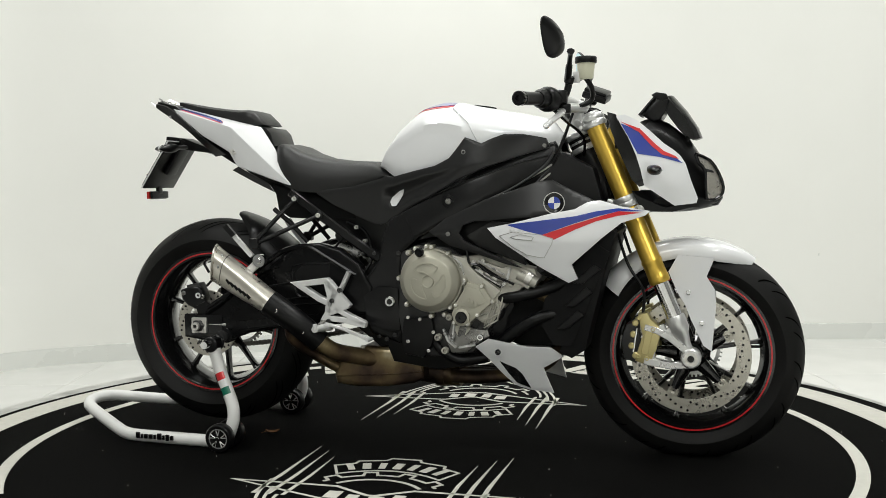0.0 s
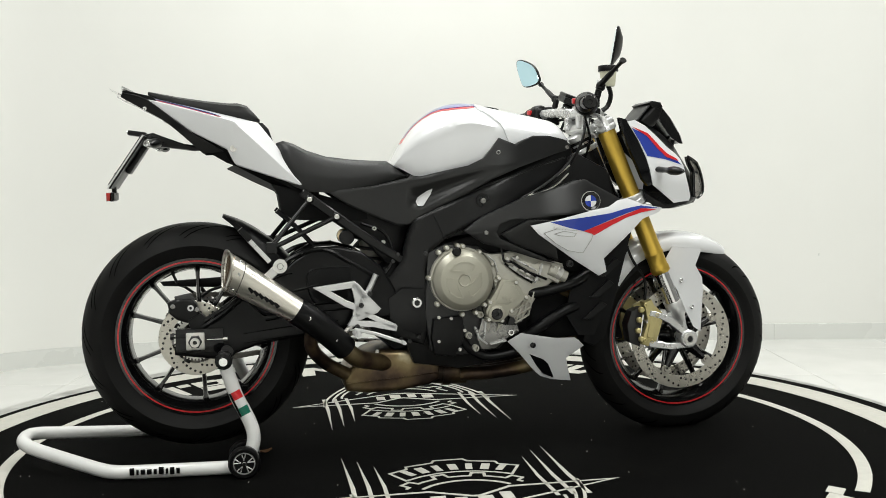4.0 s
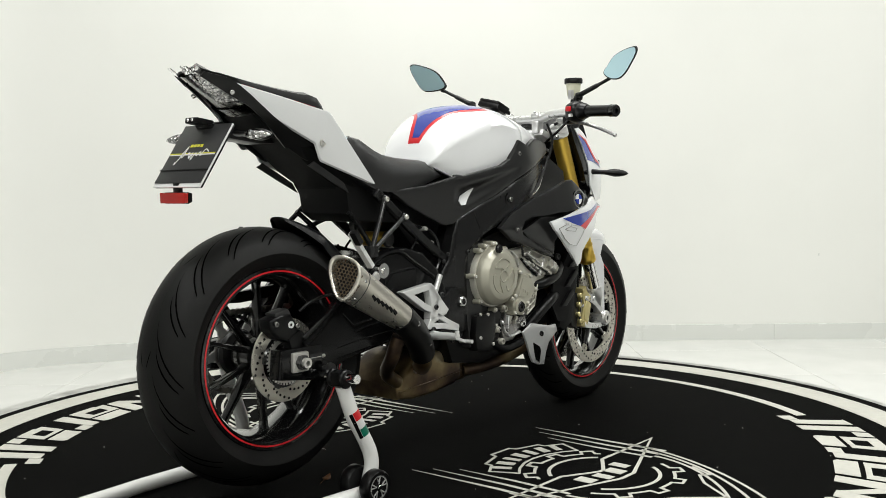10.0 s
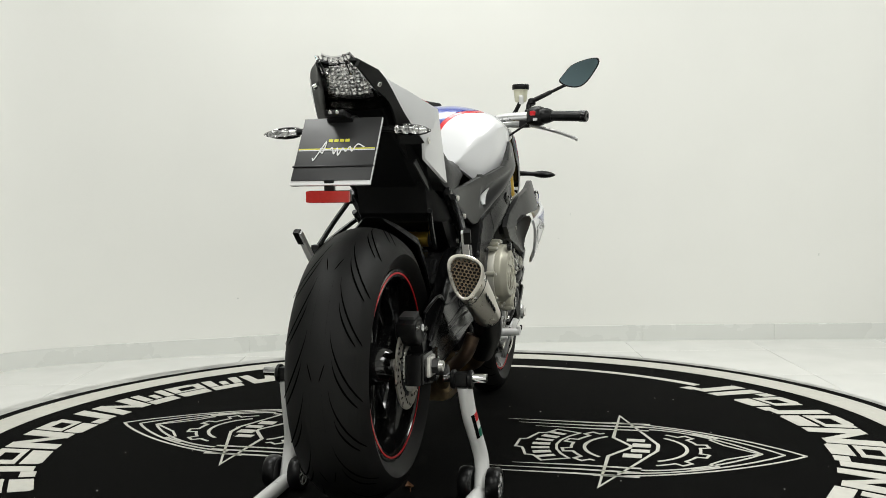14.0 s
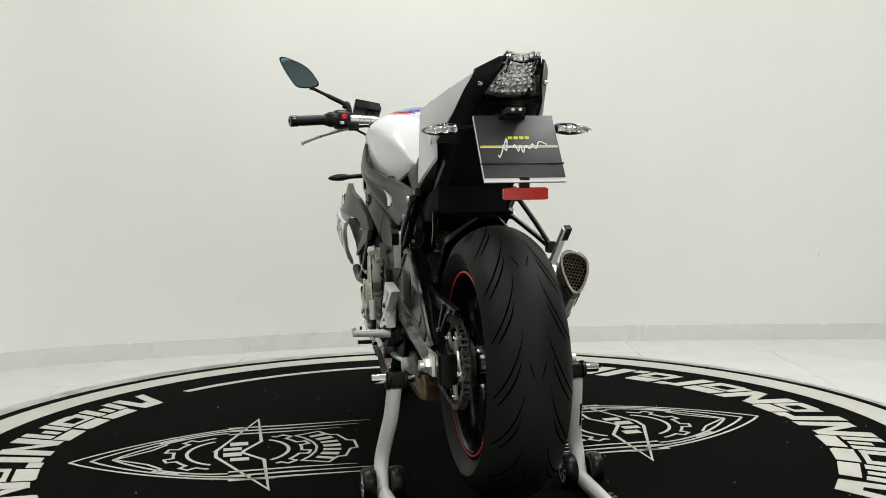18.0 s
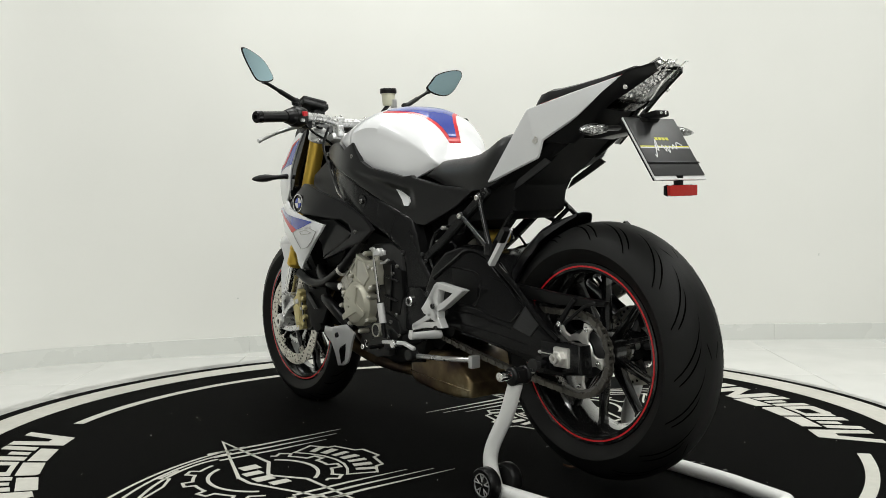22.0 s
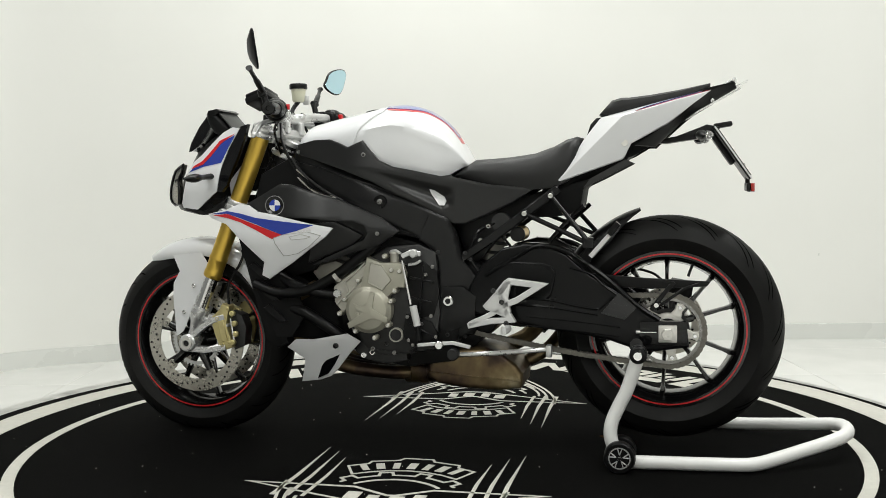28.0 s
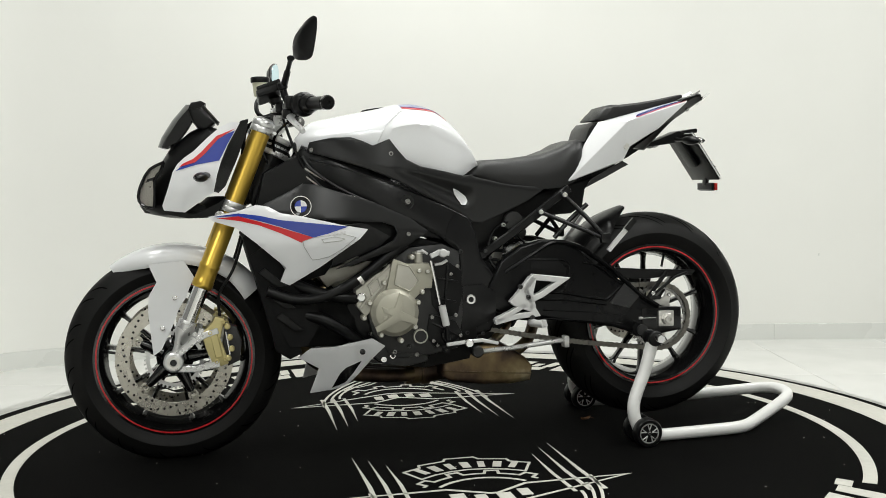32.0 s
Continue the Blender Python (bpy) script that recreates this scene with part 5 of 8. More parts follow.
            for k in (-0.008, 0.008):
                part("clamp_bolt", hex_bolt((f.x - 0.028 + k * 0.4, s * 0.122, f.z - 0.010 + k), (0, s, 0), 0.0055, 0.008), M_CHROME, tc)
        if sx < 0.1:
            for s in (-1, 1):
                f = fork_at(0.018, s * 0.104)
                cap = part("fork_cap", lathe([(0, -0.010), (0.020, -0.010), (0.024, -0.006), (0.025, 0.010), (0, 0.010)], f, ax, 28, closed=False), M_ALU, BIKE, "silver fork cap")
                part("cap_hex", disc_solid(f - ax * 0.013, ax, 0.009, 0.010, 0.001, 6), M_GLOSSB, cap)
    c0, c1 = fork_at(0.06) + Vector((-0.055, 0, -0.015)), fork_at(0.36) + Vector((-0.045, 0, -0.015))
    nd = (c1 - c0).normalized()
    for k, (rr, hh) in enumerate(((0.036, 0.009), (0.032, 0.006), (0.038, 0.008))):
        part("steering_collar", disc_solid(c0 + nd * (0.002 + 0.021 * k), nd, rr + 0.010, hh * 2, 0.003, 32), M_ALU, BIKE, "silver steering stem collar")
    part("steering_neck", tube([c0, c1], 0.042, 20), M_FRAME, BIKE)
    for s in (-1, 1):
        # fork clamp bolts low on the clamp
        q = fork_at(0.385, s * 0.125)
        part("clamp_lug", disc_solid((q.x + 0.03, q.y, q.z - 0.012), (0, 1, 0), 0.014, 0.03, 0.003, 18), M_ALU, BIKE)
    # bar clamps
    for s in (-1, 1):
        part("bar_riser", box(0.446, s * 0.058, 0.946, 0.036, 0.028, 0.044, 0.009, None, 3), M_ALU, BIKE, "silver handlebar clamp")
    part("ignition_lock", disc_solid((0.47, 0, 0.955), (0.35, 0, 1), 0.022, 0.03, 0.003, 20), M_DARKM, BIKE)
    bar = [(0.388, 0.262, 0.984), (0.41, 0.20, 0.986), (0.436, 0.12, 0.984), (0.446, 0.07, 0.974), (0.447, 0.0, 0.973)]
    bar = bar + [(x, -y, z) for x, y, z in bar[-2::-1]]
    part("handlebar", tube(bar, 0.0145, 16, 6), M_ALU, BIKE, "silver tapered handlebar")
    for s in (-1, 1):
        a, b = Vector((0.385, s * 0.265, 0.984)), Vector((0.354, s * 0.392, 0.977))
        d = (b - a).normalized()
        n = (b - a).length
        prof = [(0, 0), (0.020, 0), (0.020, 0.006), (0.0165, 0.008)]
        for k in range(10):
            prof += [(0.0172, 0.012 + k * (n - 0.02) / 10), (0.0163, 0.014 + k * (n - 0.02) / 10 + 0.004)]
        prof += [(0.0185, n - 0.004), (0.0185, n), (0, n)]
        part("grip", lathe(prof, a, d, 20, closed=False), M_BLACK, BIKE, "black rubber handlebar grip")
        part("bar_end", lathe([(0.0, 0), (0.0175, 0), (0.0185, 0.004), (0.0185, 0.016), (0.016, 0.019), (0.007, 0.019), (0.006, 0.012), (0, 0.012)], b, d, 20, closed=False), M_GLOSSB, BIKE)
        part("throttle_drum", lathe([(0, -0.004), (0.024, -0.004), (0.026, 0.004), (0.025, 0.014), (0.019, 0.030), (0, 0.030)], a, d, 24, closed=False), M_BLACK, BIKE, "black flared grip collar")
        m = Matrix.Rotation(radians(s * 14), 4, "Z")
        sw = part("switch_box", box(0.395, s * 0.236, 0.984, 0.052, 0.052, 0.054, 0.019, m, 4), M_BLACK, BIKE, "black handlebar switch housing")
        part("switch_drum", lathe([(0, -0.026), (0.026, -0.026), (0.031, -0.020), (0.033, -0.004), (0.033, 0.008), (0.029, 0.020), (0.024, 0.024), (0, 0.024)], (0.396, s * 0.243, 0.984), d, 32, closed=False), M_BLACK, sw)
        part("red_switch", box(0.364, s * 0.232, 0.992, 0.012, 0.018, 0.016, 0.004, m), M_RED, sw, "red switch")
        part("grey_switch", box(0.364, s * 0.240, 0.972, 0.010, 0.014, 0.010, 0.003, m), M_ALU, sw, "grey switch")
        # lever
        lv = smooth_line([(0.425, s * 0.205, 0.958), (0.432, s * 0.25, 0.948), (0.425, s * 0.31, 0.930), (0.412, s * 0.365, 0.909)], 6)
        nn = len(lv)
        bm = sweep(lv, lambda i: circle2(0.0115 - 0.0035 * i / nn, 10, 0.0058))
        bm = disc_solid((0.412, s * 0.367, 0.908), (0, 1, -0.35), 0.0075, 0.010, 0.003, 14, bm)
        part("hand_lever", bm, M_ALU, BIKE, "silver hand lever")
        part("lever_perch", box(0.43, s * 0.195, 0.962, 0.04, 0.035, 0.026, 0.006), M_BLACK, BIKE)
    # master cylinder, banjo bolts and the loops of hose and cable round the bars
    part("master_cylinder", tube([(0.432, -0.205, 0.962), (0.468, -0.150, 0.965), (0.476, -0.128, 0.966)], 0.013, 14), M_ALU, BIKE, "silver radial brake master cylinder")
    part("banjo_bolt", disc_solid((0.480, -0.122, 0.967), (0.2, 1, 0), 0.008, 0.020, 0.002, 12), M_CHROME, BIKE)
    for pts, rr in (([(0.48, -0.12, 0.967), (0.515, -0.085, 0.955), (0.525, -0.06, 0.90), (0.52, -0.05, 0.82)], 0.0045), ([(0.43, 0.19, 0.962), (0.475, 0.13, 0.965), (0.515, 0.08, 0.94), (0.50, 0.05, 0.88), (0.47, 0.03, 0.80)], 0.0045),
                    ([(0.40, 0.21, 0.962), (0.44, 0.15, 0.935), (0.465, 0.07, 0.90), (0.46, 0.03, 0.84)], 0.004), ([(0.40, -0.21, 0.962), (0.43, -0.15, 0.93), (0.465, -0.07, 0.89), (0.46, -0.03, 0.83)], 0.004), ([(0.50, 0.04, 0.96), (0.54, 0.02, 0.93), (0.55, 0.0, 0.86)], 0.006)):
        part("control_hose", tube(pts, rr, 8, 7), M_GLOSSB, BIKE, "black control hose")
    for s in (-1, 1):
        part("bar_clamp_cap", box(0.446, s * 0.058, 0.983, 0.040, 0.030, 0.018, 0.008, None, 3), M_ALU, BIKE, "silver bar clamp cap")
        for k in (-0.012, 0.012):
            part("clamp_bolt", disc_solid((0.446 + k * 1.15, s * 0.058, 0.993), (0, 0, 1), 0.0050, 0.006, 0.001, 10), M_CHROME, BIKE)
    # brake fluid reservoir on the right, with its bracket and hose
    rc = Vector((0.486, -0.172, 1.065))
    res = part("fluid_reservoir", lathe([(0, -0.026), (0.017, -0.026), (0.020, -0.022), (0.024, 0.016), (0, 0.016)], rc, (0, 0.0, 1), 28, closed=False), M_RESERV, BIKE, "cream plastic brake fluid reservoir with black cap")
    part("reservoir_cap", lathe([(0, 0.016), (0.028, 0.016), (0.029, 0.018), (0.029, 0.030), (0.027, 0.033), (0, 0.033)], rc, (0, 0, 1), 28, closed=False), M_BLACK, res)
    part("reservoir_bracket", box(0.462, -0.178, 1.045, 0.018, 0.014, 0.03, 0.003), M_ALU, res)
    part("reservoir_hose", tube([(0.486, -0.172, 1.042), (0.50, -0.155, 1.015), (0.495, -0.14, 0.985), (0.46, -0.17, 0.965)], 0.007, 10), M_BLACK, res)
    # control unit on the left bar
    tilt = pose(0, 0, 0, 12, 20, 0)
    unit = part("bar_control_unit", box(0.477, 0.142, 1.020, 0.074, 0.092, 0.020, 0.006, tilt), M_BLACK, BIKE, "black box-shaped control unit")
    part("unit_lid", box(0.480, 0.142, 1.034, 0.068, 0.086, 0.012, 0.005, tilt), M_BLACK, unit)
    part("unit_boss", disc_solid((0.462, 0.135, 1.004), (0.2, 0.1, 1), 0.016, 0.020, 0.004, 18), M_BLACK, unit)
    part("control_bracket", box(0.452, 0.125, 0.985, 0.02, 0.03, 0.04, 0.004), M_BLACK, BIKE)
    # mirrors
    for s, out in ((-1, [(0.441, 1.164), (0.443, 1.150), (0.430, 1.128), (0.407, 1.096), (0.387, 1.080), (0.367, 1.076), (0.344, 1.079), (0.320, 1.089), (0.309, 1.099), (0.310, 1.108), (0.323, 1.121), (0.342, 1.145), (0.364, 1.157), (0.403, 1.167), (0.432, 1.169)]),
                   (1, [(0.437, 1.179), (0.432, 1.185), (0.420, 1.186), (0.395, 1.179), (0.357, 1.164), (0.335, 1.147), (0.317, 1.122), (0.308, 1.107), (0.311, 1.097), (0.325, 1.092), (0.350, 1.088), (0.375, 1.088), (0.390, 1.096), (0.410, 1.125), (0.428, 1.155)])):
        out = chaikin(out, 1)
        cy = sum(p[0] for p in out) / len(out)
        cz = sum(p[1] for p in out) / len(out)

        def face_x(y, z):
            return (0.408 - 0.43 * (y - 0.345) if s > 0 else 0.437 - 0.29 * (y - 0.345)) + 0.15 * (z - 1.12)

        rings = []
        for sc, dx in ((1.0, -0.002), (1.03, 0.002), (0.97, 0.006), (0.5, 0.020), (0.15, 0.023)):
            rings.append([(face_x(cy + (y - cy) * sc, cz + (z - cz) * sc) + dx, s * (cy + (y - cy) * sc), cz + (z - cz) * sc) for y, z in out])
        hs = part("mirror_housing", loft(rings), M_BLACK, BIKE, "black pointed mirror with blue-tinted glass", 22)
        bm = bmesh.new()
        f = bm.faces.new([bm.verts.new((face_x(cy + (y - cy) * 0.95, cz + (z - cz) * 0.95) - 0.0032, s * (cy + (y - cy) * 0.95), cz + (z - cz) * 0.95)) for y, z in out])
        ret = bmesh.ops.extrude_face_region(bm, geom=[f])
        for g in ret["geom"]:
            if isinstance(g, bmesh.types.BMVert):
                g.co.x += 0.0025
        part("mirror_glass", bm, M_MIRROR, hs, "blue-tinted mirror glass")
        fx = 0.024 if s < 0 else 0.0
        head, foot = Vector((0.434 + fx * 1.5, s * 0.336, 1.094)), Vector((0.444, s * 0.216, 1.037))
        line = [head.lerp(foot, f) for f in (0, 0.12, 0.45, 0.5, 0.9, 1.0)]
        fat = (0.010, 0.0062, 0.0065, 0.0088, 0.0095, 0.0085)
        stem = part("mirror_stem", sweep(line, lambda i: circle2(fat[i], 12, fat[i] * 0.85)), M_BLACK, BIKE, "black mirror stem")
        part("stem_elbow", tube([foot + (head - foot) * 0.06, foot, (0.446, s * 0.208, 1.028), (0.440, s * 0.206, 1.005), (0.430, s * 0.208, 0.985)], 0.0095, 12, 4), M_BLACK, stem)
        part("stem_ball", disc_solid(foot + Vector((0.004, 0, -0.002)), (0.3, 0, 1), 0.013, 0.022, 0.004, 18), M_BLACK, stem)
        part("mirror_clamp", box(0.425, s * 0.212, 0.992, 0.036, 0.03, 0.034, 0.006), M_BLACK, BIKE)


def y_head(x, z):
    w = smooth_table(x, [(0.55, 0.150), (0.60, 0.146), (0.68, 0.132), (0.76, 0.108), (0.82, 0.078), (0.86, 0.05)])
    return w - 0.16 * max(0, z - 0.82) - 0.20 * max(0, 0.76 - z)


HEAD_PANEL = [(0.560, 0.942), (0.583, 0.946), (0.615, 0.930), (0.648, 0.902), (0.686, 0.866), (0.712, 0.848), (0.729, 0.832), (0.742, 0.811), (0.755, 0.769), (0.773, 0.719), (0.769, 0.706), (0.713, 0.700), (0.635, 0.755), (0.625, 0.800), (0.614, 0.835), (0.593, 0.884)]
HEAD_BLUE = [(0.573, 0.922), (0.622, 0.901), (0.654, 0.864), (0.683, 0.839), (0.712, 0.831), (0.735, 0.813), (0.677, 0.830), (0.618, 0.840), (0.596, 0.882)]
HEAD_RED = [(0.572, 0.927), (0.623, 0.907), (0.664, 0.865), (0.686, 0.846), (0.716, 0.832), (0.724, 0.824), (0.682, 0.836), (0.654, 0.860), (0.620, 0.898)]
HEAD_TRIM = [(0.536, 0.954), (0.558, 0.948), (0.584, 0.906), (0.616, 0.848), (0.643, 0.771), (0.642, 0.758), (0.622, 0.752), (0.603, 0.771), (0.568, 0.849), (0.545, 0.910)]


def headlight():
    pn = mirrored("headlight_panel", HEAD_PANEL, y_head, M_WHITE, "white headlight fairing side with blue and red stripe", 0.005)
    mirrored("blue_stripe", HEAD_BLUE, y_head, M_BLUE, "", 0.001, off=0.0012, parent=pn)
    mirrored("red_stripe", HEAD_RED, y_head, M_RED, "", 0.001, off=0.0022, parent=pn)
    mirrored("fork_trim", HEAD_TRIM, lambda x, z: y_head(x, z) - 0.004, M_GLOSSB, "gloss black trim behind the headlight panel", 0.02)
    # black centre cowl between the panels
    prof = [(0.598, 0.926), (0.652, 0.945), (0.694, 0.925), (0.745, 0.880), (0.781, 0.816), (0.815, 0.769), (0.828, 0.718), (0.815, 0.698), (0.762, 0.685), (0.682, 0.690), (0.689, 0.716), (0.745, 0.732), (0.754, 0.783), (0.703, 0.843), (0.652, 0.885)]
    prof = [(x + 0.010 * max(0.0, min(1.0, (x - 0.72) / 0.06)), z) for x, z in prof]
    rings = []
    for k in range(9):
        f = -1 + k / 4
        w = 0.118
        rings.append([(x - 0.075 * f * f * max(0, (x - 0.60) / 0.22), f * min(w, y_head(x, z) - 0.006), z - 0.03 * f * f * max(0, (z - 0.82) / 0.1)) for x, z in prof])
    part("headlight_cowl", loft(rings), M_BLACK, BIKE, "matt black headlight cowl", 40)
    # lower black lip
    lip = [(0.652, 0.741), (0.672, 0.725), (0.737, 0.695), (0.810, 0.704), (0.825, 0.721), (0.828, 0.708), (0.808, 0.694), (0.754, 0.683), (0.679, 0.685)]
    rings = []
    for k in range(9):
        f = -1 + k / 4
        rings.append([(x - 0.05 * f * f, f * (y_head(x, z) + 0.004), z) for x, z in lip])
    part("chin_lip", loft(rings), M_BLACK, BIKE, "", 40)
    for s in (-1, 1):
        # headlamp: a bright reflector behind a clear lens that wraps the nose
        o = [(0.766, 0.838), (0.776, 0.812), (0.792, 0.790), (0.795, 0.716), (0.829, 0.722), (0.839, 0.746), (0.827, 0.784), (0.804, 0.820)]

        def y_lens(x, z):
            return lerp_table(x, [(0.74, 0.096), (0.762, 0.090), (0.79, 0.074), (0.82, 0.054), (0.84, 0.036)])
        lamp = part("headlamp", panel(o, lambda x, z: y_lens(x, z) - 0.002, 0.02, 0.012, s), M_STEEL, BIKE, "clear headlamp with steel-grey reflector")
        part("headlamp_bezel", tube([(x, s * (y_lens(x, z) + 0.003), z) for x, z in o + o[:1]], 0.0042, 8, 2), M_GLOSSB, lamp, "gloss black lamp bezel")
        part("headlamp_divider", panel([(0.770, 0.806), (0.812, 0.792), (0.814, 0.786), (0.784, 0.791)], lambda x, z: y_lens(x, z) - 0.0005, 0.003, 0.012, s), M_DARKM, lamp)
        part("headlamp_lens", panel(o, lambda x, z: y_lens(x, z) + 0.005, 0.002, 0.012, s, rim=0.004, drop=0.003), M_CLEAR, lamp).visible_shadow = False
        # slim black turn signal on a short stalk
        a, b = Vector((0.655, s * 0.135, 0.800)), Vector((0.674, s * 0.262, 0.792))
        line = [a.lerp(b, t) for t in (0, 0.12, 0.3, 0.42, 0.5, 0.62, 0.75, 0.88, 0.96, 1.0)]
        rad = (0.011, 0.010, 0.009, 0.010, 0.013, 0.0155, 0.0145, 0.011, 0.006, 0.001)
        ts = part("turn_signal", sweep(line, lambda i: circle2(rad[i] * 1.25, 12, rad[i] * 0.85)), M_BLACK, BIKE, "black slim front turn signal")
        part("signal_lens", sweep([q + Vector((0.006, 0, 0)) for q in line[4:9]], lambda i: circle2((0.010, 0.0135, 0.0125, 0.009, 0.004)[i], 10, (0.008, 0.0105, 0.0095, 0.007, 0.003)[i])), M_SMOKE, ts)
    # instrument cluster
    house = prism([(0.625, 0.946), (0.645, 0.969), (0.666, 0.992), (0.682, 0.998), (0.699, 0.985), (0.689, 0.958), (0.672, 0.932), (0.652, 0.925)], -0.068, 0.068, 0.010, 3)
    cl = part("instrument_cluster", house, M_BLACK, BIKE, "black instrument cluster with dark dial")
    part("cluster_screen", prism([(0.613, 0.948), (0.637, 0.976), (0.662, 1.004), (0.666, 1.000), (0.640, 0.972), (0.618, 0.946)], -0.064, 0.064, 0.002), M_DARKM, cl, "dark dial face behind clear glass")
    part("cluster_bezel", prism([(0.649, 1.000), (0.662, 1.007), (0.689, 1.002), (0.696, 0.988), (0.679, 0.982), (0.662, 0.989)], -0.070, 0.070, 0.003), M_BLACK, cl)
    rows = []
    for k in range(7):
        f = -1 + k / 3
        o = [(0.696, 0.975), (0.706, 1.000), (0.743, 0.957), (0.774, 0.909), (0.784, 0.882), (0.774, 0.883), (0.747, 0.901), (0.736, 0.914), (0.716, 0.941)]
        rows.append([(x - 0.018 * f * f, f * (0.062 - 0.10 * max(0, 0.98 - z)), z - 0.004 * f * f) for x, z in o])
    part("fly_screen", loft(rows), M_GLOSSB, BIKE, "small gloss black fly screen", 40)
    part("screen_stay", tube(R3([(0.745, 0.891), (0.740, 0.871), (0.726, 0.854)], 0.03), 0.006, 8), M_BLACK, BIKE)
    part("screen_stay", tube(R3([(0.745, 0.891), (0.740, 0.871), (0.726, 0.854)], -0.03), 0.006, 8), M_BLACK, BIKE)


def R3(pts, y):
    return [(x, y, z) for x, z in pts]


front_end()
headlight()

# ---- engine, frame parts and cooling ----

def engine():
    dark = prism([(-0.068, 0.594), (0.059, 0.617), (0.227, 0.606), (0.413, 0.569), (0.473, 0.635), (0.524, 0.702), (0.499, 0.804), (0.407, 0.852), (0.229, 0.787), (0.043, 0.701), (-0.076, 0.641), (-0.111, 0.561), (-0.131, 0.374), (-0.083, 0.254), (0.053, 0.234), (0.189, 0.257), (0.275, 0.333), (0.277, 0.469)], -0.125, 0.125, 0.01)
    part("airbox_block", dark, M_BLACK, BIKE, "black airbox and inner covers")
    case = prism([(-0.046, 0.575), (0.005, 0.599), (0.100, 0.591), (0.160, 0.555), (0.219, 0.487), (0.229, 0.415), (0.209, 0.342), (0.164, 0.292), (0.048, 0.278), (-0.040, 0.295), (-0.056, 0.396)], -0.158, 0.165, 0.012)
    part("crankcase", case, M_DARKM, BIKE, "dark engine crankcase")
    # cylinder block and head lean forwards
    cyl = prism([(0.125, 0.566), (0.219, 0.574), (0.287, 0.548), (0.346, 0.534), (0.354, 0.505), (0.309, 0.478), (0.270, 0.442), (0.217, 0.368), (0.177, 0.393), (0.146, 0.457)], -0.178, 0.05, 0.008)
    part("cylinder_block", cyl, M_ENGINE, BIKE, "grey cast cylinder block and head")
    for s in (-1, 1):
        bm = stroke([(0.171, 0.549), (0.218, 0.526), (0.286, 0.487)], 0.012, s * 0.176, s * 0.186)
        bm = stroke([(0.159, 0.521), (0.184, 0.489), (0.217, 0.456), (0.249, 0.423)], 0.008, s * 0.176, s * 0.184, bm=bm)
        part("casting_rib", bm, M_ENGINE, BIKE)
        if s > 0:
            continue
        q = [(0.330, 0.507)][0]
        part("coolant_spigot", tube([(q[0] - 0.03, s * 0.182, q[1] + 0.012), (q[0] + 0.022, s * 0.182, q[1] - 0.012)], 0.017, 14), M_ENGINE, BIKE)
    # right side: clutch cover
    c = (0.050, 0.498)
    cov = lathe([(0, 0.0), (0.066, 0.0), (0.070, 0.002), (0.074, 0.008), (0.083, 0.014), (0.086, 0.020), (0.086, 0.055), (0, 0.055)], (c[0], -0.212, c[1]), (0, 1, 0), 64, closed=False)
    cc = part("clutch_cover", cov, M_COVER, BIKE, "round bronze-grey clutch cover")
    bm = lathe([(0.0145, -0.0015), (0.0168, -0.0025), (0.0182, 0.0), (0.0182, 0.004), (0.0145, 0.004)], (c[0], -0.2125, c[1]), (0, 1, 0), 32)
    for k in range(3):
        b0 = 100 + 120 * k

        def at(r, a):
            return (c[0] + r * math.cos(radians(b0 + a)), c[1] + r * math.sin(radians(b0 + a)))
        bm = stroke([at(0.050, 44), at(0.0515, 22), at(0.052, 0), at(0.0515, -22), at(0.050, -46)], 0.0034, -0.2118, -0.2142, bm=bm, r=0)
        bm = stroke([at(0.050, 44), at(0.043, 41), at(0.036, 32), at(0.028, 14), at(0.0205, -12)], 0.0040, -0.2118, -0.2150, bm=bm, r=0)
        bm = stroke([at(0.050, -46), at(0.040, -50), at(0.030, -47)], 0.0030, -0.2118, -0.2138, bm=bm, r=0)
    part("cover_rib", bm, M_COVER, cc)
    for q in [(-0.016, 0.575), (0.039, 0.593), (0.053, 0.591), (0.100, 0.574), (0.138, 0.539), (0.146, 0.491), (0.154, 0.496), (0.112, 0.424), (0.088, 0.402), (0.049, 0.398), (-0.022, 0.429), (-0.044, 0.503), (0.007, 0.587)]:
        b = disc_solid((q[0], -0.160, q[1]), (0, 1, 0), 0.0075, 0.046, 0.002, 14)
        lug = part("cover_lug", b, M_COVER, cc)
        part("cover_bolt", hex_bolt((q[0], -0.1845, q[1]), (0, -1, 0), 0.0045, 0.004), M_DISC, lug)
    part("cover_flange", lathe([(0.060, -0.012), (0.090, -0.012), (0.0915, -0.010), (0.0915, 0.012), (0.060, 0.012)], (c[0], -0.165, c[1]), (0, 1, 0), 64), M_ENGINE, cc)
    q = [(0.028, 0.579)][0]
    part("oil_filler", disc_solid((q[0], -0.212, q[1]), (0, 1, 0), 0.013, 0.012, 0.003, 20), M_GLOSSB, cc, "black oil filler cap")
    # right side: ignition cover ahead of the clutch
    igo = [(0.158, 0.497), (0.203, 0.486), (0.232, 0.443), (0.191, 0.407), (0.161, 0.377), (0.122, 0.380), (0.113, 0.407), (0.125, 0.438), (0.146, 0.470)]
    igc = part("ignition_cover", prism(igo, -0.198, -0.15, 0.005), M_COVER, BIKE, "bronze-grey ignition cover")
    part("cover_field", prism([(0.163, 0.485), (0.195, 0.477), (0.215, 0.442), (0.176, 0.424), (0.138, 0.430), (0.152, 0.465)], -0.2005, -0.195, 0.0025), M_COVER, igc)
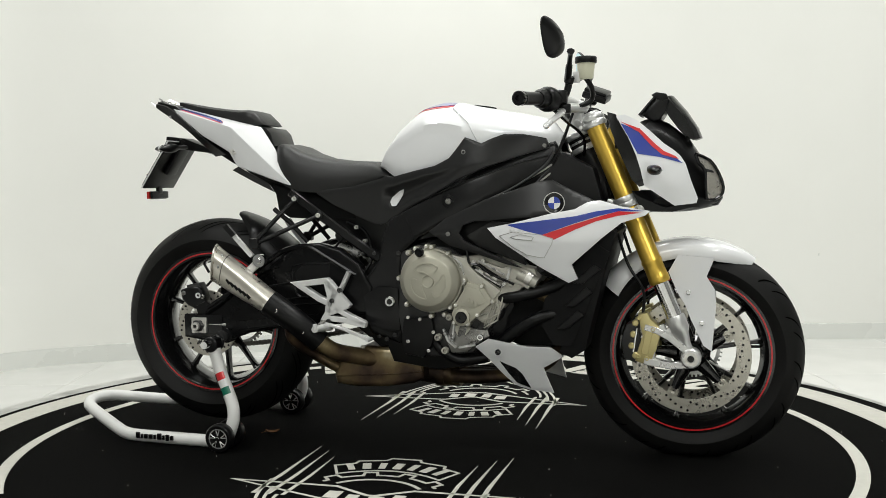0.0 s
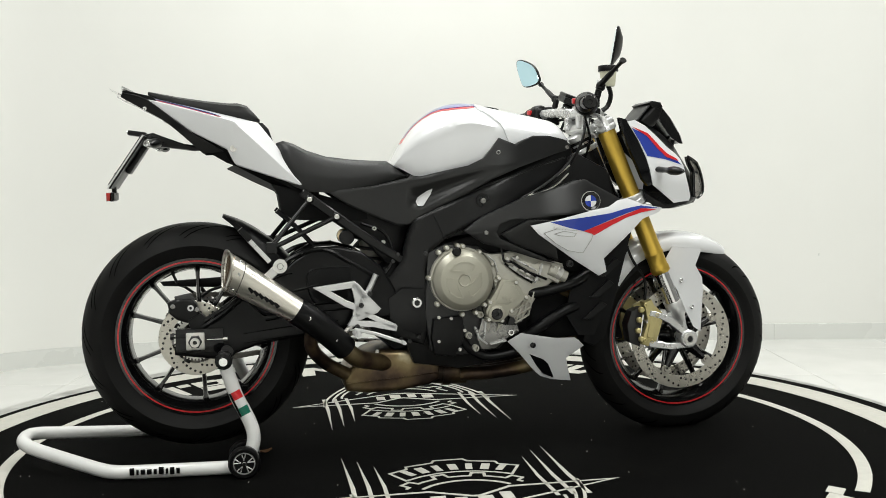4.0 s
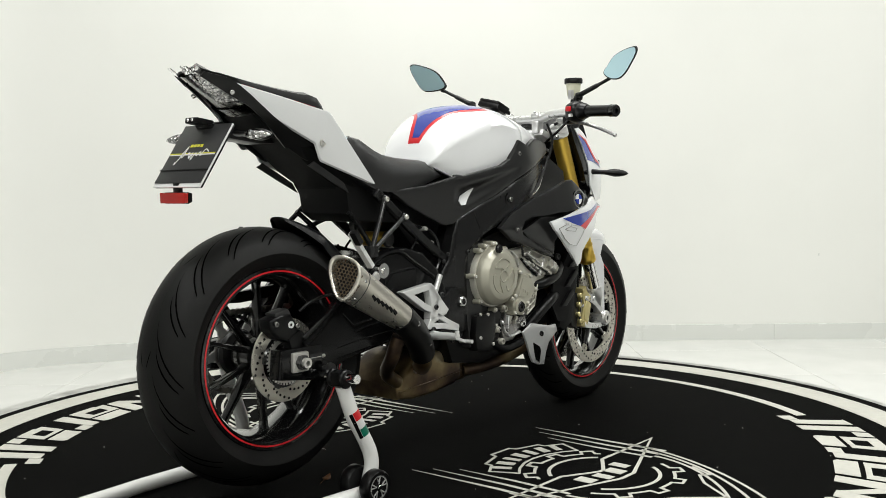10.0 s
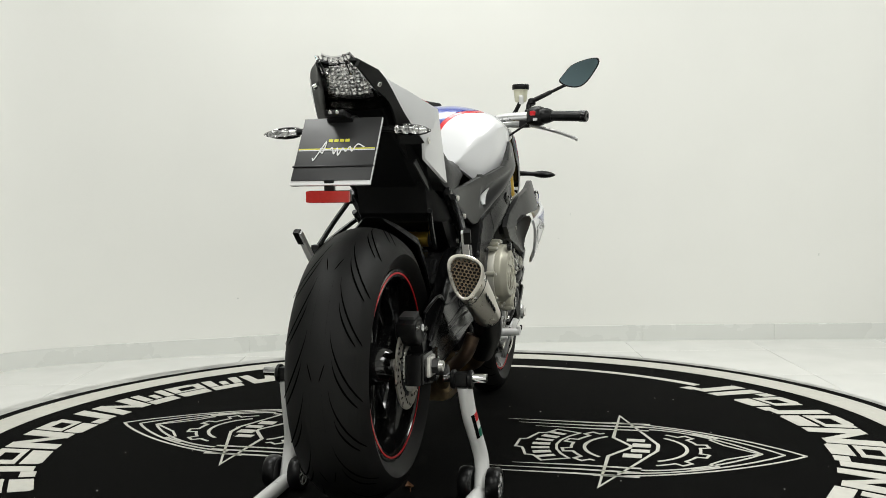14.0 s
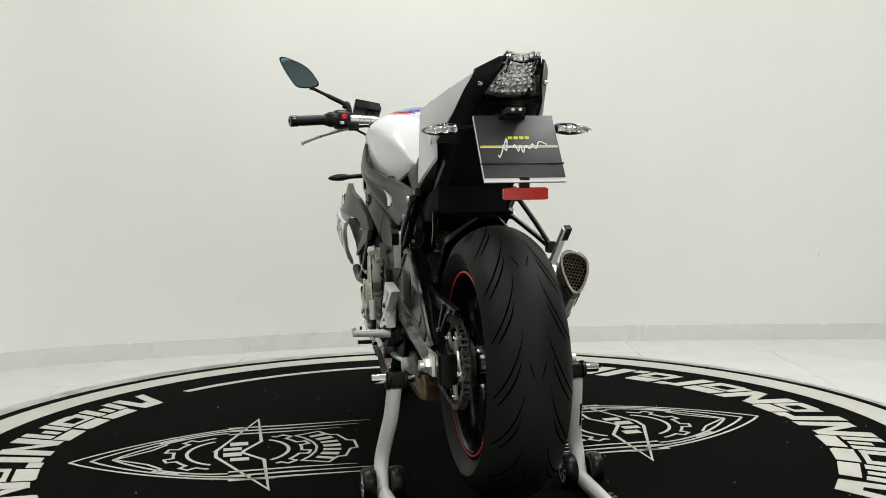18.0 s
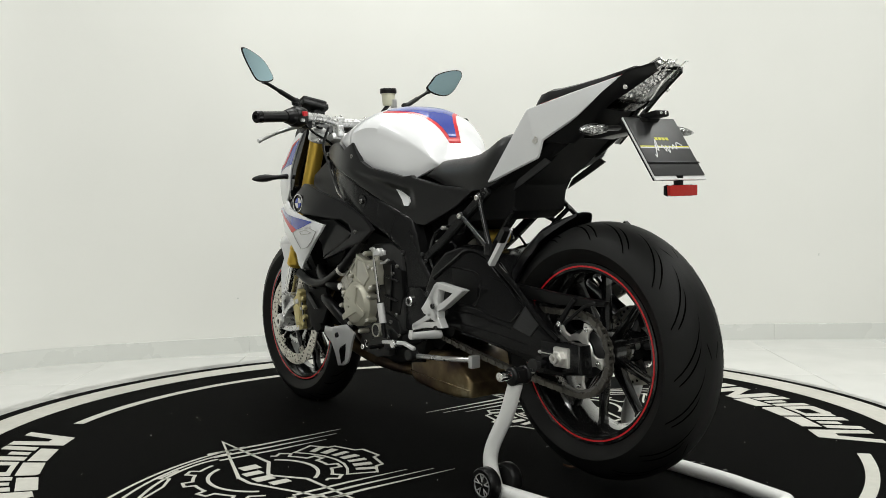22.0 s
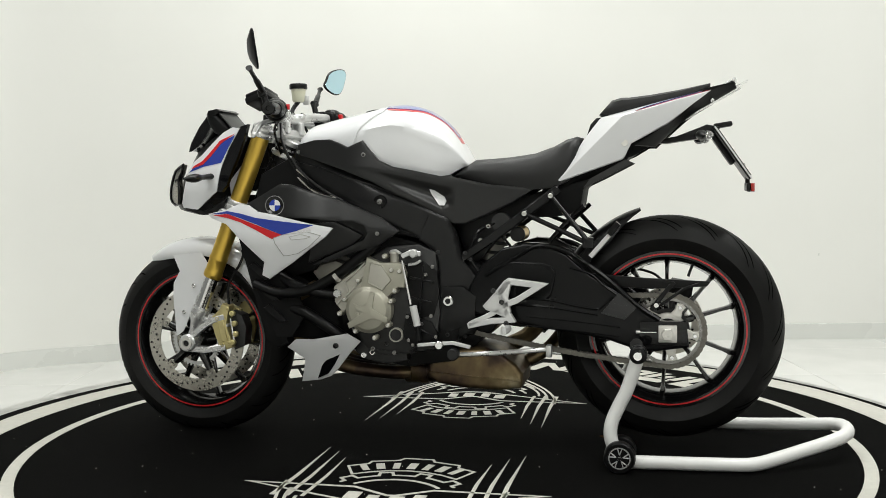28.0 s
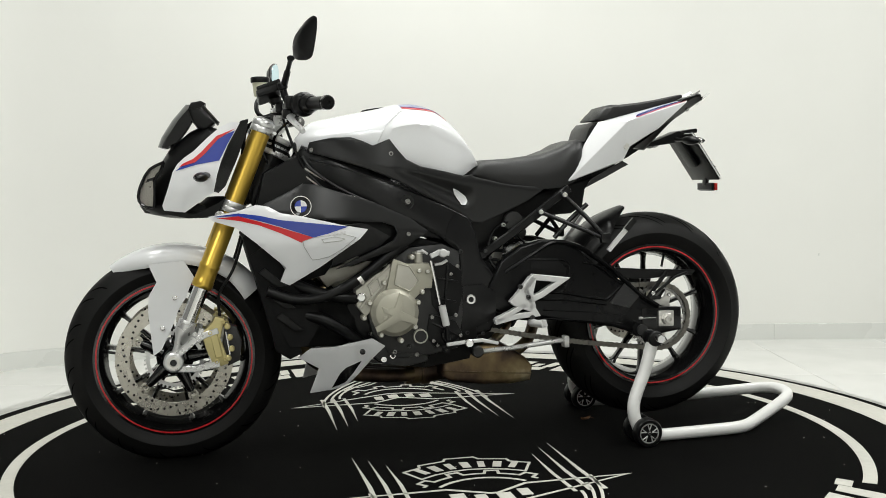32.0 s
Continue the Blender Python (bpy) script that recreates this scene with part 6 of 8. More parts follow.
    part("inspection_plug", lathe([(0, 0.004), (0.004, 0.004), (0.005, 0), (0.014, 0), (0.0165, 0.003), (0.0165, 0.012), (0, 0.012)], (0.143, -0.209, 0.399), (0, 1, 0), 28, closed=False), M_GLOSSB, igc, "black inspection plug")
    part("plug_ring", lathe([(0.0165, 0), (0.0235, 0.002), (0.025, 0.012), (0.0165, 0.012)], (0.143, -0.206, 0.399), (0, 1, 0), 28), M_COVER, igc)
    # three short plain bars cast into the cover
    bm = None
    for k in range(3):
        bm = box(0.163 + 0.011 * k, -0.2012, 0.447 - 0.006 * k, 0.008, 0.002, 0.010, 0.0006, bm=bm)
    part("raised_bars", bm, M_COVER, igc)
    for q in [(0.152, 0.500), (0.201, 0.486), (0.230, 0.443), (0.187, 0.405), (0.159, 0.379), (0.121, 0.383), (0.110, 0.425), (0.126, 0.432)]:
        lug = part("cover_lug", disc_solid((q[0], -0.180, q[1]), (0, 1, 0), 0.0072, 0.040, 0.002, 14), M_COVER, igc)
        part("cover_bolt", hex_bolt((q[0], -0.201, q[1]), (0, -1, 0), 0.0045, 0.004), M_DISC, lug)
    # the bright side of the head, its cover, and dark strips painting the gap's shade
    part("head_side", prism([(0.110, 0.572), (0.156, 0.561), (0.164, 0.541), (0.188, 0.518), (0.227, 0.490), (0.251, 0.472), (0.227, 0.443), (0.198, 0.485), (0.152, 0.497), (0.142, 0.531)], -0.186, -0.12, 0.004), M_ENGINE, BIKE, "pale cast side of the cylinder head")
    part("head_cover", prism([(0.188, 0.559), (0.257, 0.536), (0.278, 0.544), (0.333, 0.529), (0.351, 0.509), (0.327, 0.477), (0.304, 0.491), (0.278, 0.496), (0.257, 0.508), (0.212, 0.534)], -0.190, 0.10, 0.006), M_ENGINE, BIKE, "pale cast cylinder head cover")
    for pts in ([(0.172, 0.540), (0.205, 0.512), (0.252, 0.482)], [(0.190, 0.545), (0.228, 0.522), (0.262, 0.500)]):
        part("head_gap", stroke(pts, 0.006, -0.1865, -0.183, r=0), M_UNDER, BIKE)
    for pts, w in (([(0.191, 0.556), (0.227, 0.537), (0.264, 0.517)], 0.005), ([(0.182, 0.533), (0.217, 0.508), (0.253, 0.488)], 0.005), ([(0.280, 0.537), (0.272, 0.509), (0.256, 0.483)], 0.007), ([(0.118, 0.566), (0.140, 0.548), (0.150, 0.515)], 0.004)):
        part("head_rail", stroke(pts, w, -0.195, -0.182), M_ALU, BIKE)
    part("wiring_lead", tube(R3([(0.158, 0.590), (0.163, 0.566), (0.168, 0.548), (0.192, 0.543), (0.223, 0.520), (0.260, 0.505), (0.291, 0.492)], -0.197), 0.0036, 8), M_GLOSSB, BIKE, "black wiring lead")
    for x, z in ((0.199, 0.527), (0.218, 0.519), (0.237, 0.508)):
        part("lead_clip", box(x, -0.197, z, 0.014, 0.006, 0.006, 0.0012, pose(0, 0, 0, 0, 32, 0)), M_DISC, BIKE, "small silver clip")
    for q in [(0.178, 0.552), (0.205, 0.556), (0.276, 0.528), (0.318, 0.522), (0.262, 0.492), (0.334, 0.500)]:
        part("head_bolt", hex_bolt((q[0], -0.193, q[1]), (0, -1, 0), 0.0055, 0.007), M_DISC, BIKE)
    q = [(0.333, 0.505)][0]
    part("spigot_ring", lathe([(0.010, -0.012), (0.019, -0.012), (0.019, 0.004), (0.010, 0.004)], (q[0], -0.184, q[1]), (0.85, 0, -0.5), 20), M_DISC, BIKE)
    q = [(0.362, 0.534)][0]
    part("radiator_bolt", hex_bolt((q[0], -0.190, q[1]), (0, -1, 0), 0.010, 0.01), M_DARKM, BIKE)
    # fins and small castings below the ignition cover
    part("block_front", prism([(0.196, 0.405), (0.232, 0.441), (0.262, 0.462), (0.262, 0.440), (0.243, 0.386), (0.205, 0.360), (0.180, 0.362)], -0.176, -0.10, 0.004), M_DARKM, BIKE, "dark lower front of the cylinder block")
    for pts in ([(0.225, 0.430), (0.203, 0.374)], [(0.243, 0.446), (0.221, 0.384)], [(0.258, 0.457), (0.240, 0.390)], [(0.190, 0.402), (0.231, 0.419)], [(0.201, 0.368), (0.243, 0.392)], [(0.196, 0.384), (0.249, 0.412)]):
        part("casting_fin", stroke(pts, 0.0045, -0.170, -0.186), M_ENGINE, BIKE)
    part("lower_case", prism([(0.107, 0.384), (0.177, 0.363), (0.209, 0.367), (0.217, 0.340), (0.176, 0.320), (0.147, 0.296), (0.104, 0.294), (0.090, 0.329)], -0.172, 0.15, 0.006), M_BOLT, BIKE, "dark grey lower engine casting")
    for pts in ([(0.112, 0.372), (0.124, 0.346), (0.131, 0.372)], [(0.152, 0.370), (0.146, 0.344), (0.164, 0.366)]):
        part("case_web", prism(pts, -0.180, -0.165, 0.002), M_ENGINE, BIKE)
    for pts in ([(0.116, 0.375), (0.109, 0.323)], [(0.084, 0.362), (0.096, 0.330), (0.120, 0.310)], [(0.128, 0.310), (0.176, 0.319)]):
        part("case_rib", stroke(pts, 0.006, -0.182, -0.17), M_ALU, BIKE)
    for q in [(0.067, 0.336), (0.109, 0.331), (0.090, 0.350), (0.216, 0.377)]:
        part("case_bolt", hex_bolt((q[0], -0.180, q[1]), (0, -1, 0), 0.006, 0.008), M_BOLT, BIKE)
    for q, m in zip([(0.101, 0.395), (0.190, 0.341), (0.067, 0.337), (0.087, 0.300)], (M_ENGINE, M_CHROME, M_ENGINE, M_ENGINE)):
        part("drain_bolt", hex_bolt((q[0], -0.172, q[1]), (0, -1, 0), 0.010, 0.018), m, BIKE)
    lo = prism([(-0.034, 0.387), (0.049, 0.395), (0.058, 0.347), (0.048, 0.312), (0.025, 0.277), (-0.032, 0.287), (-0.041, 0.333)], -0.178, -0.14, 0.008)
    pc = part("pinion_cover", lo, M_BLACK, BIKE, "black lower engine cover")
    for q in [(-0.019, 0.392), (0.016, 0.388), (-0.020, 0.324), (0.055, 0.352), (0.040, 0.299)]:
        part("cover_bolt", hex_bolt((q[0], -0.179, q[1]), (0, -1, 0), 0.005, 0.005), M_DISC, pc)
    part("oil_pipe", tube(R3([(0.049, 0.329), (0.072, 0.297), (0.128, 0.271), (0.209, 0.281)], -0.155), 0.013, 12), M_BLACK, BIKE)
    # left side: alternator cover
    c = (0.150, 0.410)
    cov = lathe([(0, 0.0), (0.054, 0.0), (0.057, -0.002), (0.062, -0.010), (0.068, -0.014), (0.069, -0.06), (0, -0.06)], (c[0], 0.205, c[1]), (0, 1, 0), 56, closed=False)
    ac = part("alternator_cover", cov, M_COVER, BIKE, "round bronze-grey alternator cover with raised star")
    star = [(0.139, 0.466), (0.126, 0.461), (0.134, 0.414), (0.087, 0.390), (0.092, 0.374), (0.134, 0.387), (0.204, 0.357), (0.209, 0.372), (0.162, 0.403), (0.184, 0.412), (0.190, 0.430), (0.170, 0.421), (0.153, 0.427)]
    part("cover_star", prism(star, 0.2045, 0.2095, 0.0022), M_COVER, ac)
    # three plain raised bars in place of lettering
    bm = None
    for k in range(3):
        bm = box(c[0] + 0.030 - k * 0.014, 0.2055, c[1] - 0.014, 0.010, 0.003, 0.013, 0.001, bm=bm)
    part("raised_bars", bm, M_COVER, ac)
    up = prism([(0.153, 0.562), (0.111, 0.545), (0.049, 0.545), (0.038, 0.516), (0.042, 0.474), (0.062, 0.474), (0.101, 0.438), (0.137, 0.468), (0.173, 0.475)], 0.15, 0.192, 0.006)
    uc = part("starter_cover", up, M_COVER, BIKE, "bronze-grey upper left engine cover")
    part("cover_recess", prism([(0.141, 0.546), (0.107, 0.538), (0.081, 0.496), (0.107, 0.468), (0.150, 0.489)], 0.1905, 0.1935, 0.001), M_ENGINE, uc, "sunk field in the cover")
    bm = stroke([(0.141, 0.546), (0.107, 0.538), (0.081, 0.496), (0.107, 0.468), (0.150, 0.489)], 0.0035, 0.1915, 0.1955, True)
    part("recess_edge", bm, M_COVER, uc)
    part("thermostat_tube", tube([(0.076, 0.165, 0.535), (0.076, 0.168, 0.578)], 0.0125, 18), M_ENGINE, BIKE, "pale cast pipe stub")
    part("stub_collar", lathe([(0.012, -0.003), (0.0165, -0.003), (0.0165, 0.003), (0.012, 0.003)], (0.076, 0.168, 0.574), (0, 0, 1), 20), M_DISC, BIKE)
    lf = prism([(0.258, 0.475), (0.200, 0.519), (0.155, 0.541), (0.162, 0.474), (0.202, 0.429), (0.231, 0.398), (0.256, 0.430)], 0.13, 0.181, 0.006)
    part("block_side", lf, M_ENGINE, BIKE)
    for pts in ([(0.160, 0.545), (0.190, 0.515), (0.226, 0.486)], [(0.178, 0.487), (0.205, 0.462), (0.232, 0.436)], [(0.196, 0.512), (0.186, 0.480)], [(0.222, 0.490), (0.212, 0.458)]):
        part("block_rib", stroke(pts, 0.006, 0.178, 0.186), M_ENGINE, BIKE)
    for q in [(0.179, 0.494), (0.079, 0.525), (0.099, 0.564), (0.071, 0.465), (0.083, 0.435), (0.093, 0.366), (0.133, 0.329), (0.237, 0.398), (0.221, 0.439), (0.055, 0.522), (0.190, 0.348)]:
        lug = part("cover_lug", disc_solid((q[0], 0.178, q[1]), (0, 1, 0), 0.0078, 0.036, 0.002, 14), M_COVER, ac)
        part("cover_bolt", hex_bolt((q[0], 0.197, q[1]), (0, 1, 0), 0.005, 0.005), M_DISC, lug)
    q = [(0.244, 0.456)][0]
    part("plug", disc_solid((q[0], 0.185, q[1]), (0, 1, 0), 0.013, 0.02, 0.003, 18), M_CHROME, BIKE)
    q = [(0.074, 0.336)][0]
    part("sight_glass_ring", lathe([(0.0172, 0), (0.0205, 0), (0.021, -0.02), (0.0172, -0.02)], (q[0], 0.178, q[1]), (0, 1, 0), 28), M_ENGINE, BIKE)
    part("sight_glass", disc_solid((q[0], 0.172, q[1]), (0, 1, 0), 0.0165, 0.01, 0.001, 24), M_GLOSSB, BIKE, "dark oil sight glass")
    sump = prism([(0.183, 0.326), (0.109, 0.328), (0.053, 0.316), (0.046, 0.258), (0.111, 0.246), (0.176, 0.257), (0.208, 0.281)], -0.11, 0.15, 0.01)
    part("sump", sump, M_DARKM, BIKE, "grey cast oil sump")
    for q in [(0.152, 0.281), (0.178, 0.272)]:
        part("drain_bolt", hex_bolt((q[0], 0.152, q[1]), (0, 1, 0), 0.009, 0.012), M_CHROME, BIKE)
    # gear shift rod and its crank
    part("shift_rod", tube(R3([(0.046, 0.553), (0.037, 0.508), (0.022, 0.428)], 0.198), 0.0038, 8), M_CHROME, BIKE, "thin chrome shift rod")
    part("quickshift_sensor", tube(R3([(0.016, 0.424), (0.004, 0.367)], 0.198), 0.0105, 14), M_ALUW, BIKE, "silver shift sensor")
    part("shift_rod_end", tube(R3([(0.004, 0.367), (-0.001, 0.325)], 0.198), 0.007, 10), M_BLACK, BIKE)
    bm = stroke([(0.047, 0.564), (0.020, 0.576), (-0.008, 0.571)], 0.014, 0.19, 0.2)
    part("shift_crank", bm, M_ALUW, BIKE)
    q = [(0.011, 0.573)][0]
    part("crank_boss", disc_solid((q[0], 0.2, q[1]), (0, 1, 0), 0.012, 0.02, 0.003, 16), M_ALUW, BIKE)
    # left side: inner covers, brackets and small hardware between engine and frame
    part("side_inner_cover", prism([(0.048, 0.538), (-0.008, 0.550), (-0.049, 0.520), (-0.055, 0.455), (-0.038, 0.391), (0.011, 0.382), (0.039, 0.424)], 0.145, 0.1685, 0.006), M_BLACK, BIKE, "black inner engine cover")
    part("side_lower_cover", prism([(0.046, 0.399), (-0.031, 0.375), (-0.050, 0.339), (-0.020, 0.307), (0.031, 0.301), (0.057, 0.334)], 0.14, 0.172, 0.006), M_BLACK, BIKE, "black front sprocket housing")
    for pts in ([(0.031, 0.502), (-0.039, 0.488)], [(0.029, 0.444), (-0.032, 0.430)], [(-0.008, 0.537), (0.004, 0.398)], [(0.040, 0.372), (-0.037, 0.332)]):
        part("cover_rib", stroke(pts, 0.006, 0.166, 0.1745), M_BLACK, BIKE)
    for q in [(-0.037, 0.533), (-0.030, 0.392), (0.040, 0.389), (-0.043, 0.333), (0.025, 0.308), (-0.017, 0.511), (0.037, 0.321), (-0.002, 0.369)]:
        part("side_bolt", hex_bolt((q[0], 0.174, q[1]), (0, 1, 0), 0.0055, 0.006), M_BOLT, BIKE)
    part("shift_bracket", stroke([(0.084, 0.578), (0.068, 0.581), (0.052, 0.571)], 0.007, 0.180, 0.188), M_ALU, BIKE, "small silver bracket")
    part("shift_bracket", stroke([(0.032, 0.539), (0.011, 0.542), (-0.005, 0.551)], 0.008, 0.176, 0.186), M_ALU, BIKE)
    part("drain_hose", tube(R3([(0.011, 0.344), (0.005, 0.322), (-0.014, 0.308), (-0.053, 0.311)], 0.178), 0.0045, 8), M_GLOSSB, BIKE)
    part("lower_case_left", prism([(0.181, 0.329), (0.125, 0.325), (0.063, 0.318), (0.051, 0.285), (0.109, 0.273), (0.161, 0.277)], 0.12, 0.158, 0.006), M_DARKM, BIKE, "dark lower engine casting")
    for q in [(0.148, 0.293), (0.083, 0.282), (0.106, 0.308)]:
        part("case_bolt", hex_bolt((q[0], 0.160, q[1]), (0, 1, 0), 0.007, 0.01), M_BOLT, BIKE)
    part("hose_clamp", lathe([(0.015, -0.006), (0.0175, -0.006), (0.0175, 0.006), (0.015, 0.006)], (0.245, 0.1845, 0.505), (0.8, 0, -0.6), 18), M_DISC, BIKE)
    part("throttle_body", prism([(-0.060, 0.577), (-0.009, 0.596), (0.177, 0.644), (0.244, 0.605), (0.227, 0.555), (0.142, 0.546), (0.007, 0.565)], -0.15, 0.15, 0.01), M_UNDER, BIKE, "black throttle bodies under the airbox")
    # frame bolts
    for s in (-1, 1):
        part("wing_duct", prism([(0.288, 0.586), (0.353, 0.611), (0.426, 0.577), (0.432, 0.528), (0.403, 0.499), (0.336, 0.517)], s * 0.100, s * 0.130, 0.004), M_UNDER, BIKE, "black air duct behind the side wing")
        part("frame_bolt", hex_bolt((0.109, s * 0.196, 0.719), (0, s, 0), 0.008, 0.008), M_BOLT, BIKE)
        part("bolt_recess", lathe([(0.010, 0), (0.019, 0), (0.020, -0.003), (0.020, -0.01), (0.010, -0.01)], (0.109, s * 0.1935, 0.719), (0, s, 0), 24), M_GLOSSB, BIKE)
        part("shroud_bolt", hex_bolt((0.112, s * 0.2175, 0.630), (0, s, 0), 0.006, 0.006), M_BOLT, BIKE)
        part("tank_bolt", hex_bolt((0.154, s * 0.1965, 0.853), (0, s, 0), 0.0065, 0.006), M_BOLT, BIKE)
        q = [(0.369, 0.867)][0]
        part("cover_screw", hex_bolt((q[0], s * (y_side(*q) + 0.003), q[1]), (0, s, 0), 0.006, 0.006), M_BOLT, BIKE)
        pv = part("pivot_nut", lathe([(0.008, 0.006), (0.013, 0.006), (0.0155, 0.003), (0.0155, -0.012), (0.008, -0.012)], (-0.078, s * 0.160, 0.434), (0, s, 0), 24), M_CHROME, BIKE, "chrome swingarm pivot nut")
        part("pivot_bore", disc_solid((-0.078, s * 0.158, 0.434), (0, 1, 0), 0.009, 0.012, 0.0005, 6), M_GLOSSB, pv)
        plate = prism([(-0.055, 0.474), (-0.118, 0.476), (-0.158, 0.448), (-0.154, 0.372), (-0.080, 0.345), (-0.050, 0.352)], s * 0.146, s * 0.1565, 0.004)
        part("pivot_plate", plate, M_FRAME, BIKE)
        for q in [(-0.050, 0.573), (-0.173, 0.451), (-0.136, 0.384), (-0.121, 0.329), (-0.071, 0.335), (-0.097, 0.322), (-0.127, 0.571), (-0.142, 0.552)]:
            part("frame_screw", hex_bolt((q[0], s * (y_spar(*q) + 0.002), q[1]), (0, s, 0), 0.0065 if q[0] > -0.12 else 0.0055, 0.006), M_DARKM, BIKE)
        # round badge of plain quarters on the shroud
        ec = (0.409, s * (y_shroud(0.409, 0.713) + 0.003), 0.713)
        tilt = Vector((0.10, s, 0.06)).normalized()
        bd = part("badge", lathe([(0, 0.0), (0.0255, 0.0), (0.0275, 0.0015), (0.0275, -0.006), (0, -0.006)], ec, tilt, 36, closed=False), M_GLOSSB, BIKE, "round badge with blue and white quarters")
        part("badge_rim", lathe([(0.0262, 0.0), (0.0285, 0.0), (0.0285, 0.003), (0.0262, 0.003)], ec, tilt, 36), M_CHROME, bd)
        for k in range(4):
            bm = lathe([(0, 0.0), (0.0165, 0.0), (0.0165, 0.0022), (0, 0.0022)], ec, tilt, 8, closed=True, start=90 * k, arc=90)
            part("badge_quarter", bm, M_BLUE if k % 2 == (0 if s < 0 else 1) else M_PLATEW, bd)
        # outline decal on the white wing: plain slanted strokes
        bm = None
        for pts in ([(0.265, 0.627), (0.303, 0.638), (0.377, 0.630), (0.408, 0.620), (0.405, 0.606), (0.383, 0.569), (0.367, 0.570), (0.338, 0.576), (0.302, 0.596), (0.265, 0.627)], [(0.295, 0.624), (0.323, 0.631), (0.358, 0.624), (0.352, 0.615), (0.309, 0.619), (0.295, 0.624)]):
            line = [(x, z) for x, z in pts]
            b = ribbon(line, 0.0016, -0.001, 0.001)
            for v in b.verts:
                x, z, e = v.co.x, v.co.y, v.co.z
                v.co = Vector((x, s * (y_wing(x, z) + 0.0012 + e), z))
            bm = join(bm, b)
        part("decal_outline", bm, M_RIMEDGE, BIKE, "thin grey outline decal")
        bm = None
        for k in range(5):
            q = [(0.296, 0.642)][0]
            x, z = q[0] + k * 0.0085, q[1] - k * 0.0012
            bm = box(x, s * (y_wing(x, z) + 0.0015), z, 0.006, 0.002, 0.007, 0.0003, bm=bm)
        part("decal_bars", bm, M_PLATEW, BIKE)
        # belly bolt
        q = [(0.246, 0.306)][0]
        part("belly_bolt", hex_bolt((q[0], s * 0.207, q[1]), (0, s, 0), 0.008, 0.006), M_GLOSSB, BIKE)
        part("duct_inner", panel([(0.131, 0.675), (0.218, 0.692), (0.368, 0.671), (0.257, 0.629), (0.193, 0.592), (0.143, 0.612), (0.115, 0.642)], lambda x, z: y_shroud(x, z) - 0.03, 0.02, 0.03, s), M_BLACK, BIKE)
        # silver hose trim along the spar
        bm = tube([(x, s * (y_side(x, z) - 0.004), z) for x, z in [(0.221, 0.723), (0.285, 0.754), (0.333, 0.785), (0.373, 0.819), (0.393, 0.850)]], 0.004, 8)
        part("trim_line", bm, M_DARKM, BIKE)
        # control cable from the bar into the frame
        part("control_cable", tube([(0.44, s * 0.10, 0.955), (0.425, s * 0.13, 0.90), (0.40, s * 0.13, 0.84), (0.375, s * 0.11, 0.79)], 0.0042, 8), M_BLACK, BIKE)
    # radiator and front black ducts
    rad = prism([(0.499, 0.682), (0.563, 0.631), (0.532, 0.516), (0.501, 0.397), (0.480, 0.312), (0.442, 0.287), (0.408, 0.303), (0.429, 0.398), (0.464, 0.517), (0.481, 0.601)], -0.165, 0.165, 0.008)
    part("radiator", rad, M_UNDER, BIKE, "black radiator with side covers")
    for s in (-1, 1):
        o = [(0.497, 0.610), (0.548, 0.578), (0.507, 0.482), (0.470, 0.386), (0.442, 0.322), (0.394, 0.323), (0.354, 0.388), (0.371, 0.452), (0.435, 0.515)]
        part("radiator_side", panel(o, lambda x, z: 0.168 + 0.05 * max(0, z - 0.5), 0.01, 0.03, s), M_UNDER, BIKE, "matt black radiator side panel")
        for k in range(3):
            z = 0.545 - 0.062 * k
            x = 0.505 - 0.022 * k
            part("radiator_louvre", prism([(x, z), (x + 0.018, z - 0.012), (x - 0.030, z - 0.052), (x - 0.058, z - 0.050)], s * 0.168, s * 0.178, 0.003), M_BLACK, BIKE)
        # black hoses
        part("coolant_hose", tube([(0.43, s * 0.15, 0.50), (0.37, s * 0.175, 0.475), (0.29, s * 0.18, 0.455), (0.24, s * 0.16, 0.45)], 0.016, 12), M_BLACK, BIKE, "black rubber coolant hose")
        part("coolant_hose", tube([(0.42, s * 0.14, 0.41), (0.36, s * 0.165, 0.40), (0.29, s * 0.165, 0.36), (0.24, s * 0.15, 0.32)], 0.017, 12), M_BLACK, BIKE, "black rubber coolant hose")
    part("coolant_hose", tube(R3([(0.501, 0.482), (0.425, 0.457), (0.337, 0.464), (0.245, 0.510), (0.159, 0.573), (0.118, 0.604)], 0.185), 0.015, 12, 8), M_BLACK, BIKE, "black rubber coolant hose")
    part("oil_cooler", prism([(0.245, 0.402), (0.311, 0.460), (0.413, 0.518), (0.472, 0.500), (0.463, 0.398), (0.412, 0.313), (0.292, 0.312), (0.233, 0.333)], -0.125, 0.125, 0.012), M_UNDER, BIKE, "black oil cooler and inner ducts")
    # exhaust headers
    for k in range(4):
        y = -0.115 + k * 0.077
        pts = [(0.33, y, 0.47), (0.40, y, 0.43), (0.418, y * 0.9, 0.36), (0.37, y * 0.75, 0.27), (0.28, y * 0.55, 0.225), (0.17, y * 0.4, 0.205), (0.07, y * 0.25, 0.20)]
        part("header_pipe", tube(pts, 0.0205, 14, 6), M_BURNT, BIKE, "heat-stained exhaust header pipe")
    part("collector", tube([(0.09, 0, 0.203), (0.03, 0, 0.205), (-0.03, 0, 0.212)], 0.038, 20), M_BURNT, BIKE)
    part("pipe_clamp", lathe([(0.038, -0.012), (0.042, -0.012), (0.042, 0.012), (0.038, 0.012)], (0.03, 0, 0.205), (1, 0, -0.03), 24), M_BURNT, BIKE)
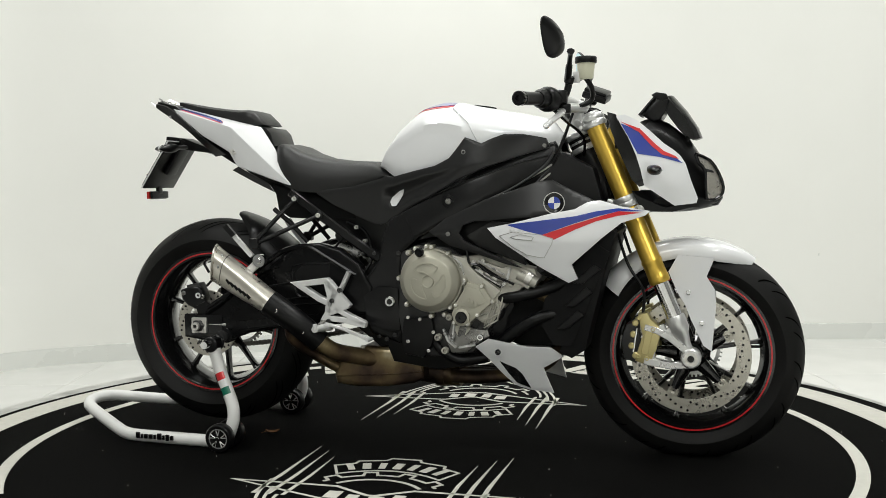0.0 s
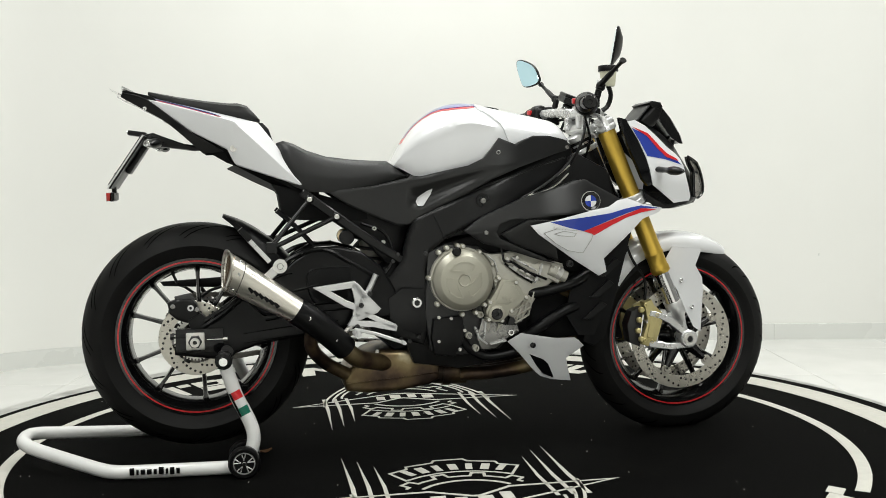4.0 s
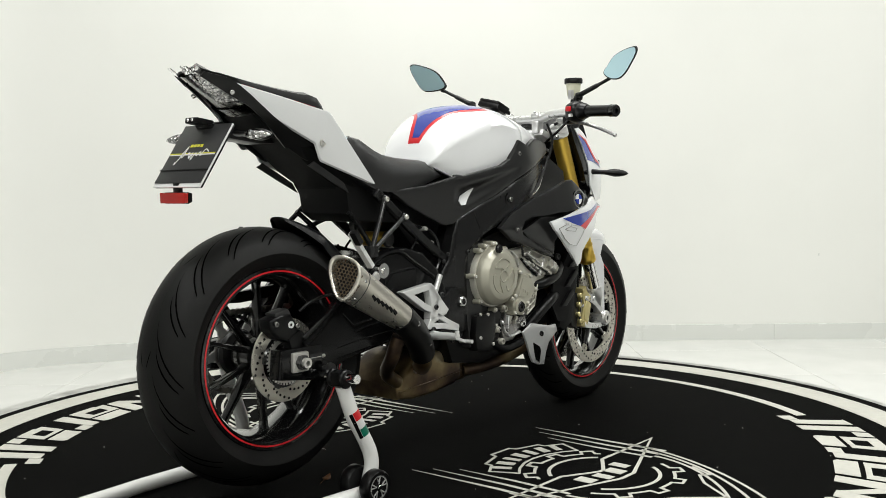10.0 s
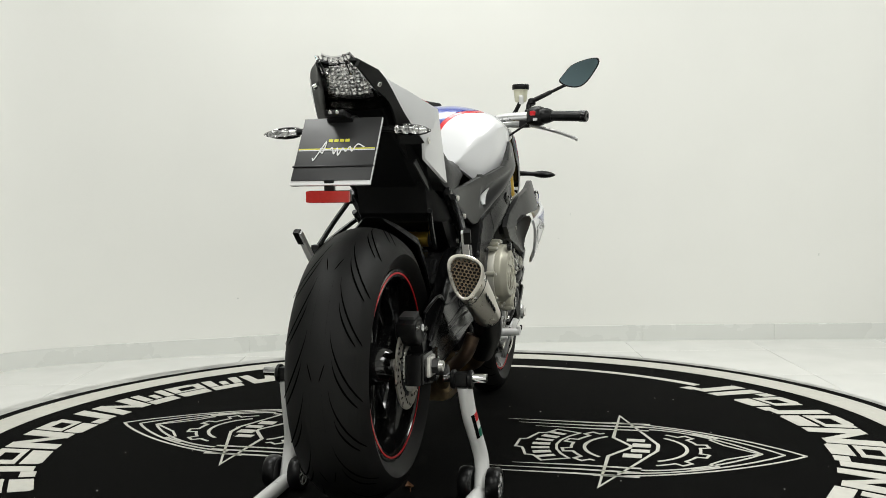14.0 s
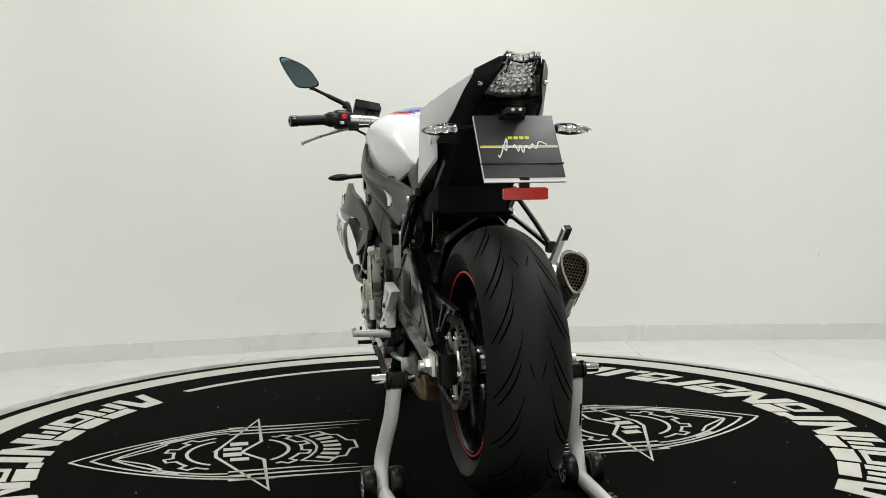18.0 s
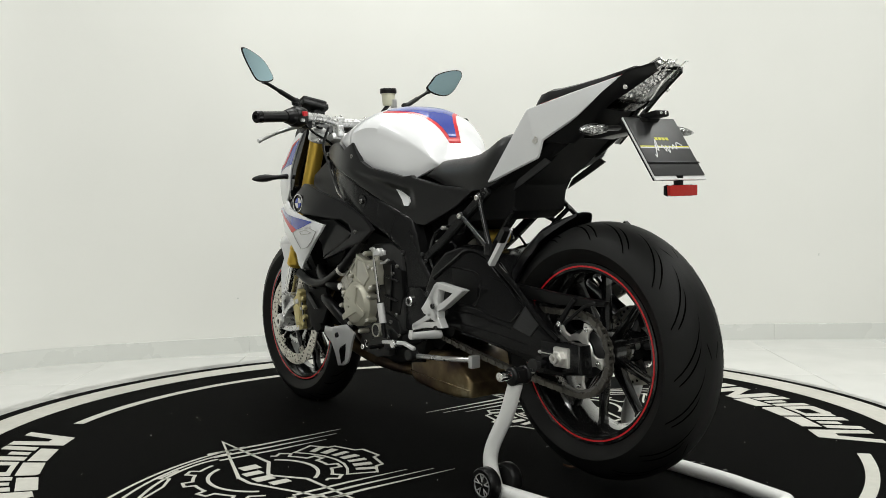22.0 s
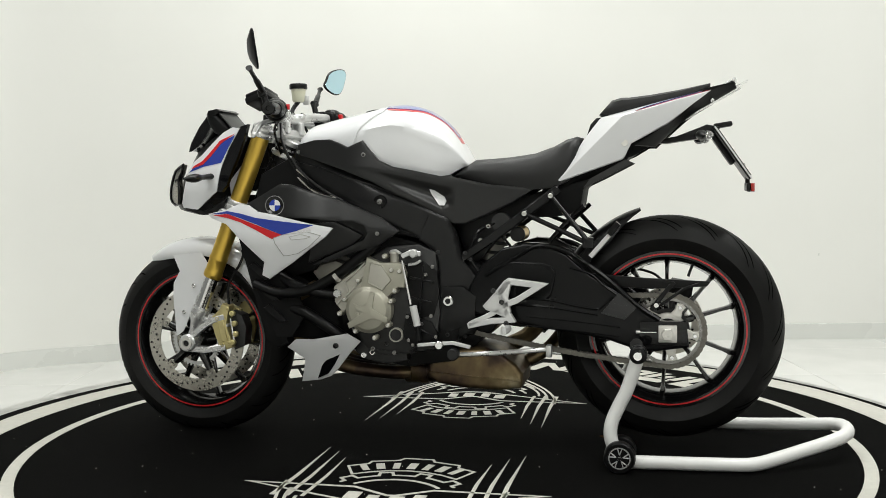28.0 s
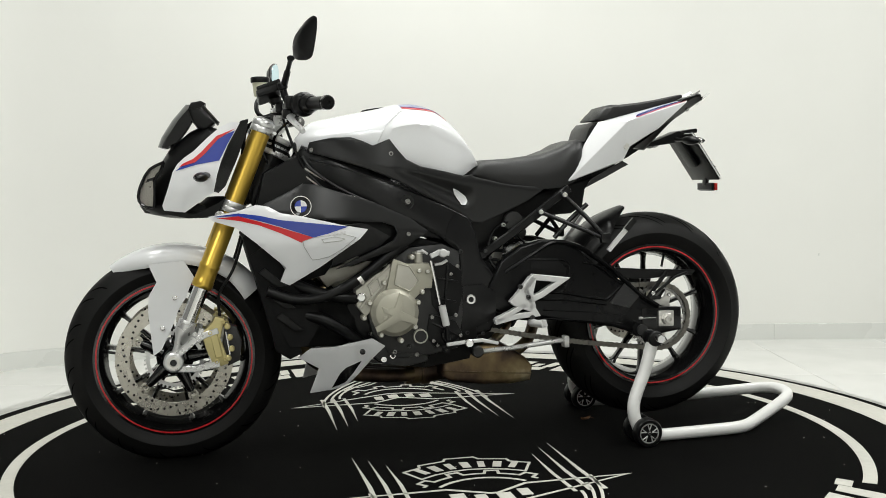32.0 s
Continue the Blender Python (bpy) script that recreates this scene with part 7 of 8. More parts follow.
    # front sprocket cover, black inner fill behind the pivot
    part("sprocket_cover", prism([(0.043, 0.452), (-0.056, 0.484), (-0.104, 0.417), (-0.102, 0.318), (-0.020, 0.287), (0.037, 0.321)], 0.08, 0.145, 0.01), M_BLACK, BIKE, "black front sprocket cover")
    part("engine_mount", prism([(-0.213, 0.512), (-0.077, 0.577), (-0.045, 0.441), (-0.056, 0.305), (-0.133, 0.289), (-0.199, 0.341), (-0.232, 0.410)], -0.10, 0.10, 0.02), M_BLACK, BIKE)


engine()

# ---- rear end ----
ARM = [(-0.123, 0.405), (-0.137, 0.475), (-0.173, 0.538), (-0.232, 0.583), (-0.297, 0.600), (-0.357, 0.597), (-0.414, 0.567), (-0.478, 0.511), (-0.551, 0.469), (-0.624, 0.410), (-0.665, 0.384), (-0.738, 0.382), (-0.745, 0.313), (-0.640, 0.298), (-0.588, 0.309), (-0.526, 0.330), (-0.445, 0.344), (-0.355, 0.357), (-0.266, 0.373), (-0.193, 0.384)]


def swingarm():
    for s in (-1, 1):
        arm = part("swingarm", prism(ARM, s * 0.108, s * 0.152, 0.010, 3), M_SWING, BIKE, "satin black cast swingarm")
        for pts, r in (([(-0.184, 0.508), (-0.275, 0.561), (-0.332, 0.590), (-0.403, 0.580), (-0.465, 0.543), (-0.524, 0.501), (-0.609, 0.425), (-0.667, 0.388)], 0.0075),
                       ([(-0.253, 0.544), (-0.303, 0.542), (-0.364, 0.537), (-0.383, 0.518), (-0.380, 0.484), (-0.370, 0.454), (-0.356, 0.441)], 0.004),
                       ([(-0.277, 0.444), (-0.359, 0.440), (-0.430, 0.426), (-0.492, 0.416), (-0.510, 0.422), (-0.541, 0.450)], 0.0048),
                       ([(-0.270, 0.424), (-0.359, 0.420), (-0.430, 0.410), (-0.499, 0.400)], 0.004),
                       ([(-0.423, 0.530), (-0.479, 0.513), (-0.520, 0.478), (-0.555, 0.454)], 0.004)):
            part("swingarm_ridge", tube([(x, s * 0.150, z) for x, z in pts], r, 8), M_SWING, arm)
        # no hollow is cut: a duller black sheet gives the pocket's shade
        part("swingarm_pocket", prism([(-0.262, 0.540), (-0.352, 0.534), (-0.374, 0.512), (-0.366, 0.462), (-0.346, 0.446), (-0.272, 0.448)], s * 0.1505, s * 0.1525, 0.0008), M_UNDER, arm, "dull black patch painting the shade of the swingarm's pocket")
        for y in (0.392, 0.366):
            part("swingarm_lower_rib", tube([(-0.30, s * 0.150, y), (-0.44, s * 0.150, y - 0.012), (-0.56, s * 0.150, y - 0.026)], 0.003, 6), M_SWING, arm)
        if s > 0:
            dec = prism([(-0.557, 0.462), (-0.605, 0.421), (-0.573, 0.387), (-0.508, 0.404)], 0.152, 0.1545, 0.001)
            part("chain_decal", dec, M_PLATE, arm, "dark warning sticker")
            bm = stroke([(-0.556, 0.459), (-0.601, 0.421), (-0.571, 0.391), (-0.512, 0.406)], 0.002, 0.1545, 0.1555, True, r=0)
            for pts in ([(-0.540, 0.433), (-0.569, 0.423), (-0.585, 0.428)], [(-0.530, 0.417), (-0.556, 0.412), (-0.575, 0.403)]):
                bm = stroke(pts, 0.003, 0.1545, 0.1553, bm=bm, r=0)
            part("decal_border", bm, M_DARKM, arm)
        # axle slot block and nut
        part("axle_window", prism([(RC[0] - 0.052, RC[2] - 0.033), (RC[0] + 0.075, RC[2] - 0.033), (RC[0] + 0.075, RC[2] + 0.033), (RC[0] - 0.052, RC[2] + 0.033)], s * 0.150, s * 0.156, 0.003), M_GLOSSB, arm)
        blk = part("axle_block", box(RC[0], s * 0.156, RC[2], 0.050, 0.016, 0.048, 0.004), M_DISC, BIKE, "square steel axle block")
        part("axle_nut", disc_solid((RC[0], s * 0.170, RC[2]), (0, 1, 0), 0.0185, 0.016, 0.002, 6), M_DISC if s > 0 else M_DARKM, blk)
        part("axle_stub", lathe([(0.006, 0), (0.0125, 0), (0.0125, 0.022), (0.006, 0.022)], (RC[0], s * 0.166, RC[2]), (0, s, 0), 20), M_DISC, blk)
        part("chain_adjuster", tube([(RC[0] + 0.03, s * 0.152, RC[2] + 0.003), (RC[0] + 0.085, s * 0.152, RC[2] + 0.003)], 0.0045, 8), M_DISC, blk)
        part("stand_bobbin", lathe([(0, 0), (0.009, 0), (0.009, 0.02), (0.017, 0.022), (0.017, 0.028), (0, 0.028)], (-0.605, s * 0.150, 0.322), (0, s, 0), 20, closed=False), M_DARKM, BIKE)
        part("bobbin_lug", disc_solid((-0.605, s * 0.135, 0.322), (0, 1, 0), 0.024, 0.035, 0.004, 20), M_FRAME, BIKE)
    part("swingarm_bridge", prism([(-0.128, 0.401), (-0.180, 0.520), (-0.245, 0.567), (-0.314, 0.586), (-0.399, 0.568), (-0.449, 0.516), (-0.414, 0.362), (-0.277, 0.354), (-0.201, 0.365)], -0.11, 0.11, 0.012), M_FRAME, BIKE, "black swingarm cross brace")
    part("rear_axle", tube([(RC[0], -0.15, RC[2]), (RC[0], 0.15, RC[2])], 0.013, 16), M_DISC, BIKE)
    # chain: two runs and the wrap round the sprocket
    path = []
    big, small = Vector((RC[0], RC[2])), Vector((-0.035, 0.402))
    r1, r2 = 0.100, 0.040
    for k in range(26):
        a = radians(92 + 176 * k / 25)
        path.append(big + Vector((math.cos(a), math.sin(a))) * r1)
    n = 46
    lo0, lo1 = path[-1], small + Vector((0.1, -1)).normalized() * r2
    for k in range(1, n):
        f = k / n
        path.append(lo0.lerp(lo1, f) + Vector((0, -0.012 * math.sin(math.pi * f))))
    for k in range(9):
        a = radians(-84 + 170 * k / 8)
        path.append(small + Vector((math.cos(a), math.sin(a))) * r2)
    up0, up1 = path[-1], path[0]
    for k in range(1, n):
        path.append(up0.lerp(up1, k / n))
    tot = [0]
    for a, b in zip(path, path[1:] + path[:1]):
        tot.append(tot[-1] + (b - a).length)
    links = round(tot[-1] / 0.0158)
    pts = path + path[:1]
    bm_o = None

    def at(d):
        d = d % tot[-1]
        for i in range(len(tot) - 1):
            if tot[i + 1] >= d:
                f = (d - tot[i]) / (tot[i + 1] - tot[i] + 1e-9)
                return pts[i].lerp(pts[i + 1], f)
    b = bmesh.new()
    ref = [(-0.0105, -0.0052), (-0.0065, -0.0075), (0, -0.0055), (0.0065, -0.0075), (0.0105, -0.0052), (0.0115, 0), (0.0105, 0.0052), (0.0065, 0.0075), (0, 0.0055), (-0.0065, 0.0075), (-0.0105, 0.0052), (-0.0115, 0)]
    for i in range(links):
        p, q = at(tot[-1] * i / links), at(tot[-1] * (i + 1) / links)
        m, d = (p + q) / 2, (q - p).normalized()
        for yy in ((0.1085, 0.0915) if i % 2 else (0.1062, 0.0938)):
            th = 0.0011
            va = [b.verts.new((m.x + d.x * u - d.y * w, yy - th, m.y + d.y * u + d.x * w)) for u, w in ref]
            vb = [b.verts.new((m.x + d.x * u - d.y * w, yy + th, m.y + d.y * u + d.x * w)) for u, w in ref]
            b.faces.new(va)
            b.faces.new(vb[::-1])
            for j in range(12):
                b.faces.new((va[j], va[(j + 1) % 12], vb[(j + 1) % 12], vb[j]))
        ring0 = [b.verts.new((p.x + 0.0042 * math.cos(g), 0.0895, p.y + 0.0042 * math.sin(g))) for g in [k * math.pi / 3 for k in range(6)]]
        ring1 = [b.verts.new((p.x + 0.0042 * math.cos(g), 0.1105, p.y + 0.0042 * math.sin(g))) for g in [k * math.pi / 3 for k in range(6)]]
        b.faces.new(ring0)
        b.faces.new(ring1[::-1])
        for j in range(6):
            b.faces.new((ring0[j], ring0[(j + 1) % 6], ring1[(j + 1) % 6], ring1[j]))
    tagged(part("drive_chain", b, M_CHAIN, BIKE, "dull steel drive chain"), kind="stuff")
    # chain guard and its struts
    cg = part("chain_guard", prism([(-0.359, 0.521), (-0.481, 0.512), (-0.629, 0.500), (-0.802, 0.491), (-0.792, 0.478), (-0.645, 0.470), (-0.547, 0.475), (-0.449, 0.486)], 0.112, 0.128, 0.003), M_BLACK, BIKE, "black plastic chain guard")
    part("guard_strut", stroke([(-0.643, 0.412), (-0.684, 0.466), (-0.705, 0.490)], 0.012, 0.128, 0.136), M_BLACK, cg)
    part("guard_strut", stroke([(-0.667, 0.425), (-0.733, 0.473), (-0.773, 0.486)], 0.008, 0.128, 0.134), M_BLACK, cg)
    q = [(-0.657, 0.426)][0]
    part("guard_bolt", hex_bolt((q[0], 0.137, q[1]), (0, 1, 0), 0.007, 0.006), M_CHROME, cg)
    # rear hugger: a shell over the front of the tyre
    rings = []
    for i in range(19):
        f = i / 18
        a = radians(77 - 54 * f)
        r = 0.334 + 0.014 * max(0, (0.4 - f) / 0.4)
        w = 0.096 * (0.30 + 0.70 * min(1, f / 0.28))
        ring = []
        for u, v in ((-1, -0.035), (-0.95, -0.012), (-0.7, 0.0), (0, 0.007), (0.7, 0.0), (0.95, -0.012), (1, -0.035), (0.93, -0.035), (0.88, -0.014), (0.6, -0.005), (0, 0.002), (-0.6, -0.005), (-0.88, -0.014), (-0.93, -0.035)):
            vv = v * (0.25 + 0.75 * min(1, f / 0.35)) - 0.02 * f * (abs(u) > 0.9)
            ring.append((RC[0] + (r + vv) * math.cos(a), u * w, RC[2] + (r + vv) * math.sin(a)))
        rings.append(ring)
    part("rear_hugger", loft(rings), M_BLACK, BIKE, "black rear wheel hugger", 45)
    # rear caliper with a plain round mark
    cal = prism([(-0.761, 0.456), (-0.729, 0.466), (-0.698, 0.466), (-0.683, 0.449), (-0.673, 0.417), (-0.708, 0.398), (-0.737, 0.408), (-0.756, 0.426)], -0.142, -0.094, 0.009, 3)
    cal = prism([(-0.708, 0.407), (-0.672, 0.425), (-0.641, 0.400), (-0.661, 0.359), (-0.697, 0.368)], -0.145, -0.115, 0.004, bm=cal)
    rc = part("rear_caliper", cal, M_BLACK, BIKE, "black rear brake caliper")
    q = [(-0.699, 0.440)][0]
    for x, z in ((-0.746, 0.446), (-0.682, 0.436), (-0.655, 0.384)):
        part("caliper_bolt", hex_bolt((x, -0.146, z), (0, -1, 0), 0.0065, 0.006), M_BOLT, rc)
    part("caliper_bridge", prism([(-0.742, 0.470), (-0.700, 0.478), (-0.690, 0.462), (-0.738, 0.458)], -0.136, -0.098, 0.004), M_DARKM, rc)
    part("caliper_mark", lathe([(0.004, 0), (0.0085, 0), (0.0085, -0.002), (0.004, -0.002)], (q[0], -0.1425, q[1]), (0, 1, 0), 20), M_PLATEW, rc)
    part("brake_line", tube([(q[0] + 0.03, -0.14, q[1] + 0.03), (q[0] + 0.06, -0.15, q[1] + 0.05), (q[0] + 0.12, -0.155, q[1] + 0.06), (q[0] + 0.2, -0.15, q[1] + 0.03), (q[0] + 0.33, -0.15, q[1] + 0.05), (q[0] + 0.40, -0.14, q[1] + 0.09)], 0.004, 8), M_BLACK, BIKE)
    part("torque_arm", stroke([(-0.666, 0.404), (-0.589, 0.451), (-0.524, 0.490)], 0.010, -0.152, -0.145), M_FRAME, BIKE)
    # shock absorber
    part("shock_reservoir", tube([(-0.262, -0.045, 0.618), (-0.262, 0.040, 0.618)], 0.021, 20), M_GOLD, BIKE, "gold shock reservoir")
    for y in (-0.050, 0.045):
        part("reservoir_end", disc_solid((-0.262, y, 0.618), (0, 1, 0), 0.022, 0.012, 0.003, 24), M_DARKM, BIKE)
    coil = []
    for k in range(91):
        a = radians(k * 24)
        f = k / 90
        q = Vector((-0.20, 0.02, 0.63)).lerp(Vector((-0.165, 0.02, 0.46)), f)
        coil.append(q + Vector((0.037 * math.cos(a), 0.037 * math.sin(a), 0)))
    part("shock_spring", sweep(coil, lambda i: circle2(0.005, 6)), M_DARKM, BIKE, "dark shock spring")
    part("spring_seat", lathe([(0.028, -0.006), (0.042, -0.006), (0.042, 0.006), (0.028, 0.006)], (-0.17, 0.02, 0.485), (0.2, 0, -1), 24), M_SHOCK, BIKE, "red spring seat")
    for s in (-1, 1):
        part("shock_hose", tube([(-0.225, s * 0.10, 0.66), (-0.16, s * 0.125, 0.63), (-0.14, s * 0.13, 0.56), (-0.175, s * 0.128, 0.50)], 0.005, 8), M_GLOSSB, BIKE, "black hose")
        part("wiring_loop", tube([(-0.30, s * 0.11, 0.60), (-0.27, s * 0.128, 0.572), (-0.245, s * 0.126, 0.60), (-0.21, s * 0.12, 0.635)], 0.0035, 8), M_GLOSSB, BIKE)
        for x, z in ((-0.19, 0.645), (-0.165, 0.605), (-0.21, 0.61)):
            part("bracket_screw", hex_bolt((x, s * 0.118, z), (0, s, 0), 0.006, 0.02), M_DISC, BIKE)
    part("reservoir_end", tube([(-0.225, 0.092, 0.655), (-0.225, 0.112, 0.655)], 0.028, 20), M_DARKM, BIKE)
    part("shock_body", tube([(-0.20, 0.02, 0.66), (-0.175, 0.02, 0.50)], 0.030, 20), M_ENGINE, BIKE, "silver shock absorber body")
    part("shock_collar", lathe([(0.03, -0.01), (0.036, -0.01), (0.036, 0.01), (0.03, 0.01)], (-0.196, 0.02, 0.635), (0.15, 0, -1), 24), M_ALU, BIKE)


def exhaust():
    line = smooth_line([(-0.598, -0.222, 0.548), (-0.54, -0.226, 0.511), (-0.475, -0.232, 0.470), (-0.411, -0.236, 0.430)], 5)
    tri = chaikin([(-0.056, 0.046), (0.058, 0.044), (-0.002, -0.082)], 4)
    n = len(line) - 1
    m = len(tri)

    def sec(i, grow=0.0):
        f = i / n
        out = []
        for u, w in tri:
            a = math.atan2(w, u)
            r = 0.0345 + grow
            k = min(1, f * 1.05) ** 1.3
            out.append(((u * (1 + grow * 20)) * (1 - k) + r * math.cos(a) * k, (w * (1 + grow * 20)) * (1 - k) + r * math.sin(a) * k))
        return out
    d = (line[1] - line[0]).normalized()
    cut = Vector((-0.934, -0.317, 0.16))
    full = (line[-1] - line[0]).length

    def mitre(bm):
        """Slants the outlet outwards."""
        for v in bm.verts:
            f = max(0.0, min(1.0, (v.co - line[0]).dot(d) / full))
            v.co -= d * ((v.co - line[0] - d * (v.co - line[0]).dot(d)).dot(cut) / d.dot(cut)) * (1 - f) ** 3
        return bm
    b = sweep(line, sec, caps=False)
    b2 = sweep(line, lambda i: [(u * 0.94, w * 0.94) for u, w in sec(i)], caps=False)
    muf = part("muffler", mitre(join(b, b2)), M_STEEL, BIKE, "brushed steel short muffler with honeycomb outlet")
    d = (line[1] - line[0]).normalized()
    side = d.cross(Vector((0, 0, 1))).normalized()
    up = side.cross(d).normalized()
    # rolled rim and end band
    rim = []
    c = line[0]
    ring = [c + side * u * 0.975 + up * w * 0.975 for u, w in tri]
    part("outlet_rim", mitre(sweep(ring, lambda i: circle2(0.0042, 8), closed=True)), M_STEEL, muf)
    c5 = line[3]
    ring = [line[3] + side * u * 1.005 + up * w * 1.005 for u, w in sec(3)]
    part("end_band", mitre(sweep(ring, lambda i: circle2(0.0012, 6), closed=True)), M_DARKM, muf)
    for k in (4, 12, 19):
        u, w = sec(2)[k % m]
        p = line[2] + side * u + up * w
        part("rivet", mitre(disc_solid(p, side * u + up * w, 0.0048, 0.003, 0.001, 12)), M_CHROME, muf)
    # dark inner core and the honeycomb
    back = line[0] + d * 0.016
    bm = bmesh.new()
    bm.faces.new([bm.verts.new(back + side * u * 0.93 + up * w * 0.93) for u, w in tri])
    part("outlet_core", mitre(bm), M_GLOSSB, muf)
    front = line[0] + d * 0.008
    bm = None
    st = 0.0088

    def inside(x, y):
        hit = False
        for (x0, y0), (x1, y1) in zip(tri, tri[1:] + tri[:1]):
            if (y0 > y) != (y1 > y) and x < (x1 - x0) * (y - y0) / (y1 - y0) + x0:
                hit = not hit
        return hit
    for j in range(-9, 9):
        for i in range(-7, 8):
            x, y = (i + 0.5 * (j % 2)) * st, j * st * 0.866
            if inside(x * 1.06, y * 1.06):
                q = front + side * x + up * y
                bm = lathe([(st * 0.46, -0.001), (st * 0.60, -0.001), (st * 0.60, 0.001), (st * 0.46, 0.001)], q, d, 6, bm)
    tagged(part("honeycomb", mitre(bm), M_HONEY, muf, "bronze honeycomb mesh"), kind="stuff")
    # scorched print as plain bars on the outer face
    for k in range(6):
        i = 6 + k
        u, w = max(sec(i), key=lambda q: q[0] - 0.3 * q[1])
        p = line[i] + side * u + up * w
        part("print_mark", box(p.x, p.y, p.z, 0.012, 0.0014, 0.017, 0.0004, Matrix.Rotation(radians(-32), 4, "Y")), M_UNDER, muf)
    # black sleeve and link pipes
    sl = part("pipe_sleeve", tube([(-0.419, -0.236, 0.435), (-0.36, -0.226, 0.392), (-0.315, -0.208, 0.350), (-0.285, -0.190, 0.318)], (0.0372, 0.034), 24), M_BLACK, BIKE, "black heat shield on the exhaust pipe")
    for q in ((-0.385, -0.265, 0.415), (-0.315, -0.241, 0.352)):
        part("shield_bolt", hex_bolt(q, (-0.2, -1, 0.1), 0.0065, 0.005), M_CHROME, sl)
    part("link_pipe", tube([(-0.290, -0.192, 0.322), (-0.25, -0.16, 0.285), (-0.19, -0.10, 0.262), (-0.14, -0.06, 0.245)], 0.025, 18), M_BURNT, BIKE, "heat-stained link pipe")
    part("bypass_pipe", tube([(-0.375, -0.19, 0.375), (-0.375, -0.165, 0.32), (-0.33, -0.10, 0.262), (-0.27, -0.08, 0.225)], 0.019, 16), M_BURNT, BIKE, "heat-stained bypass pipe")
    box_o = [(-0.275, 0.176), (-0.282, 0.219), (-0.262, 0.245), (-0.212, 0.280), (-0.176, 0.293), (-0.056, 0.287), (-0.029, 0.264), (-0.003, 0.250), (-0.003, 0.200), (-0.033, 0.184), (-0.116, 0.172), (-0.214, 0.168)]
    cb = part("collector_box", prism(box_o, -0.095, 0.11, 0.018, 3), M_BURNT, BIKE, "large straw and brown heat-stained silencer box")
    part("box_seam", stroke([(-0.276, 0.199), (-0.131, 0.209), (-0.006, 0.220)], 0.004, -0.0975, 0.1125), M_BURNT, cb)
    for q in [(-0.186, 0.290), (-0.211, 0.248)]:
        part("box_bolt", hex_bolt((q[0], -0.098, q[1]), (0, -1, 0), 0.006, 0.006), M_DISC, cb)
    # hanger from the muffler to the pillion bracket
    part("muffler_hanger", stroke([(-0.459, 0.553), (-0.478, 0.535), (-0.500, 0.516)], 0.024, -0.212, -0.204), M_ALU, BIKE, "silver muffler hanger")
    q = [(-0.457, 0.553)][0]
    part("hanger_bolt", lathe([(0, 0.004), (0.007, 0.004), (0.009, 0), (0.019, 0), (0.0195, -0.004), (0.0195, -0.016), (0, -0.016)], (q[0], -0.219, q[1]), (0, -1, 0), 24, closed=False), M_CHROME, BIKE)


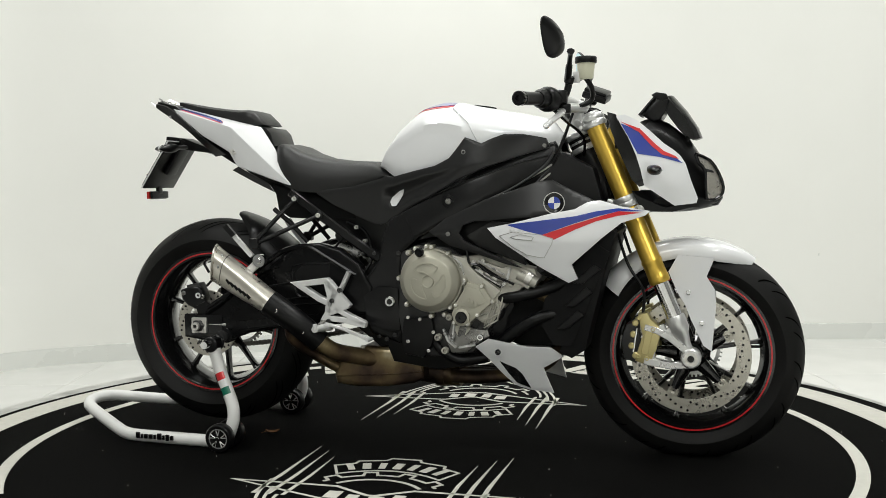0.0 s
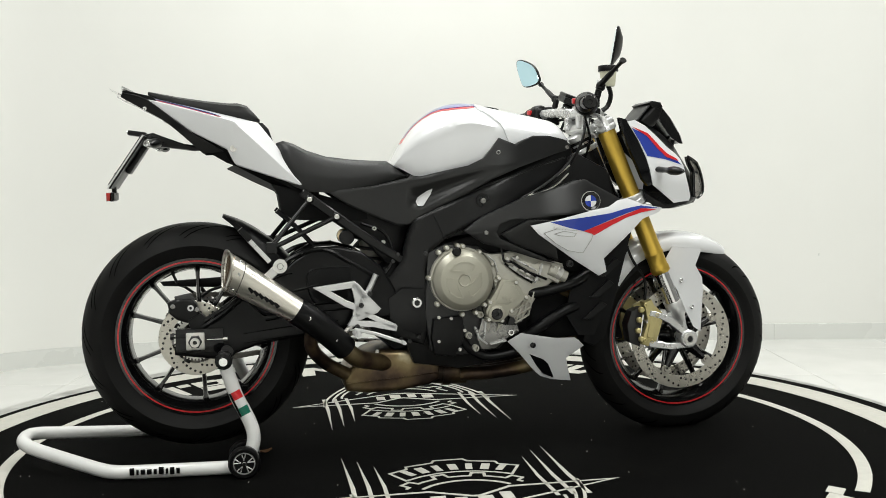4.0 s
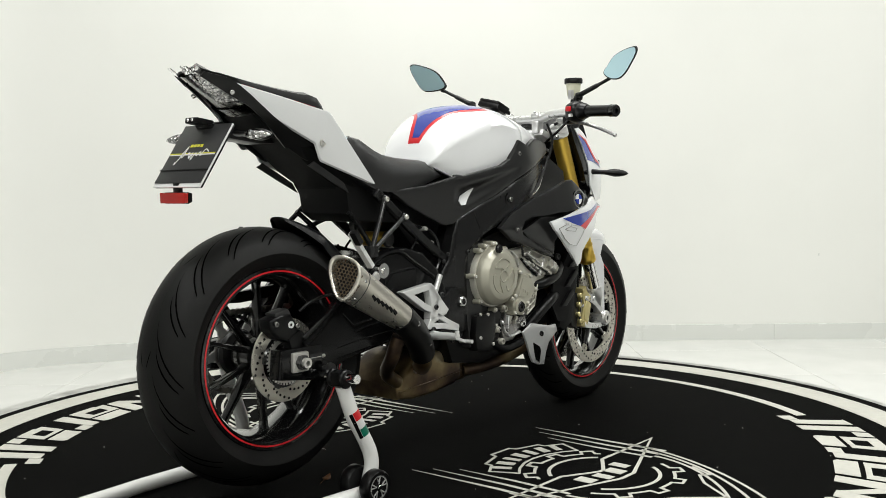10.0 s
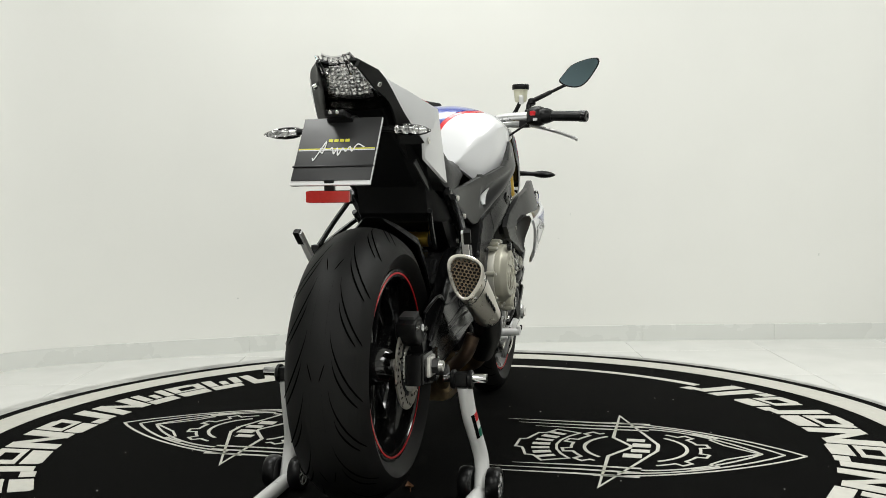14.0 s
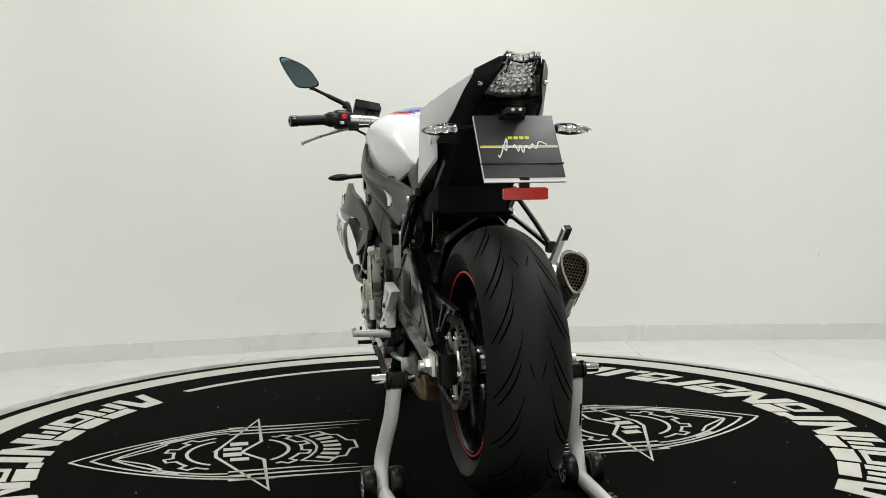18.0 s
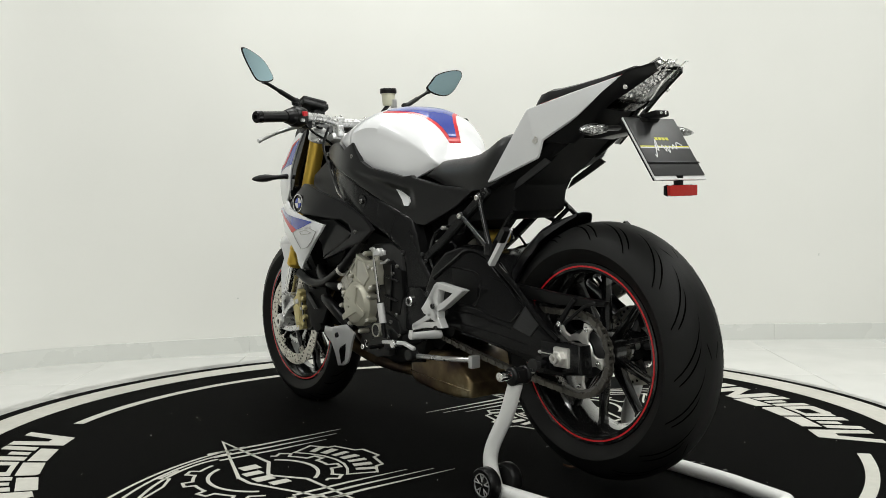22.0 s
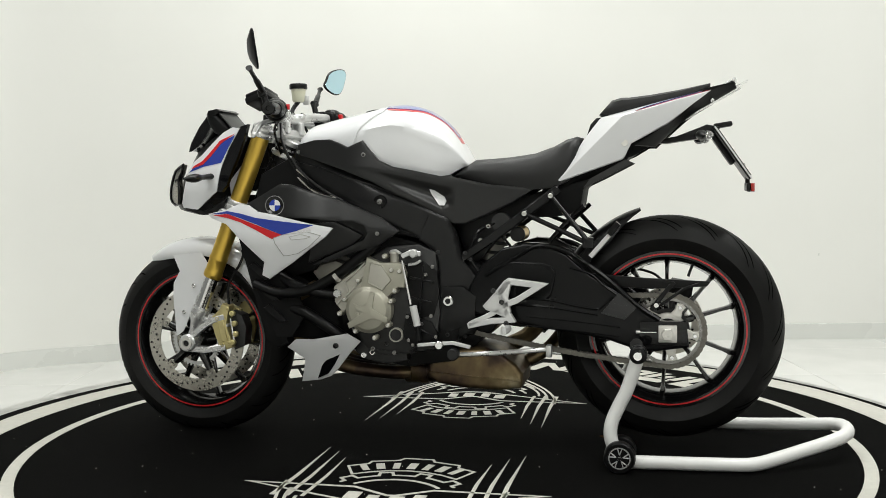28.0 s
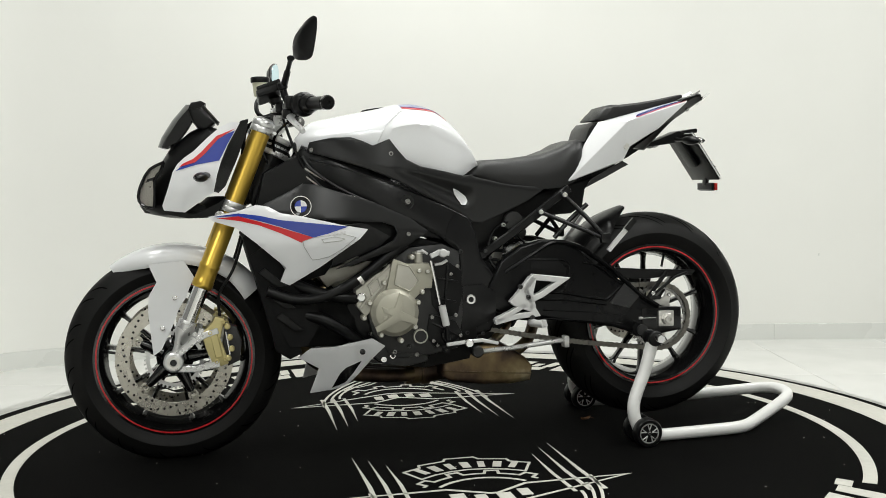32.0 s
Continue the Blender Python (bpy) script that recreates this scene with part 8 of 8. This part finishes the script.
def foot_controls():
    for s in (-1, 1):
        y0, y1 = s * 0.176, s * 0.200
        bm = stroke([(-0.346, 0.484), (-0.258, 0.495), (-0.231, 0.460), (-0.247, 0.429), (-0.281, 0.443)], 0.017, y0, y1, True)
        bm = prism([(-0.268, 0.499), (-0.246, 0.498), (-0.209, 0.453), (-0.184, 0.426), (-0.194, 0.415), (-0.248, 0.394), (-0.263, 0.410), (-0.256, 0.451)], y0, y1, 0.003, bm=bm)
        bm = stroke([(-0.247, 0.416), (-0.264, 0.388), (-0.204, 0.383), (-0.141, 0.369)], 0.016, y0, y1, bm=bm)
        bm = stroke([(-0.232, 0.416), (-0.188, 0.393), (-0.144, 0.373)], 0.014, y0, y1, bm=bm)
        hg = part("foot_hanger", bm, M_ALUW, BIKE, "silver-white cast footrest hanger")
        for q in [(-0.239, 0.438), (-0.215, 0.469), (-0.251, 0.379)]:
            part("hanger_bolt", hex_bolt((q[0], s * 0.202, q[1]), (0, s, 0), 0.007, 0.006), M_DARKM, hg)
        # footrest
        bm = tube([(-0.252, s * 0.188, 0.362), (-0.257, s * 0.29, 0.368)], (0.012, 0.0095), 12)
        bm = disc_solid((-0.257, s * 0.288, 0.374), (0, 0, 1), 0.006, 0.018, 0.001, 12, bm)
        part("footrest", bm, M_ALUW, BIKE, "silver footrest peg")
        # pillion footrest, folded up
        q = [Vector((-0.560, s * 0.212, 0.652)), Vector((-0.535, s * 0.208, 0.622)), Vector((-0.485, s * 0.202, 0.565))]
        bm = sweep(q, lambda i: [(u, w) for u, w in ((-0.008, -0.006), (0.008, -0.006), (0.008, 0.006), (-0.008, 0.006))])
        bevel(bm, 0.003, 2)
        pf = part("pillion_footrest", bm, M_ALUW, BIKE, "folded silver pillion footrest")
        part("footrest_rubber", sweep([v + Vector((0, s * 0.006, 0.004)) for v in q[:2]], lambda i: [(u * 0.7, w) for u, w in ((-0.012, -0.008), (0.012, -0.008), (0.012, 0.007), (-0.012, 0.007))]), M_BLACK, pf)
        # pillion bracket struts
        br = part("pillion_bracket", tube([(-0.371, s * 0.142, 0.730), (-0.425, s * 0.172, 0.668), (-0.478, s * 0.198, 0.605)], 0.0068, 10), M_FRAME, BIKE, "black tubular pillion bracket")
        part("bracket_strut", tube([(-0.297, s * 0.142, 0.681), (-0.39, s * 0.172, 0.640), (-0.478, s * 0.198, 0.600)], 0.0068, 10), M_FRAME, br)
        part("bracket_foot", box(-0.478, s * 0.198, 0.602, 0.03, 0.022, 0.03, 0.005), M_FRAME, br)
        for q in ((-0.371, 0.730), (-0.297, 0.681)):
            part("bracket_bolt", hex_bolt((q[0], s * 0.152, q[1]), (0, s, 0), 0.0070, 0.007), M_DISC, br)
            part("bracket_eye", disc_solid((q[0], s * 0.142, q[1]), (0, 1, 0), 0.012, 0.016, 0.003, 18), M_FRAME, br)
        part("subframe_tube", stroke([(-0.392, 0.751), (-0.298, 0.681), (-0.203, 0.612), (-0.108, 0.550)], 0.026, s * 0.118, s * 0.138, r=0.004), M_FRAME, BIKE, "black rear subframe tube")
        part("subframe_brace", tube([(-0.46, s * 0.10, 0.70), (-0.41, s * 0.09, 0.655), (-0.36, s * 0.085, 0.60)], 0.007, 8), M_FRAME, BIKE)
    # brake pedal on the right, gear lever and folded side stand on the left
    bp = part("brake_pedal", stroke([(-0.260, 0.373), (-0.204, 0.359), (-0.160, 0.343), (-0.123, 0.329)], 0.009, -0.20, -0.212), M_ALUW, BIKE, "silver brake pedal")
    part("pedal_tip", tube([(-0.125, -0.19, 0.330), (-0.125, -0.232, 0.332)], 0.0055, 10), M_ALUW, bp)
    part("master_cylinder", tube(R3([(-0.243, 0.442), (-0.222, 0.465), (-0.194, 0.520)], -0.178), 0.008, 10), M_ALU, BIKE)
    part("pedal_spring", tube(R3([(-0.283, 0.364), (-0.259, 0.388)], -0.19), 0.007, 10), M_DISC, BIKE)
    gl = part("gear_lever", stroke([(0.004, 0.312), (-0.052, 0.317), (-0.100, 0.320), (-0.148, 0.309)], 0.010, 0.192, 0.204), M_ALUW, BIKE, "silver gear lever")
    q = [(-0.060, 0.314)][0]
    part("lever_pivot", disc_solid((q[0], 0.205, q[1]), (0, 1, 0), 0.013, 0.016, 0.003, 18), M_CHROME, gl)
    part("lever_tip", tube([(0.012, 0.195, 0.300), (0.012, 0.245, 0.300)], 0.006, 10), M_BLACK, gl)
    ss = part("side_stand", stroke([(-0.088, 0.279), (-0.214, 0.287), (-0.359, 0.301)], 0.013, 0.150, 0.166, r=0.004), M_ALU, BIKE, "folded silver side stand")
    part("stand_foot", box(-0.365, 0.162, 0.298, 0.016, 0.03, 0.034, 0.004), M_ALU, ss)
    q = [(-0.093, 0.283)][0]
    part("stand_pivot", disc_solid((q[0], 0.168, q[1]), (0, 1, 0), 0.017, 0.03, 0.003, 18), M_DARKM, ss)


def y_fin(x, z):
    return smooth_table(x, [(-0.90, 0.044), (-0.84, 0.060), (-0.76, 0.078), (-0.66, 0.091), (-0.56, 0.098)])


def tail_end():
    fin = [(-0.773, 0.981), (-0.685, 0.925), (-0.601, 0.874), (-0.590, 0.848), (-0.576, 0.830), (-0.597, 0.838), (-0.686, 0.891), (-0.735, 0.950)]
    mirrored("tail_fin", fin, lambda x, z: y_fin(x, z) - 0.016, M_UNDER, "black tail side trim", 0.006, 0.03)
    rings = []
    for x, zt, zb, w in ((-0.738, 0.986, 0.972, 0.066), (-0.728, 0.986, 0.940, 0.070), (-0.70, 0.975, 0.918, 0.076), (-0.63, 0.955, 0.868, 0.088), (-0.55, 0.93, 0.808, 0.092), (-0.47, 0.86, 0.762, 0.092), (-0.40, 0.80, 0.73, 0.09), (-0.34, 0.77, 0.72, 0.085)):
        rings.append([(x, y * w, zb + (zt - zb) * f) for y, f in ((-0.75, 0), (-1, 0.3), (-1, 0.8), (-0.8, 1), (0.8, 1), (1, 0.8), (1, 0.3), (0.75, 0))])
    part("under_tail", loft(rings), M_UNDER, BIKE, "black plastic under-tail tray", 30)
    bm = prism([(-0.870, 1.031), (-0.866, 1.037), (-0.790, 1.018), (-0.775, 1.006), (-0.800, 1.006)], -0.5, 0.5, 0.0015)
    for v in bm.verts:
        k = max(0.0, min(1.0, (v.co.x + 0.868) / 0.08))
        v.co.y = (-0.0095 + 0.0065 * k) + (1 if v.co.y > 0 else -1) * (0.044 + 0.034 * k)
    part("tail_top_trim", bm, M_BLACK, BIKE, "black trim over the tail lamp")
    part("seat_backstop", prism([(-0.513, 0.947), (-0.492, 0.945), (-0.476, 0.928), (-0.463, 0.889), (-0.471, 0.886), (-0.493, 0.909)], -0.078, 0.078, 0.006), M_BLACK, BIKE, "black pad between the seats")
    for s in (-1, 1):
        q = (-0.573, 0.1304, 0.872)
        part("tail_bolt", lathe([(0, 0.002), (0.006, 0.002), (0.009, 0.0025), (0.0095, 0), (0, 0)], (q[0], s * (q[1] + 0.0005), q[2]), (0, s, 0), 20, closed=False), M_DISC, BIKE)
        sh = 0.010 * (1 - s)
        outer = [(-0.868, s * (0.037 + sh), 1.031), (-0.800, s * (0.077 + sh * 0.4), 1.009), (-0.694, s * (0.103 + sh * 0.1), 0.926), (-0.600, s * 0.123, 0.866)]
        inner = [(-0.873, s * (0.033 + sh), 1.020), (-0.803, s * (0.050 + sh), 0.979), (-0.746, s * (0.067 + sh), 0.944), (-0.655, s * 0.082, 0.862)]
        tf = part("tail_fin_face", rail_patch([inner, outer], 18, 4, 0.006, 1), M_BLACK, BIKE, "black trim beside the tail lamp")
        part("fin_bolt", hex_bolt((-0.806, s * (0.064 + sh), 0.986), (-0.40, s * 0.75, -0.50), 0.0060, 0.008), M_CHROME, tf)
        # pale scoop under the tail
        part("tail_scoop", panel([(-0.594, 0.818), (-0.574, 0.828), (-0.476, 0.776), (-0.457, 0.750), (-0.524, 0.782)], lambda x, z: 0.100, 0.004, 0.03, s), M_DARKM, BIKE)
    part("seat_box", prism([(-0.479, 0.776), (-0.334, 0.742), (-0.205, 0.696), (-0.205, 0.669), (-0.270, 0.664), (-0.414, 0.673), (-0.449, 0.695), (-0.457, 0.744)], -0.092, 0.092, 0.006), M_UNDER, BIKE, "black under-seat box")
    # tail lamp: clear outer lens over bright reflector cups
    def T(u, v, o=0.0):
        """u across, v from 0 (top) to 1 (foot) of the slanted lamp, o outwards."""
        p = Vector((-0.886, -0.0090, 1.020)).lerp(Vector((-0.742, -0.0125, 0.944)), v)
        nrm = Vector((-0.46, 0, -0.89))
        w = 0.032 + 0.043 * v
        return p + Vector((0, u * w, 0)) + nrm * (o - 0.012 - 0.010 * u * u)

    def patch(o, sc=1.0, v0=0.0, v1=1.0):
        rows = []
        for i in range(9):
            v = v0 + (v1 - v0) * i / 8
            rows.append([T(-1 * sc + 2 * sc * j / 8, v, o) for j in range(9)])
        return rows
    def slab(o0, o1, sc=1.0, v0=0.0, v1=1.0):
        a, b = patch(o0, sc, v0, v1), patch(o1, sc, v0, v1)
        bm = bmesh.new()
        va = [[bm.verts.new(p) for p in r] for r in a]
        vb = [[bm.verts.new(p) for p in r] for r in b]
        for i in range(8):
            for j in range(8):
                bm.faces.new((va[i][j], va[i][j + 1], va[i + 1][j + 1], va[i + 1][j]))
                bm.faces.new((vb[i][j], vb[i + 1][j], vb[i + 1][j + 1], vb[i][j + 1]))
        for i in range(8):
            for j in (0, 8):
                bm.faces.new((va[i][j], va[i + 1][j], vb[i + 1][j], vb[i][j]))
                bm.faces.new((va[j][i], va[j][i + 1], vb[j][i + 1], vb[j][i]))
        return bm
    lens = part("tail_lamp", slab(0.010, 0.013), M_CLEAR, BIKE, "clear tail lamp lens over silver reflectors")
    lens.visible_shadow = False
    part("lamp_back", slab(-0.012, -0.008, 0.98), M_LAMPIN, lens)
    bm = None
    rnd = random.Random(4)
    for r_i in range(9):
        v = 0.06 + r_i * 0.095
        n = 5 + r_i // 2
        for k in range(n):
            u = (-1 + 2 * (k + 0.5 + 0.25 * (r_i % 2)) / n) * 0.9
            nrm = Vector((-0.95, rnd.uniform(-0.4, 0.4), 0.05 + rnd.uniform(-0.3, 0.3)))
            bm = lathe([(0.0, 0.005), (0.0062, 0.002), (0.0080, -0.004)], T(u, v, -0.007), nrm, 5, bm, closed=False)
    tagged(part("reflector_facets", bm, M_LAMPIN, lens, "silver faceted reflectors", 10), kind="stuff")
    for s in (-1, 1):
        bm = prism([(-0.904, 1.040), (-0.898, 1.041), (-0.850, 1.012), (-0.858, 1.002)], s * 0.027 - 0.0085, s * 0.034 - 0.0085, 0.0015)
        part("lens_horn", bm, M_CLEAR, lens).visible_shadow = False
    part("lamp_foot", slab(0.010, 0.016, 1.06, 0.86, 1.06), M_SMOKE, lens)
    # number plate carrier, lamp and turn signals
    part("plate_arm", prism([(-0.794, 0.922), (-0.769, 0.912), (-0.712, 0.891), (-0.671, 0.884), (-0.629, 0.893), (-0.613, 0.883), (-0.638, 0.874), (-0.685, 0.871), (-0.721, 0.876), (-0.770, 0.882), (-0.795, 0.886), (-0.819, 0.898), (-0.832, 0.913)], -0.03, 0.03, 0.004), M_BLACK, BIKE, "black number plate carrier arm")
    part("plate_lamp", box(-0.838, 0.0, 0.920, 0.05, 0.045, 0.014, 0.004, pose(0, 0, 0, 0, 8, 0)), M_BLACK, BIKE)
    for k in (-0.008, 0.008):
        part("plate_light", disc_solid((-0.864, k, 0.924), (-1, 0, 0.0), 0.004, 0.004, 0.001, 10), M_LAMPIN, BIKE)
    top, bot = Vector((-0.815, 0, 0.914)), Vector((-0.913, 0, 0.770))
    d = (bot - top).normalized()
    nrm = Vector((d.z, 0, -d.x)).normalized()
    if nrm.x > 0:
        nrm = -nrm
    mid = (top + bot) / 2 + Vector((0, -0.005, 0))
    rot = Matrix((( d.x, 0, nrm.x), (0, 1, 0), (d.z, 0, nrm.z))).to_4x4()
    ln = (bot - top).length

    def on_plate(u0, u1, v0, v1, h0, h1, r=0.0005):
        return box((0), 0, 0, abs(u1 - u0), abs(v1 - v0), h1 - h0, r, Matrix.Translation(((u0 + u1) / 2, (v0 + v1) / 2, (h0 + h1) / 2)))

    def place(bm):
        bm.transform(Matrix.Translation(mid) @ rot)
        return bm
    pl = part("number_plate", place(on_plate(-ln / 2, ln / 2, -0.090, 0.090, -0.004, 0.0, 0.001)), M_PLATEW, BIKE, "dark plate cover with yellow line and white wave")
    part("plate_cover", place(on_plate(-ln / 2 + 0.001, ln / 2 - 0.010, -0.0885, 0.0885, 0.0005, 0.0025)), M_PLATE, pl)
    part("cover_band", place(on_plate(ln / 2 - 0.047, ln / 2 - 0.043, -0.091, 0.091, 0.002, 0.005, 0.001)), M_BLACK, pl)
    yl = -0.005
    part("yellow_line", place(on_plate(yl, yl + 0.0028, -0.086, 0.086, 0.0027, 0.0033, 0)), M_YELLOW, pl)
    part("white_line", place(on_plate(yl + 0.0036, yl + 0.006, -0.086, 0.086, 0.0027, 0.0033, 0)), M_PLATEW, pl)
    bm = None
    for k in range(4):
        b = on_plate(-0.029, -0.0215, 0.0, 0.0095, 0.0027, 0.0033, 0)
        b.transform(Matrix.Translation((0, 0.012 - k * 0.0125, 0)))
        bm = join(bm, b)
    part("yellow_blocks", place(bm), M_YELLOW, pl)
    # a plain white wave across the cover
    bm = None
    wave = [(0.020, 0.050), (0.024, 0.046), (-0.022, 0.026), (0.008, 0.030), (-0.004, 0.036), (0.000, 0.016), (-0.006, 0.010), (0.010, 0.004), (-0.004, -0.002), (0.014, -0.006), (-0.004, -0.014), (0.004, -0.022), (-0.008, -0.030), (0.004, -0.036), (-0.014, -0.046), (-0.006, -0.062)]
    wl = [(p.x, p.y) for p in smooth_line([Vector((u, v, 0)) for u, v in wave], 5)]
    part("white_stroke", place(ribbon(wl, 0.0026, 0.0036, 0.0042)), M_PLATEW, pl)
    part("plate_back", place(on_plate(-ln / 2, ln / 2 - 0.002, -0.0895, 0.0895, -0.009, -0.0045, 0.002)), M_BLACK, pl)
    part("plate_bracket", place(on_plate(-ln / 2 - 0.012, ln / 2 - 0.06, -0.028, 0.028, -0.024, -0.009, 0.005)), M_BLACK, pl)
    rf = part("rear_reflector", prism([(-0.922, 0.757), (-0.910, 0.757), (-0.912, 0.733), (-0.922, 0.733)], -0.052, 0.046, 0.005), M_LENSRED, BIKE, "red rear reflector")
    part("reflector_stem", box(-0.905, -0.003, 0.764, 0.012, 0.022, 0.03, 0.002), M_BLACK, rf)
    part("reflector_back", prism([(-0.909, 0.758), (-0.900, 0.756), (-0.900, 0.736), (-0.909, 0.732)], -0.05, 0.044, 0.002), M_BLACK, rf)
    for s in (-1, 1):
        a, b = Vector((-0.775, s * 0.055, 0.893)), Vector((-0.792, s * 0.192, 0.884))
        line = [a.lerp(b, t) for t in (0, 0.2, 0.38, 0.45, 0.55, 0.68, 0.8, 0.92, 1.0)]
        rad = (0.008, 0.007, 0.008, 0.010, 0.0125, 0.0132, 0.0112, 0.0072, 0.002)
        sg = part("turn_signal", sweep(line[:4], lambda i: circle2(rad[i] * 1.25, 12, rad[i] * 0.85)), M_BLACK, BIKE, "rear turn signal with clear lens")
        back = [p + Vector((-0.006, 0, 0)) for p in line[3:]]
        part("signal_lens", sweep(back, lambda i: circle2(rad[i + 3] * 1.15, 14, rad[i + 3] * 0.92)), M_TINT, sg)
        part("signal_body", sweep([p + Vector((0.004, 0, 0)) for p in line[3:]], lambda i: circle2(rad[i + 3] * 0.85, 14, rad[i + 3] * 0.75)), M_LAMPIN, sg)
        part("signal_shell", sweep([p + Vector((0.009, 0, 0)) for p in line[3:]], lambda i: circle2(rad[i + 3] * 1.2, 14, rad[i + 3] * 1.06)), M_BLACK, sg)
        for k in (4.6, 5.9):
            i = int(k)
            p = line[i].lerp(line[i + 1], k - i)
            part("signal_bulb", lathe([(0, -0.004), (0.004, -0.003), (0.0085, 0.004), (0.0095, 0.004), (0.004, -0.005), (0, -0.006)], p + Vector((-0.008, 0, 0)), (-1, 0, 0), 14, closed=False), M_LAMPIN, sg)


swingarm()
exhaust()
foot_controls()
tail_end()

# ---- a dry leaf that lies on the mat ----
def dry_leaf():
    n = 9
    rows = []
    for i in range(n):
        f = i / (n - 1)
        w = 0.010 * math.sin(math.pi * f ** 0.8) + 0.0008
        x = -0.021 + 0.042 * f
        lift = 0.003 + 0.006 * (2 * f - 1) ** 2
        rows.append([(x, -w, lift + 0.004), (x, 0, lift), (x, w, lift + 0.005), (x, w, lift + 0.0058), (x, 0, lift + 0.0008), (x, -w, lift + 0.0048)])
    bm = loft(rows)
    bm = tube([(-0.02, 0, 0.009), (-0.030, 0.002, 0.005), (-0.036, 0.004, 0.003)], 0.0008, 6, bm=bm)
    return tagged(new("dry_leaf", finish(bm, "dry_leaf", M_LEAF)), "small curled brown dry leaf lying on the black mat", "leaf")


LEAF = dry_leaf()


# ---- all moving things turn with the table ----
BIKE_OFFSET = Matrix.Translation((0.0, -0.016, 0.0))


def motions():
    times = [0.5 * k for k in range(65)]
    for ob, local in ((TABLE, Matrix()), (STAND, Matrix.Translation((0.0, -0.008, 0.0))), (BIKE, BIKE_OFFSET), (LEAF, pose(-0.509, -0.065, 0.0005, 0, 0, 25))):
        walk(ob, [(t, pose(0, 0, 0, 0, 0, TURN_START + TURN_RATE * t) @ local) for t in times])


motions()
